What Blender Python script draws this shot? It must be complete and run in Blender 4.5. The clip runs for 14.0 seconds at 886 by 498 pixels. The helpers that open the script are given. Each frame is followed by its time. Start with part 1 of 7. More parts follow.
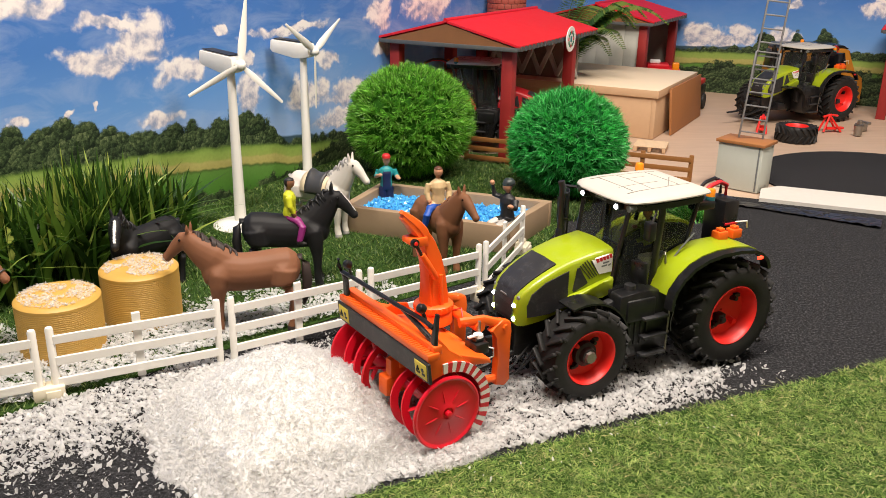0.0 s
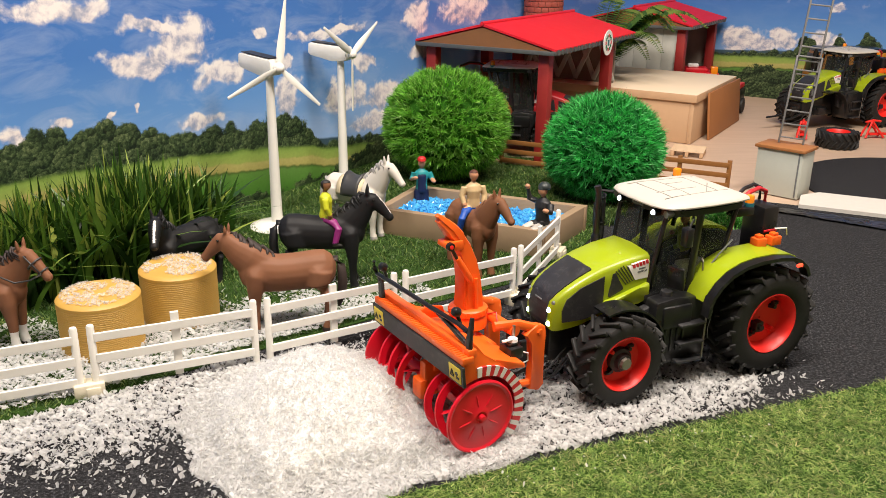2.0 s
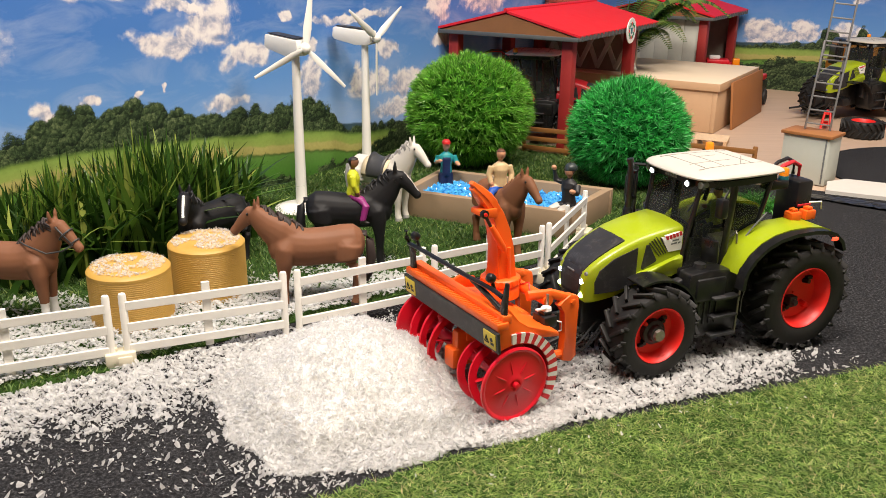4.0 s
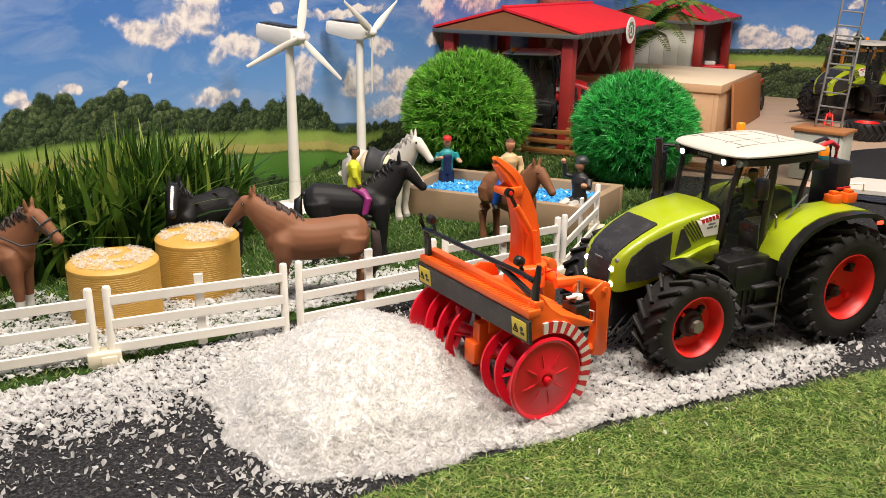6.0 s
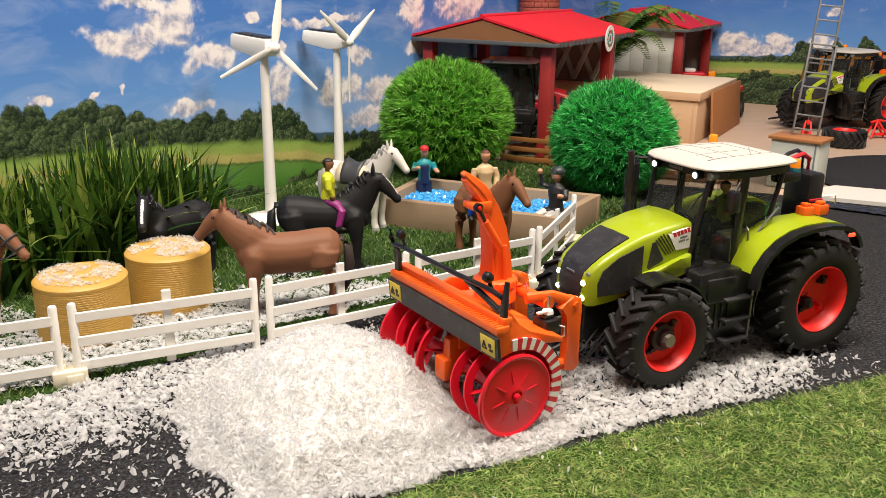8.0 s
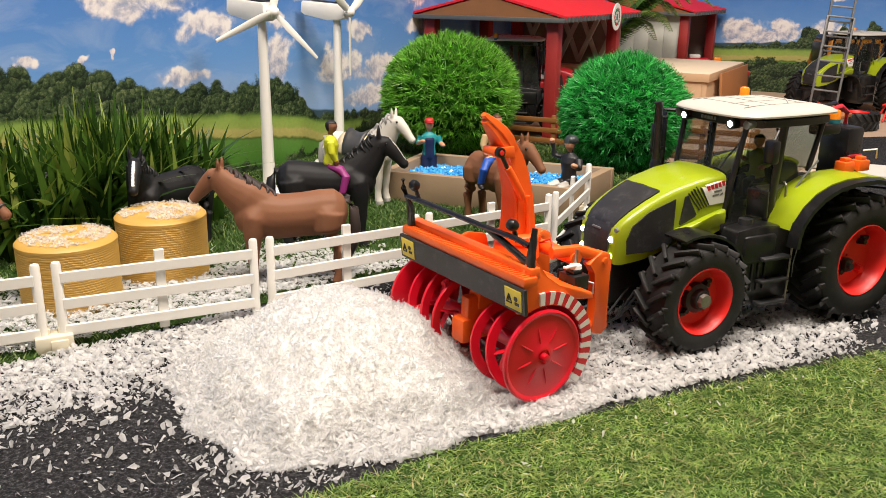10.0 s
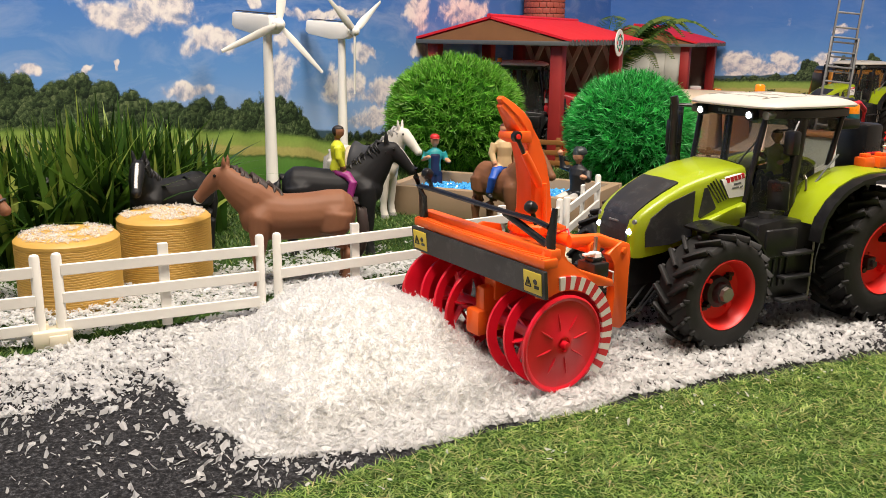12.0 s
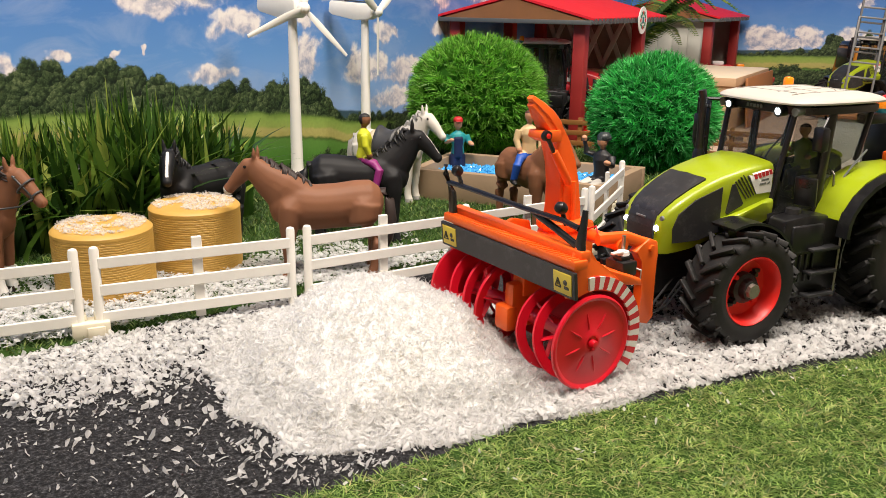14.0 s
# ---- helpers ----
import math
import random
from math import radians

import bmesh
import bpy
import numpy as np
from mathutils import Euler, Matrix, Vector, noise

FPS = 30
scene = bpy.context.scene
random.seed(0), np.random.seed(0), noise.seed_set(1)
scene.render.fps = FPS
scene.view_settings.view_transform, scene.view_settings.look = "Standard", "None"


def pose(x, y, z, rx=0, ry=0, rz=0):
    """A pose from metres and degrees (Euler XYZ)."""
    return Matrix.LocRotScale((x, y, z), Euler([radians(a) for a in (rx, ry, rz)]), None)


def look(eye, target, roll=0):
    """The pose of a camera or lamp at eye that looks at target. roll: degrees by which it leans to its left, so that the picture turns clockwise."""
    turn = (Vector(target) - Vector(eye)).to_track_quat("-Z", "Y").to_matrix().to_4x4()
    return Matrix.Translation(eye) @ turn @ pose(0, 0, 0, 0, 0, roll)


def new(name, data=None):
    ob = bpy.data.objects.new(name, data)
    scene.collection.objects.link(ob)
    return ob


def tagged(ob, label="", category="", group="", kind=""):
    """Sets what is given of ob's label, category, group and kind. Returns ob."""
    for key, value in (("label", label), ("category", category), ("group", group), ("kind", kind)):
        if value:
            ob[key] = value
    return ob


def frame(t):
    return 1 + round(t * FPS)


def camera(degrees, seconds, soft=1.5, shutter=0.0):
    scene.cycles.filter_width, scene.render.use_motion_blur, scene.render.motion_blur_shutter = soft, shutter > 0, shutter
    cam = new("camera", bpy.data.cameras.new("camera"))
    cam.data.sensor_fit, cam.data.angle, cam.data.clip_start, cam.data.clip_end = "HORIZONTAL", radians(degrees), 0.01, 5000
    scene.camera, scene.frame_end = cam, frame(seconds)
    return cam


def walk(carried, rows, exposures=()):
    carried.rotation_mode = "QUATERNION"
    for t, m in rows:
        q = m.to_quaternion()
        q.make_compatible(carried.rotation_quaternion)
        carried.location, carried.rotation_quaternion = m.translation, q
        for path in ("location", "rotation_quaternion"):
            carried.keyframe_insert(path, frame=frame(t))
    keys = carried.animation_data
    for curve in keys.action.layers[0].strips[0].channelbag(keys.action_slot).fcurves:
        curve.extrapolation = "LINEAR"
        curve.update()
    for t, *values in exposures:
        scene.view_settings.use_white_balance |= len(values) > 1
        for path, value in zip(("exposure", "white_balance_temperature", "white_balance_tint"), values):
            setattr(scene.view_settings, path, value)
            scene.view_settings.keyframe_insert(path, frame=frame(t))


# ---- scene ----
cam = camera(54.6, 14.0, soft=0.8)
METRES, EYE, TILT, LEAN, TURN = 0.366, 0.473, -19.6, -0.8, 0.0
ROWS = [
    (0.0, 0.0, 0.0, 0.0, 0.0, 0.0, -0.0),
    (0.5, -0.0006, 0.0038, 0.005, 0.62, 0.02, -0.23),
    (1.0, -0.0045, 0.0026, 0.0032, 1.24, 0.06, -0.4),
    (1.5, -0.0057, -0.0011, 0.0088, 1.74, 0.11, -0.55),
    (2.0, -0.0063, -0.0042, 0.0027, 2.21, 0.16, -0.68),
    (2.5, -0.0062, -0.0121, -0.0189, 2.59, 0.14, -0.79),
    (3.0, -0.023, -0.0255, -0.0266, 2.91, 0.12, -0.91),
    (3.5, -0.0376, -0.0273, -0.0542, 3.16, 0.13, -1.01),
    (6.0, -0.1717, 0.2185, -0.191, 1.76, 1.82, -0.52),
    (6.5, -0.1506, 0.2184, -0.1833, 1.55, 1.95, -0.46),
    (7.0, -0.1268, 0.2207, -0.1721, 1.32, 2.05, -0.36),
    (7.5, -0.1213, 0.2207, -0.1605, 1.1, 2.11, -0.28),
    (10.0, -0.1872, 0.4164, -0.2827, 0.47, 2.48, -0.08),
    (10.5, -0.1867, 0.4645, -0.3296, 0.44, 3.1, -0.08),
    (11.0, -0.1966, 0.5046, -0.351, 0.36, 4.75, -0.1),
    (11.5, -0.2054, 0.5125, -0.3854, 0.28, 5.93, -0.07),
    (12.0, -0.2269, 0.4891, -0.4091, 0.26, 5.58, -0.06),
    (12.5, -0.2436, 0.4741, -0.398, 0.41, 4.76, -0.13),
    (13.0, -0.2583, 0.471, -0.3871, 0.72, 4.05, -0.25),
    (13.5, -0.2557, 0.4624, -0.3685, 1.02, 3.65, -0.34),
    (14.0, -0.2593, 0.4543, -0.3457, 1.27, 3.42, -0.41),
]
walk(cam, [(t, pose(0, 0, EYE, TILT, LEAN, TURN) @ pose(METRES * x, METRES * y, METRES * z, 90 + pitch, roll, yaw)) for t, x, y, z, yaw, pitch, roll in ROWS])

# ---- light: a room with two unseen area lamps assumed over the model landscape ----
world = bpy.data.worlds.new("room_air")
scene.world = world
world.use_nodes = True
world.node_tree.nodes["Background"].inputs[0].default_value = (1.0, 0.97, 0.93, 1)
world.node_tree.nodes["Background"].inputs[1].default_value = 0.25
scene.view_settings.exposure = 0.0


def area_lamp(name, x, y, z, tx, ty, sx, sy, watts, colour):
    data = bpy.data.lights.new(name, "AREA")
    data.shape, data.size, data.size_y, data.energy, data.color = "RECTANGLE", sx, sy, watts, colour
    ob = new(name, data)
    ob.matrix_world = look((x, y, z), (tx, ty, 0))
    return ob


area_lamp("unseen_ceiling_light", -0.25, 0.35, 2.05, -0.1, 0.9, 0.9, 0.5, 66, (1.0, 0.895, 0.795))
area_lamp("unseen_ceiling_light", 0.9, 0.9, 2.05, 0.6, 1.7, 0.9, 0.5, 49, (1.0, 0.895, 0.795))

# ---- materials ----


def nd(tree, kind, **inputs):
    n = tree.nodes.new("ShaderNode" + kind)
    for k, v in inputs.items():
        n.inputs[k.replace("_", " ")].default_value = v
    return n


def math_node(tree, op, a, b=None, clamp=False):
    n = tree.nodes.new("ShaderNodeMath")
    n.operation, n.use_clamp = op, clamp
    for i, v in enumerate((a, b)):
        if v is None:
            continue
        if isinstance(v, (int, float)):
            n.inputs[i].default_value = v
        else:
            tree.links.new(v, n.inputs[i])
    return n.outputs[0]


def mix_rgb(tree, fac, a, b, blend="MIX"):
    n = tree.nodes.new("ShaderNodeMix")
    n.data_type, n.blend_type = "RGBA", blend
    for sock, v in ((n.inputs[0], fac), (n.inputs[6], a), (n.inputs[7], b)):
        if isinstance(v, (int, float)):
            sock.default_value = v
        elif isinstance(v, tuple):
            sock.default_value = (*v[:3], 1)
        else:
            tree.links.new(v, sock)
    return n.outputs[2]


def noise_node(tree, vec, scale, detail=3.0, rough=0.6, dist=0.0):
    n = nd(tree, "TexNoise", Scale=scale, Detail=detail, Roughness=rough, Distortion=dist)
    if vec is not None:
        tree.links.new(vec, n.inputs["Vector"])
    return n.outputs["Fac"]


def ramp(tree, fac, stops, interp="LINEAR"):
    n = tree.nodes.new("ShaderNodeValToRGB")
    n.color_ramp.interpolation = interp
    el = n.color_ramp.elements
    while len(el) < len(stops):
        el.new(0.5)
    for e, (p, c) in zip(el, stops):
        e.position = p
        e.color = (*c, 1) if isinstance(c, tuple) else (c, c, c, 1)
    tree.links.new(fac, n.inputs[0])
    return n.outputs[0]


def mat(name, col, rough=0.45, metal=0.0, var=0.12, scale=90.0, bump=0.0, bscale=300.0, spec=0.5, dust=0.0, island=0.0, coat=0.0):
    """A surface with fine grain, broad stains, relief and, where wanted, pale dust and a shade of its own for each loose piece."""
    m = bpy.data.materials.new(name)
    m.use_nodes = True
    t = m.node_tree
    p = t.nodes["Principled BSDF"]
    p.inputs["Metallic"].default_value = metal
    p.inputs["Specular IOR Level"].default_value = spec
    p.inputs["Coat Weight"].default_value = coat
    vec = t.nodes.new("ShaderNodeTexCoord").outputs["Object"]
    dark = tuple(max(0, c * (1 - var)) for c in col)
    light = tuple(min(1, c * (1 + var)) for c in col)
    base = mix_rgb(t, noise_node(t, vec, scale, 4), dark, light)
    big = noise_node(t, vec, scale * 0.13, 2)
    base = mix_rgb(t, math_node(t, "MULTIPLY", big, var * 1.5, True), base, tuple(c * 0.6 for c in col))
    if island:
        rnd = t.nodes.new("ShaderNodeNewGeometry").outputs["Random Per Island"]
        base = mix_rgb(t, math_node(t, "MULTIPLY", rnd, island), base, tuple(min(1, c * 1.9 + 0.01) for c in col))
    if dust:
        spots = ramp(t, noise_node(t, vec, scale * 0.9, 5, 0.75), [(0.52, 0.0), (0.75, 1.0)])
        base = mix_rgb(t, math_node(t, "MULTIPLY", spots, dust), base, (0.62, 0.6, 0.56))
    t.links.new(base, p.inputs["Base Color"])
    r = math_node(t, "ADD", math_node(t, "MULTIPLY", noise_node(t, vec, scale * 0.5, 3), 0.22), rough - 0.11)
    t.links.new(r, p.inputs["Roughness"])
    if bump:
        b = nd(t, "Bump", Strength=min(1, bump), Distance=0.001)
        t.links.new(noise_node(t, vec, bscale, 4), b.inputs["Height"])
        t.links.new(b.outputs[0], p.inputs["Normal"])
    return m


def blade_mat(name, stops, rough=0.5, trans=0.25, spec=0.4, clear=0.0, patch=0.0):
    """Plastic blades: every loose blade takes its own shade; patch is the size of tufts dyed a little darker or lighter."""
    m = bpy.data.materials.new(name)
    m.use_nodes = True
    t = m.node_tree
    p = t.nodes["Principled BSDF"]
    rnd = t.nodes.new("ShaderNodeNewGeometry").outputs["Random Per Island"]
    col = ramp(t, rnd, stops)
    if patch:
        vec = t.nodes.new("ShaderNodeTexCoord").outputs["Object"]
        tuft = ramp(t, noise_node(t, vec, 1 / patch, 4, 0.7), [(0.36, 0.62), (0.50, 1.02), (0.64, 1.45)])
        col = mix_rgb(t, 1.0, col, tuft, "MULTIPLY")
    t.links.new(col, p.inputs["Base Color"])
    p.inputs["Roughness"].default_value = rough
    p.inputs["Specular IOR Level"].default_value = spec
    tr = nd(t, "BsdfTranslucent")
    t.links.new(col, tr.inputs[0])
    mix = nd(t, "MixShader", Fac=trans)
    t.links.new(p.outputs[0], mix.inputs[1])
    t.links.new(tr.outputs[0], mix.inputs[2])
    last = mix
    if clear:
        last = nd(t, "MixShader", Fac=clear)
        t.links.new(mix.outputs[0], last.inputs[1])
        t.links.new(t.nodes.new("ShaderNodeBsdfTransparent").outputs[0], last.inputs[2])
    t.links.new(last.outputs[0], t.nodes["Material Output"].inputs[0])
    return m


def glow_mat(name, col, strength):
    m = bpy.data.materials.new(name)
    m.use_nodes = True
    p = m.node_tree.nodes["Principled BSDF"]
    p.inputs["Base Color"].default_value = (*col, 1)
    p.inputs["Emission Color"].default_value = (*col, 1)
    p.inputs["Emission Strength"].default_value = strength
    return m


def glass_mat(name, col, clear=0.75, rough=0.05):
    """Thin clear plastic: mostly see-through, with a real gloss."""
    m = bpy.data.materials.new(name)
    m.use_nodes = True
    t = m.node_tree
    p = t.nodes["Principled BSDF"]
    p.inputs["Base Color"].default_value = (*col, 1)
    p.inputs["Roughness"].default_value = rough
    tr = nd(t, "BsdfTransparent")
    tr.inputs[0].default_value = (0.95, 0.96, 0.95, 1)
    mix = nd(t, "MixShader", Fac=clear)
    t.links.new(p.outputs[0], mix.inputs[1])
    t.links.new(tr.outputs[0], mix.inputs[2])
    t.links.new(mix.outputs[0], t.nodes["Material Output"].inputs[0])
    return m


M_WHITE = mat("white_plastic", (0.80, 0.78, 0.72), 0.52, var=0.05, bump=0.05)
M_CREAM = mat("cream_plastic", (0.74, 0.68, 0.52), 0.45, var=0.08)
M_BALE = mat("straw_plastic", (0.55, 0.325, 0.065), 0.5, var=0.12, scale=40, bump=0.15, bscale=120)
M_RED = mat("red_roof_plastic", (0.62, 0.012, 0.022), 0.42, var=0.08)
M_REDPOST = mat("red_painted_wood", (0.30, 0.018, 0.016), 0.55, var=0.2, scale=30, bump=0.1)
M_GREY = mat("grey_plastic", (0.16, 0.17, 0.17), 0.5, var=0.12)
M_PALEWALL = mat("pale_panel_plastic", (0.50, 0.50, 0.45), 0.6, var=0.08)
M_GABLE = mat("gable_wood", (0.24, 0.10, 0.035), 0.6, var=0.2, scale=25)
M_TIMBER = mat("grey_timber", (0.30, 0.26, 0.21), 0.7, var=0.3, scale=25)
M_GUTTER = mat("dark_gutter_plastic", (0.085, 0.092, 0.095), 0.5, var=0.15)
M_MDF = mat("pale_fibreboard", (0.56, 0.36, 0.21), 0.7, var=0.07, scale=60, bump=0.05)
M_MDFTOP = mat("pale_board_top", (0.70, 0.52, 0.34), 0.65, var=0.05, scale=60)
M_BOARD = mat("brown_board", (0.36, 0.145, 0.045), 0.6, var=0.15, scale=18)
M_POOLWOOD = mat("pool_wood", (0.33, 0.23, 0.14), 0.7, var=0.2, scale=22, bump=0.2)
M_RAIL = mat("brown_rail_plastic", (0.27, 0.115, 0.03), 0.5, var=0.12)
M_SLAB = mat("white_board", (0.62, 0.59, 0.54), 0.6, var=0.08)
M_METAL = mat("grey_ladder_metal", (0.20, 0.20, 0.20), 0.45, 0.3, var=0.2)
M_BRICK = mat("red_clay", (0.36, 0.075, 0.05), 0.7, var=0.3, scale=40, bump=0.3)
M_LIME = mat("lime_plastic", (0.30, 0.38, 0.008), 0.33, var=0.05, dust=0.06, coat=0.15)
M_BLACK = mat("black_plastic", (0.009, 0.009, 0.010), 0.31, var=0.3, dust=0.025, bump=0.05)
M_DGREY = mat("dark_grey_plastic", (0.022, 0.022, 0.024), 0.48, var=0.2, dust=0.07)
M_RUBBER = mat("tyre_rubber", (0.0095, 0.009, 0.0088), 0.62, var=0.25, dust=0.02, bump=0.1)
M_RIM = mat("red_rim_plastic", (0.80, 0.022, 0.016), 0.4, var=0.06)
M_ORANGE = mat("orange_plastic", (0.89, 0.128, 0.011), 0.38, var=0.05, coat=0.1)
M_DISC = mat("crimson_plastic", (0.70, 0.006, 0.022), 0.35, var=0.06, coat=0.15)
M_STEEL = mat("worn_steel", (0.36, 0.33, 0.29), 0.4, 0.85, var=0.3, scale=400)
M_YELLOW = mat("yellow_sticker", (0.72, 0.55, 0.06), 0.5, var=0.08)
M_STWHITE = mat("white_sticker", (0.78, 0.77, 0.74), 0.45, var=0.04)
M_STRED = mat("red_print", (0.60, 0.02, 0.03), 0.45, var=0.05)
M_INK = mat("black_print", (0.02, 0.02, 0.02), 0.5, var=0.1)
M_ROOF = mat("white_cab_roof", (0.50, 0.475, 0.425), 0.5, var=0.06, scale=30, bump=0.05)
M_HEAD = glow_mat("lit_headlamp", (0.9, 0.95, 1.0), 9.0)
M_HEADG = glow_mat("lit_greenish_lamp", (0.72, 1.0, 0.45), 7.0)
M_REDLED = glow_mat("lit_red_lamp", (1.0, 0.05, 0.02), 3.0)
M_AMBER = mat("amber_lens", (0.85, 0.25, 0.01), 0.25, var=0.05)
M_CLEAR = glass_mat("clear_pane", (0.06, 0.065, 0.06), 0.80)
M_CABLE = mat("red_cable", (0.65, 0.02, 0.03), 0.4, var=0.05)
M_TEAL = mat("teal_plastic", (0.02, 0.16, 0.20), 0.4)
M_COLLECT = mat("grass_soil", (0.032, 0.068, 0.014), 0.95, var=0.4, scale=80, bump=0.3, spec=0.05)

# ---- mesh helpers ----
ID = Matrix.Identity(4)


def holder(name, m, label, category, group="", kind=""):
    ob = new(name)
    ob.empty_display_size = 0.02
    ob.matrix_world = m
    return tagged(ob, label, category, group, kind)


def part(name, bm, material, parent, label="", smooth=True, m=None, angle=40):
    me = bpy.data.meshes.new(name)
    bmesh.ops.recalc_face_normals(bm, faces=bm.faces)
    bm.to_mesh(me)
    bm.free()
    for mm in material if isinstance(material, (list, tuple)) else [material]:
        me.materials.append(mm)
    if smooth:
        me.shade_smooth()
        me.set_sharp_from_angle(angle=radians(angle))
    ob = new(name, me)
    if parent is not None:
        ob.parent = parent
    if m is not None:
        ob.matrix_local = m
    if label:
        ob["label"] = label
    return ob


def bm_new():
    return bmesh.new()


def bx(bm, c, s, bevel=0.0, m=ID, mi=0):
    """A block with centre c and size s, its edges eased."""
    r = bmesh.ops.create_cube(bm, size=1.0, matrix=m @ Matrix.Translation(c) @ Matrix.Diagonal((*s, 1)))
    fs = {f for v in r["verts"] for f in v.link_faces}
    for f in fs:
        f.material_index = mi
    if bevel:
        es = list({e for v in r["verts"] for e in v.link_edges})
        out = bmesh.ops.bevel(bm, geom=es, offset=bevel, segments=2, profile=0.5, affect="EDGES", clamp_overlap=True)
        for f in out["faces"]:
            f.material_index = mi
    return r


def ring_loft(bm, rings, close=True, caps=True, mi=0):
    """A skin over rings of points, each ring of equal count."""
    vs = [[bm.verts.new(p) for p in ring] for ring in rings]
    n = len(vs[0])
    for a, b in zip(vs, vs[1:]):
        for i in range(n if close else n - 1):
            j = (i + 1) % n
            try:
                f = bm.faces.new((a[i], a[j], b[j], b[i]))
                f.material_index = mi
            except ValueError:
                pass
    if caps and close:
        for ring in (vs[0], vs[-1]):
            try:
                f = bm.faces.new(ring)
                f.material_index = mi
            except ValueError:
                pass
    return vs


def sweep(bm, pts, radii, seg=10, mi=0, up=(0, 0, 1), flat=1.0):
    """A rounded limb along pts. radii: one number, or (sideways, upward), for each point."""
    pts = [Vector(p) for p in pts]
    rings = []
    for i, p in enumerate(pts):
        d = (pts[min(i + 1, len(pts) - 1)] - pts[max(i - 1, 0)]).normalized()
        u = Vector(up)
        if abs(d.dot(u)) > 0.95:
            u = Vector((1, 0, 0))
        side = d.cross(u).normalized()
        top = side.cross(d).normalized()
        r = radii[i]
        a, b = r if isinstance(r, tuple) else (r, r * flat)
        rings.append([p + side * (a * math.cos(2 * math.pi * k / seg)) + top * (b * math.sin(2 * math.pi * k / seg)) for k in range(seg)])
    return ring_loft(bm, rings, mi=mi)


def cyl(bm, a, b, r, r2=None, seg=16, mi=0):
    return sweep(bm, [a, b], [r, r if r2 is None else r2], seg, mi)


def lathe(bm, prof, seg=32, m=ID, mi=0, caps=True):
    """A turned form: prof gives (radius, height) along the local z axis."""
    rings = [[m @ Vector((r * math.cos(2 * math.pi * k / seg), r * math.sin(2 * math.pi * k / seg), z)) for k in range(seg)] for r, z in prof]
    return ring_loft(bm, rings, mi=mi, caps=caps)


def prism(bm, outline, y0, y1, bevel=0.0, m=ID, mi=0):
    """An outline in x, z drawn out from y0 to y1."""
    a = [bm.verts.new(m @ Vector((x, y0, z))) for x, z in outline]
    b = [bm.verts.new(m @ Vector((x, y1, z))) for x, z in outline]
    n = len(a)
    fs = [bm.faces.new(a), bm.faces.new(b[::-1])]
    fs += [bm.faces.new((a[i], b[i], b[(i + 1) % n], a[(i + 1) % n])) for i in range(n)]
    for f in fs:
        f.material_index = mi
    if bevel:
        es = list({e for v in a + b for e in v.link_edges})
        out = bmesh.ops.bevel(bm, geom=es, offset=bevel, segments=2, profile=0.5, affect="EDGES", clamp_overlap=True)
        for f in out["faces"]:
            f.material_index = mi


def arc(cx, cz, r, a0, a1, n):
    return [(cx + r * math.cos(radians(a0 + (a1 - a0) * i / n)), cz + r * math.sin(radians(a0 + (a1 - a0) * i / n))) for i in range(n + 1)]


def flat_poly(bm, pts, z0, z1):
    a = [bm.verts.new((x, y, z1)) for x, y in pts]
    b = [bm.verts.new((x, y, z0)) for x, y in pts]
    n = len(a)
    bm.faces.new(a)
    bm.faces.new(b[::-1])
    for i in range(n):
        bm.faces.new((a[i], b[i], b[(i + 1) % n], a[(i + 1) % n]))


def quads(name, verts, faces, material, parent=None, smooth=False):
    me = bpy.data.meshes.new(name)
    me.from_pydata(verts, [], faces)
    me.materials.append(material)
    if smooth:
        me.shade_smooth()
    me.update()
    ob = new(name, me)
    if parent is not None:
        ob.parent = parent
    return ob


def inside(px, py, poly):
    """Which of the points lie in the polygon."""
    res = np.zeros(len(px), bool)
    n = len(poly)
    for i in range(n):
        (x0, y0), (x1, y1) = poly[i], poly[(i + 1) % n]
        cross = ((y0 > py) != (y1 > py)) & (px < (x1 - x0) * (py - y0) / ((y1 - y0) if y1 != y0 else 1e-9) + x0)
        res ^= cross
    return res


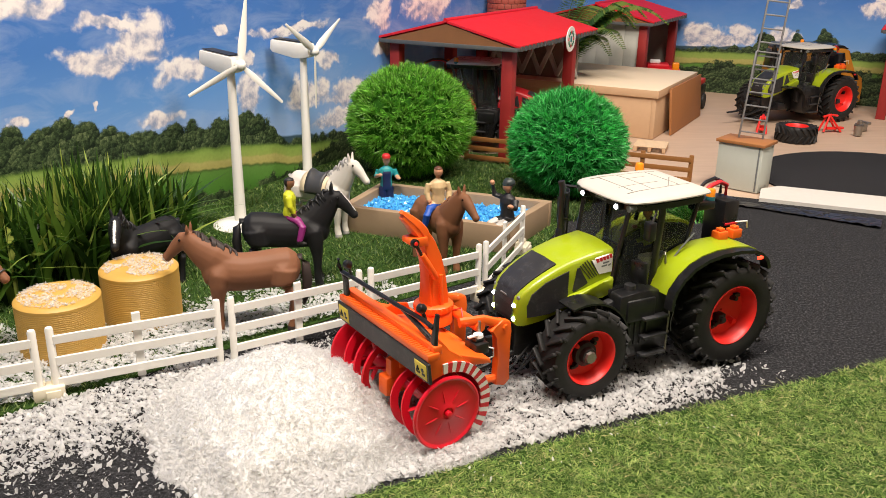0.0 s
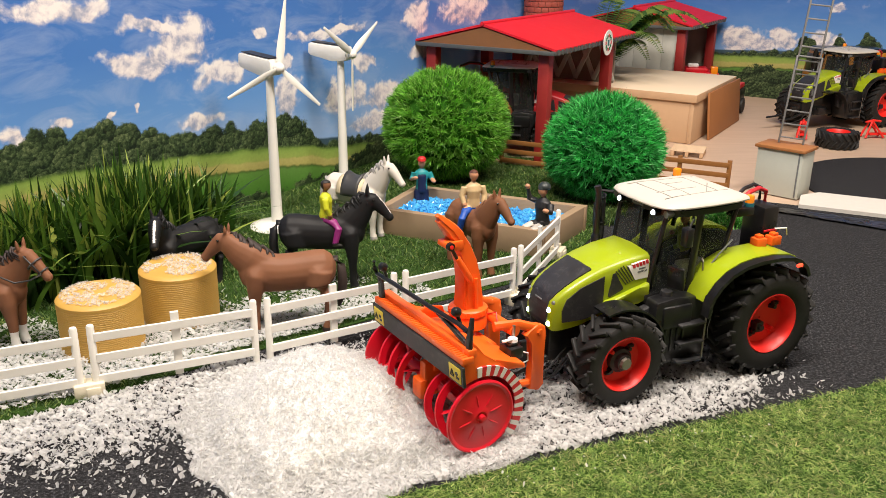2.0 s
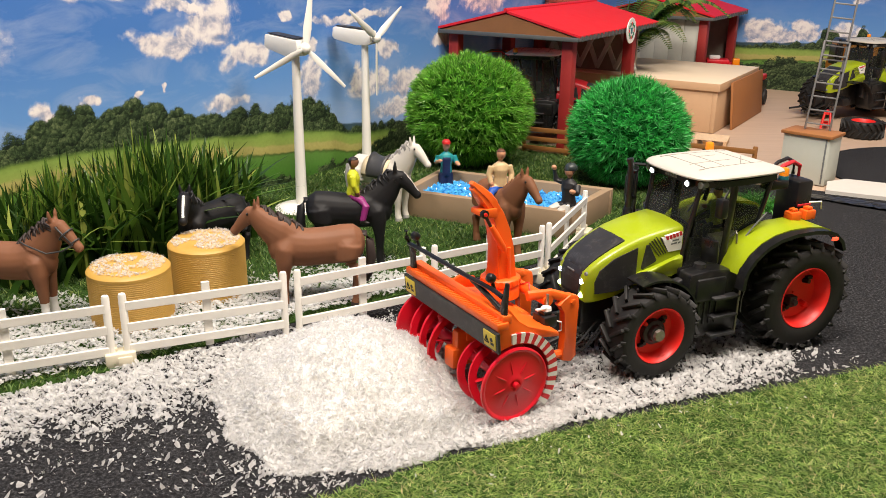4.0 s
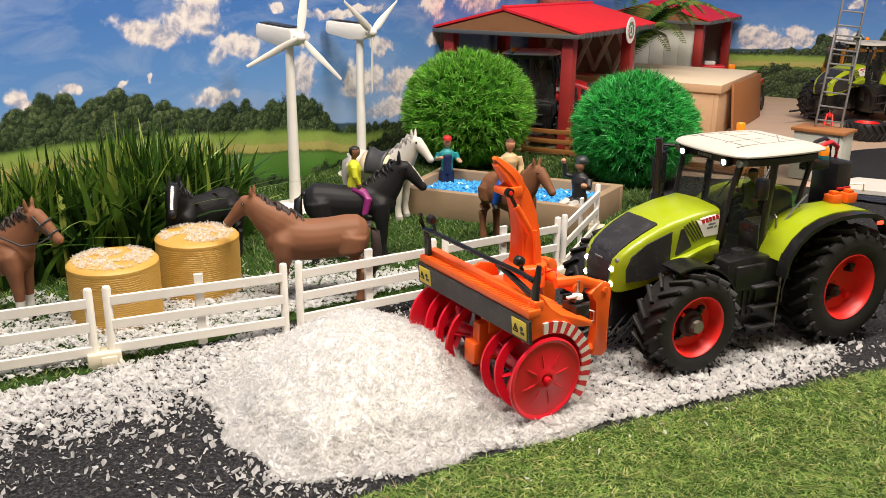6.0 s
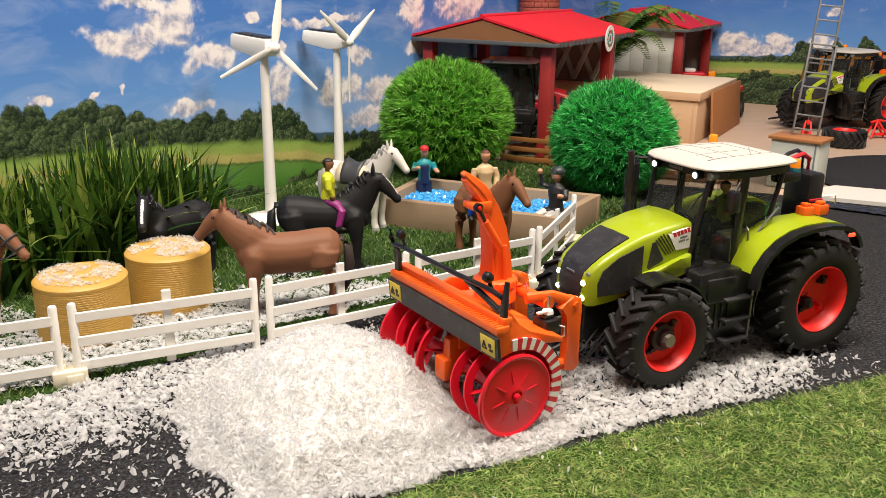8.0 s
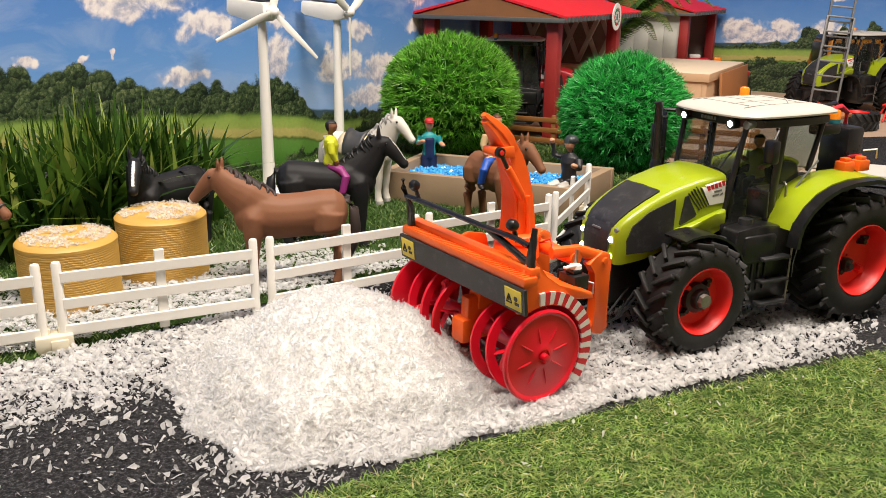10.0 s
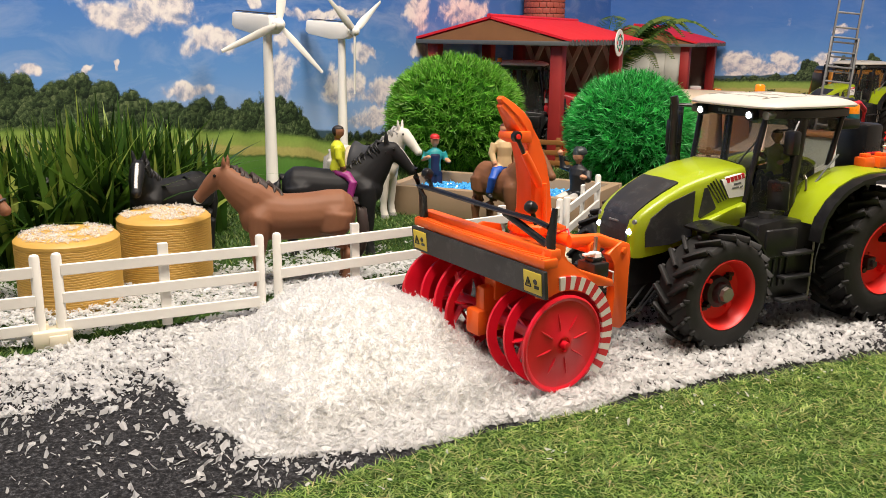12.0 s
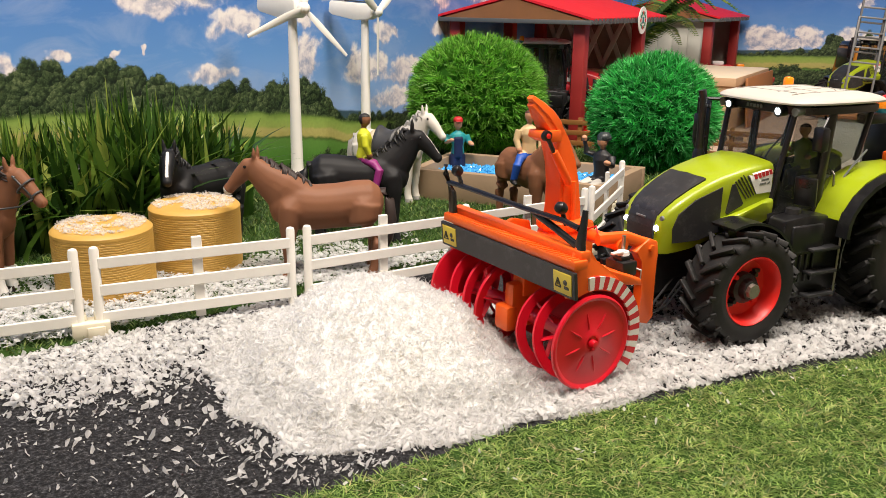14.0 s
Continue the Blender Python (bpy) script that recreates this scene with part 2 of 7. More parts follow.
def blades(name, base, height, width, lean, material, rng, normals=None, segs=2, curl=0.5, parent=None):
    """Many thin tapering blades: base points (n, 3), with height, width and lean for each."""
    n = len(base)
    az = rng.uniform(0, 2 * np.pi, n)
    d = np.stack([np.cos(az), np.sin(az), np.zeros(n)], 1)
    if normals is None:
        up = np.tile([0.0, 0.0, 1.0], (n, 1))
    else:
        up = normals
        d = d - up * (d * up).sum(1, keepdims=True)
        d /= np.linalg.norm(d, axis=1, keepdims=True) + 1e-9
    side = np.cross(up, d)
    spin = rng.uniform(-1, 1, n)[:, None]
    w = side * np.sqrt(np.maximum(0, 1 - spin ** 2)) + d * spin
    w /= np.linalg.norm(w, axis=1, keepdims=True) + 1e-9
    vs = []
    for k in range(segs + 1):
        f = k / segs
        c = base + up * (height * (f - curl * lean * f * f * 0.5))[:, None] + d * (height * lean * (f + curl * f * f) * 0.7)[:, None]
        hw = (width * (1 - f ** 1.6) * 0.5)[:, None]
        if k < segs:
            vs += [c - w * hw, c + w * hw]
        else:
            vs += [c]
    m = 2 * segs + 1
    verts = np.stack(vs, 1).reshape(-1, 3)
    off = (np.arange(n) * m)[:, None]
    faces = []
    for k in range(segs - 1):
        faces += (off + np.array([2 * k, 2 * k + 1, 2 * k + 3, 2 * k + 2])).tolist()
    faces += (off + np.array([2 * segs - 2, 2 * segs - 1, 2 * segs])).tolist()
    return quads(name, verts.tolist(), faces, material, parent)


# ---- the setting ----
P0 = Vector((-0.572, 1.304, 0))
WD, WN = Vector((0.4826, 0.8758, 0)), Vector((0.8758, -0.4826, 0))
WALL_ANGLE = math.degrees(math.atan2(WD.y, WD.x))
CORNER = P0 + WD * 2.20


def print_coords(t):
    xyz = t.nodes.new("ShaderNodeSeparateXYZ")
    t.links.new(t.nodes.new("ShaderNodeTexCoord").outputs["Object"], xyz.inputs[0])
    flat = t.nodes.new("ShaderNodeCombineXYZ")
    t.links.new(xyz.outputs[0], flat.inputs[0])
    t.links.new(xyz.outputs[2], flat.inputs[1])
    return xyz.outputs[0], xyz.outputs[2], flat.outputs[0]


def line_of(t, u, u0, u1, pts, top=0.5):
    """A height that follows u, by straight pieces between pts (u, height)."""
    f = math_node(t, "DIVIDE", math_node(t, "SUBTRACT", u, u0), u1 - u0)
    return math_node(t, "MULTIPLY", ramp(t, f, [((a - u0) / (u1 - u0), b / top) for a, b in pts]), top)


def step(t, a, b, soft):
    """0 where a is under b, 1 where over, with a soft edge."""
    return math_node(t, "MULTIPLY", math_node(t, "ADD", math_node(t, "SUBTRACT", a, b), soft * 0.5), 1 / soft, True)


def landscape_print(name, puffs, tree_top, tree_low, field_low, u0, u1, haze=0.55):
    """A printed panorama: blue sky with clouds, a belt of trees, fields and a dark hedge at the foot. Light and shade
    on clouds and crowns are printed into the colour.
    """
    m = bpy.data.materials.new(name)
    m.use_nodes = True
    t = m.node_tree
    p = t.nodes["Principled BSDF"]
    p.inputs["Roughness"].default_value = 0.55
    p.inputs["Specular IOR Level"].default_value = 0.25
    u, z, flat = print_coords(t)
    sky = ramp(t, math_node(t, "MULTIPLY", z, 2.0), [(0.2, (0.29, 0.45, 0.73)), (0.42, (0.12, 0.29, 0.62)), (0.62, (0.05, 0.17, 0.49)), (0.9, (0.03, 0.11, 0.40))])
    sky = mix_rgb(t, math_node(t, "MULTIPLY", noise_node(t, flat, 5, 4), 0.4), sky, (0.11, 0.25, 0.56))
    stretch = nd(t, "Mapping")
    stretch.inputs["Scale"].default_value = (1.0, 2.6, 1.0)
    t.links.new(flat, stretch.inputs[0])
    veil = ramp(t, noise_node(t, stretch.outputs[0], 7, 7, 0.62, 0.6), [(0.46, 0.0), (0.78, haze)])
    sky = mix_rgb(t, veil, sky, (0.42, 0.50, 0.66))
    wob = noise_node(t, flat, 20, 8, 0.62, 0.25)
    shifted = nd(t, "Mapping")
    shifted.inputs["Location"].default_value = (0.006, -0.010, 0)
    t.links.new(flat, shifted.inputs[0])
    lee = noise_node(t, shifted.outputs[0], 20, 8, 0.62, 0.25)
    cover = under = None
    sway = noise_node(t, flat, 15, 3, 0.6).node
    sway_xyz = t.nodes.new("ShaderNodeSeparateXYZ")
    t.links.new(sway.outputs["Color"], sway_xyz.inputs[0])
    ub = math_node(t, "ADD", u, math_node(t, "MULTIPLY", math_node(t, "SUBTRACT", sway_xyz.outputs[0], 0.5), 0.11))
    zb = math_node(t, "ADD", z, math_node(t, "MULTIPLY", math_node(t, "SUBTRACT", sway_xyz.outputs[1], 0.5), 0.055))
    for cu, cz, ru, rz in puffs:
        du = math_node(t, "DIVIDE", math_node(t, "SUBTRACT", ub, cu), ru)
        dz = math_node(t, "DIVIDE", math_node(t, "SUBTRACT", zb, cz), rz)
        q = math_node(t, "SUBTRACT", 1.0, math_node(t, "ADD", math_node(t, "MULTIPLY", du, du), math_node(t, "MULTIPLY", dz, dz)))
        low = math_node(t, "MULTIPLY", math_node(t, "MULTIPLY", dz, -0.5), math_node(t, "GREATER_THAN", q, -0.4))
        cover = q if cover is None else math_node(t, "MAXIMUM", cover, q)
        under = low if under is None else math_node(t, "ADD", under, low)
    cover = math_node(t, "MAXIMUM", cover, -1.2)
    edge = math_node(t, "ADD", math_node(t, "MULTIPLY", cover, 0.75), math_node(t, "MULTIPLY", math_node(t, "SUBTRACT", wob, 0.5), 3.0))
    cloud = ramp(t, math_node(t, "ADD", edge, 0.45), [(0.05, 0.0), (0.35, 0.22), (0.55, 0.62), (0.80, 1.0)])
    # printed cloud shading: lit tops and grey-blue undersides put into the colour
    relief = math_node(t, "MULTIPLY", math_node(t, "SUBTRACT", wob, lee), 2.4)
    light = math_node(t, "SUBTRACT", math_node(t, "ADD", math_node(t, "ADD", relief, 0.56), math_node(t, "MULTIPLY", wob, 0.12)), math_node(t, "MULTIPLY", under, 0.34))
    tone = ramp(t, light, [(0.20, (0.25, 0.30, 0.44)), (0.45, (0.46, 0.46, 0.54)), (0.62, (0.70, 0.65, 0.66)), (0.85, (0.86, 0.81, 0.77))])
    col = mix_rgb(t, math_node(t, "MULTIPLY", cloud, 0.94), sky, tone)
    # blue hills
    hill = math_node(t, "ADD", line_of(t, u, u0, u1, tree_low[-1:] and [(a, b + 0.018) for a, b in tree_low]), math_node(t, "MULTIPLY", math_node(t, "SUBTRACT", noise_node(t, flat, 6, 2), 0.5), 0.05))
    col = mix_rgb(t, step(t, hill, z, 0.004), col, (0.045, 0.085, 0.115))
    # belt of trees
    leaf = noise_node(t, flat, 150, 8, 0.82)
    bent = mix_rgb(t, 0.02, flat, noise_node(t, flat, 40, 3).node.outputs["Color"])
    heads = []
    for size in (32.0, 95.0):
        cells = nd(t, "TexVoronoi", Scale=size)
        cells.voronoi_dimensions = "2D"
        t.links.new(bent, cells.inputs["Vector"])
        rel = t.nodes.new("ShaderNodeVectorMath")
        rel.operation = "SUBTRACT"
        t.links.new(bent, rel.inputs[0])
        t.links.new(cells.outputs["Position"], rel.inputs[1])
        part_xyz = t.nodes.new("ShaderNodeSeparateXYZ")
        t.links.new(rel.outputs[0], part_xyz.inputs[0])
        # each printed crown is coloured lighter at its upper left, darker below
        slope = math_node(t, "MULTIPLY", math_node(t, "SUBTRACT", part_xyz.outputs[1], math_node(t, "MULTIPLY", part_xyz.outputs[0], 0.5)), size)
        heads.append((math_node(t, "SUBTRACT", math_node(t, "MULTIPLY", slope, 0.5), math_node(t, "MULTIPLY", cells.outputs["Distance"], 0.35)), cells.outputs["Distance"]))
    crown = noise_node(t, flat, 22, 4, 0.6)
    tt = math_node(t, "ADD", line_of(t, u, u0, u1, tree_top), math_node(t, "ADD", math_node(t, "MULTIPLY", math_node(t, "SUBTRACT", 0.60, heads[0][1]), 0.026), math_node(t, "MULTIPLY", math_node(t, "SUBTRACT", leaf, 0.5), 0.03)))
    shade = math_node(t, "ADD", math_node(t, "ADD", math_node(t, "MULTIPLY", heads[0][0], 0.20), math_node(t, "MULTIPLY", heads[1][0], 0.20)), math_node(t, "ADD", math_node(t, "MULTIPLY", leaf, 0.95), 0.10))
    trees = ramp(t, shade, [(0.40, (0.006, 0.012, 0.007)), (0.50, (0.022, 0.042, 0.016)), (0.59, (0.062, 0.094, 0.038)), (0.72, (0.19, 0.23, 0.11))])
    col = mix_rgb(t, step(t, tt, z, 0.005), col, trees)
    # fields under the trees
    tl = math_node(t, "ADD", line_of(t, u, u0, u1, tree_low), math_node(t, "MULTIPLY", math_node(t, "SUBTRACT", noise_node(t, flat, 30, 3), 0.5), 0.012))
    depth = math_node(t, "SUBTRACT", tl, z)
    strips = math_node(t, "ADD", math_node(t, "MULTIPLY", depth, 9.0), math_node(t, "MULTIPLY", math_node(t, "SUBTRACT", noise_node(t, flat, 7, 3), 0.5), 0.22))
    field = ramp(t, strips, [(0.0, (0.15, 0.25, 0.05)), (0.06, (0.28, 0.41, 0.09)), (0.18, (0.34, 0.43, 0.10)), (0.22, (0.49, 0.44, 0.15)), (0.33, (0.46, 0.41, 0.13)), (0.37, (0.08, 0.14, 0.03)), (0.41, (0.12, 0.27, 0.05)), (0.62, (0.09, 0.24, 0.035)), (0.85, (0.06, 0.18, 0.025))])
    field = mix_rgb(t, math_node(t, "MULTIPLY", noise_node(t, flat, 140, 4), 0.35), field, (0.03, 0.07, 0.01))
    col = mix_rgb(t, step(t, tl, z, 0.006), col, field)
    # hedge and dark growth at the foot
    fl = math_node(t, "ADD", line_of(t, u, u0, u1, field_low), math_node(t, "MULTIPLY", math_node(t, "SUBTRACT", noise_node(t, flat, 26, 5, 0.7), 0.5), 0.10))
    col = mix_rgb(t, step(t, fl, z, 0.006), col, trees)
    t.links.new(col, p.inputs["Base Color"])
    return m


LEFT_PUFFS = [(0.168, 0.319, 0.063, 0.037), (0.071, 0.293, 0.072, 0.023), (0.097, 0.348, 0.058, 0.009), (0.238, 0.255, 0.067, 0.020), (0.414, 0.199, 0.038, 0.034), (0.411, 0.253, 0.020, 0.012),
              (0.600, 0.168, 0.070, 0.033), (0.735, 0.158, 0.065, 0.030), (0.670, 0.230, 0.036, 0.020), (0.725, 0.100, 0.085, 0.018), (0.181, 0.178, 0.050, 0.015), (-0.078, 0.222, 0.017, 0.008),
              (-0.165, 0.216, 0.020, 0.015), (0.003, 0.217, 0.013, 0.005), (0.054, 0.221, 0.008, 0.006), (0.348, 0.315, 0.024, 0.009), (0.510, 0.306, 0.090, 0.011), (0.596, 0.311, 0.080, 0.008),
              (-0.070, 0.380, 0.080, 0.017), (0.887, 0.316, 0.055, 0.036), (1.115, 0.325, 0.110, 0.034), (-0.34, 0.30, 0.12, 0.04), (0.90, 0.235, 0.05, 0.016)]
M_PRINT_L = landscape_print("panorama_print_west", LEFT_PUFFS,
                            [(-1.6, 0.21), (-0.22, 0.180), (-0.14, 0.208), (-0.097, 0.216), (-0.070, 0.186), (-0.05, 0.202), (-0.005, 0.211), (0.03, 0.200), (0.067, 0.180), (0.127, 0.167), (0.25, 0.158), (0.32, 0.150), (0.368, 0.157), (0.417, 0.150), (0.469, 0.130), (0.495, 0.092), (0.535, 0.080), (0.62, 0.066), (2.2, 0.06)],
                            [(-1.6, 0.15), (-0.116, 0.149), (-0.007, 0.139), (0.183, 0.122), (0.374, 0.100), (0.488, 0.080), (0.533, 0.068), (0.71, 0.05), (2.2, 0.04)],
                            [(-1.6, 0.03), (-0.1, 0.04), (0.25, 0.03), (0.36, 0.012), (0.5, 0.015), (0.62, 0.03), (0.8, 0.08), (2.2, 0.08)], -1.6, 2.2)
RIGHT_PUFFS = [(0.49, 0.185, 0.09, 0.032), (0.595, 0.200, 0.035, 0.028), (0.44, 0.200, 0.05, 0.028), (0.72, 0.19, 0.05, 0.03), (1.05, 0.30, 0.10, 0.04), (0.75, 0.30, 0.03, 0.01), (0.2, 0.2, 0.1, 0.04)]
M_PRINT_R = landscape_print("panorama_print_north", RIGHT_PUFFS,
                            [(0.0, 0.12), (0.44, 0.135), (0.50, 0.146), (0.60, 0.155), (0.63, 0.160), (0.645, 0.20), (0.665, 0.220), (0.69, 0.195), (0.70, 0.160), (0.735, 0.170), (0.758, 0.220), (0.785, 0.190), (0.80, 0.165), (0.82, 0.20), (0.84, 0.226), (0.875, 0.205), (0.90, 0.16), (2.2, 0.15)],
                            [(0.0, 0.12), (0.40, 0.132), (0.62, 0.140), (2.2, 0.14)],
                            [(0.0, 0.075), (0.43, 0.084), (0.52, 0.104), (0.58, 0.102), (0.64, 0.10), (2.2, 0.11)], 0.0, 2.2, haze=0.12)


def backdrop(name, origin, length, angle, material, label):
    bm = bm_new()
    bx(bm, (length / 2, 0.006, 0.35), (length, 0.012, 0.9))
    ob = part(name, bm, material, None, smooth=False)
    ob.matrix_world = Matrix.Translation(origin) @ pose(0, 0, 0, 0, 0, angle)
    return tagged(ob, label, "wall", kind="structure")


bm = bm_new()
bx(bm, (0, 0.006, 0.35), (3.84, 0.012, 0.9), m=Matrix.Translation((0.3, 0, 0)))
west = part("wall_west", bm, M_PRINT_L, None, smooth=False)
west.matrix_world = Matrix.Translation(P0) @ pose(0, 0, 0, 0, 0, WALL_ANGLE)
tagged(west, "printed landscape panel with clouds, woods and fields", "wall", kind="structure")
backdrop("wall_north", CORNER, 2.2, WALL_ANGLE - 90, M_PRINT_R, "printed landscape panel with clouds, trees and a meadow")

# unseen room added round the model
M_ROOM = mat("room_paint", (0.62, 0.60, 0.56), 0.9, var=0.04, scale=6)
bm = bm_new()
bx(bm, (0.3, 0.9, 2.24), (6.0, 7.0, 0.04))
tagged(part("ceiling", bm, M_ROOM, None, smooth=False), "plain off-white room ceiling", "ceiling", kind="structure")
for nm, c, s in (("wall_south", (0.3, -2.0, 0.7), (6.0, 0.05, 3.0)), ("wall_east", (3.1, 0.9, 0.7), (0.05, 5.8, 3.0)), ("wall_far_west", (-2.4, 0.9, 0.7), (0.05, 5.8, 3.0)), ("wall_far_north", (0.3, 4.2, 0.7), (6.0, 0.05, 3.0))):
    bm = bm_new()
    bx(bm, c, s)
    tagged(part(nm, bm, M_ROOM, None, smooth=False), "plain off-white room wall", "wall", kind="structure")

# floor sheet
def floor_mat():
    m = bpy.data.materials.new("pale_laminate")
    m.use_nodes = True
    t = m.node_tree
    p = t.nodes["Principled BSDF"]
    vec = t.nodes.new("ShaderNodeTexCoord").outputs["Object"]
    mp = nd(t, "Mapping")
    mp.inputs["Rotation"].default_value = (0, 0, radians(-WALL_ANGLE))
    mp.inputs["Scale"].default_value = (1.0, 9.0, 1.0)
    t.links.new(vec, mp.inputs[0])
    grain = noise_node(t, mp.outputs[0], 7, 5, 0.6)
    blot = noise_node(t, vec, 6, 3)
    col = mix_rgb(t, grain, (0.42, 0.29, 0.20), (0.62, 0.46, 0.34))
    col = mix_rgb(t, math_node(t, "MULTIPLY", blot, 0.35), col, (0.46, 0.34, 0.26))
    t.links.new(col, p.inputs["Base Color"])
    p.inputs["Roughness"].default_value = 0.55
    return m


bm = bm_new()
bx(bm, (0.3, 0.9, -0.02), (6.0, 7.0, 0.04))
tagged(part("ground", bm, floor_mat(), None, smooth=False), "pale pinkish wooden board floor", "floor", kind="structure")


def felt_mat():
    m = bpy.data.materials.new("dark_felt")
    m.use_nodes = True
    t = m.node_tree
    p = t.nodes["Principled BSDF"]
    vec = t.nodes.new("ShaderNodeTexCoord").outputs["Object"]
    grain = noise_node(t, vec, 300, 5, 0.85)
    blot = noise_node(t, vec, 14, 4)
    col = ramp(t, grain, [(0.37, (0.003, 0.003, 0.0035)), (0.48, (0.012, 0.012, 0.013)), (0.57, (0.046, 0.046, 0.049)), (0.68, (0.17, 0.17, 0.18))])
    col = mix_rgb(t, math_node(t, "MULTIPLY", blot, 0.35), col, (0.018, 0.018, 0.021))
    t.links.new(col, p.inputs["Base Color"])
    p.inputs["Roughness"].default_value = 0.95
    p.inputs["Specular IOR Level"].default_value = 0.15
    b = nd(t, "Bump", Strength=0.8, Distance=0.0012)
    t.links.new(grain, b.inputs["Height"])
    t.links.new(b.outputs[0], p.inputs["Normal"])
    return m


M_FELT = felt_mat()
TURF_EDGE = [(-0.75, 0.33), (-0.40, 0.47), (-0.18, 0.575), (-0.05, 0.662), (0.125, 0.748), (0.33, 0.838), (0.54, 0.933), (1.0, 1.14), (1.5, 1.36)]
PADDOCK_EDGE = [(-1.2, 0.30), (-0.80, 0.52), (-0.58, 0.69), (-0.42, 0.805), (-0.268, 0.935), (-0.10, 1.07), (0.05, 1.18), (0.136, 1.262), (0.19, 1.38), (0.225, 1.47), (0.285, 1.56)]
bm = bm_new()
flat_poly(bm, TURF_EDGE + [(1.5, 1.45), (0.84, 1.56), (0.61, 1.65), (0.32, 1.75), (0.26, 1.62)] + PADDOCK_EDGE[::-1] + [(-1.2, 0.10)], 0.0005, 0.003)
tagged(part("road", bm, M_FELT, None, smooth=False), "dark grey felt mat serving as a road", "road", kind="structure")
bm = bm_new()
flat_poly(bm, [(0.975 + 0.275 * math.cos(2 * math.pi * k / 48), 1.80 + 0.275 * math.sin(2 * math.pi * k / 48)) for k in range(48)], 0.0005, 0.0035)
tagged(part("road_circle", bm, M_FELT, None, smooth=False), "round dark felt mat on the board floor", "road", kind="structure")

# ---- turf ----
rng = np.random.default_rng(7)
NEAR_TURF = TURF_EDGE + [(1.5, 0.1), (-0.75, 0.1)]
PADDOCK = PADDOCK_EDGE + [(0.34, 1.75), (0.42, 1.90), (0.16, 1.985), (-0.16, 2.04), (-1.35, 0.10)]
for nm, poly, lab in (("turf_front", NEAR_TURF, "bright artificial grass mat beside the road"), ("turf_paddock", PADDOCK, "dark artificial grass of the horse paddock")):
    bm = bm_new()
    flat_poly(bm, poly, 0.0008, 0.0045)
    tagged(part(nm, bm, M_COLLECT, None, smooth=False), lab, "lawn", kind="structure")
M_TURF = blade_mat("turf_blades", [(0.0, (0.06, 0.12, 0.022)), (0.4, (0.15, 0.255, 0.05)), (0.75, (0.26, 0.36, 0.085)), (0.93, (0.38, 0.42, 0.15)), (1.0, (0.52, 0.42, 0.23))], 0.45, 0.35, patch=0.011)
M_PADDOCK = blade_mat("paddock_blades", [(0.0, (0.018, 0.05, 0.010)), (0.4, (0.06, 0.125, 0.024)), (0.75, (0.11, 0.19, 0.042)), (1.0, (0.26, 0.31, 0.09))], 0.5, patch=0.012)


def scatter(poly, n, keep=None):
    xs, ys = zip(*poly)
    px, py = rng.uniform(min(xs), max(xs), n), rng.uniform(min(ys), max(ys), n)
    ok = inside(px, py, poly)
    if keep is not None:
        ok &= keep(px, py)
    return px[ok], py[ok]


px, py = scatter(NEAR_TURF, 1150000, lambda x, y: (y > 0.40) & (x < 0.90) & (x > -0.32) & (y > 0.36 + np.maximum(0, -x) * 0.1))
n = len(px)
tagged(blades("turf_blades", np.stack([px, py, np.full(n, 0.003)], 1), rng.uniform(0.0035, 0.0080, n) * np.array([1.0 + 0.35 * noise.noise((a * 38, b * 38, 0.3)) + 0.40 * noise.noise((a * 115, b * 115, 2.3)) for a, b in zip(px, py)]), rng.uniform(0.0009, 0.0018, n), rng.uniform(0.5, 1.7, n), M_TURF, rng, segs=3, curl=1.1),
       "bright green plastic grass blades of the front mat", "grass", kind="stuff")
px, py = scatter(PADDOCK, 260000, lambda x, y: (x > -0.85) & (y > 0.5) & (x - P0.x > (y - P0.y) * 0.551 + 0.01))
n = len(px)
tagged(blades("paddock_blades", np.stack([px, py, np.full(n, 0.003)], 1), rng.uniform(0.005, 0.011, n), rng.uniform(0.0012, 0.0023, n), rng.uniform(0.4, 1.3, n), M_PADDOCK, rng),
       "dark green plastic grass blades of the paddock", "grass", kind="stuff")

# ---- white paddock fence ----


def fence_panel(a, b, height=0.083):
    """One rail panel from a to b: two end posts, a middle post and three rails."""
    a, b = Vector((*a, 0)), Vector((*b, 0))
    length = (b - a).length
    ang = math.degrees(math.atan2(b.y - a.y, b.x - a.x))
    f = holder("paddock_fence", Matrix.Translation(a) @ pose(0, 0, 0, 0, 0, ang), "white plastic three-rail paddock fence panel on the turf", "fence", "white paddock fence panels")
    for x, w, top in ((0.004, 0.0085, height + 0.003), (length / 2, 0.009, height), (length - 0.004, 0.0085, height + 0.003)):
        bm = bm_new()
        if w < 0.009:
            sweep(bm, [(x, 0, 0.002), (x, 0, top - 0.003), (x, 0, top - 0.0008), (x, 0, top)], [w / 2, w / 2, w / 2 - 0.0008, 0.0015], 12)
        else:
            bx(bm, (x, 0.001, top / 2 + 0.006), (w, 0.0045, top - 0.006), 0.0006)
        part("post", bm, M_WHITE, f, smooth=w < 0.009)
    for z in (0.021, 0.046, 0.071):
        bm = bm_new()
        bx(bm, (length / 2, -0.0022, z), (length - 0.012, 0.0035, 0.0098), 0.0006)
        part("rail", bm, M_WHITE, f, smooth=False)
    return f


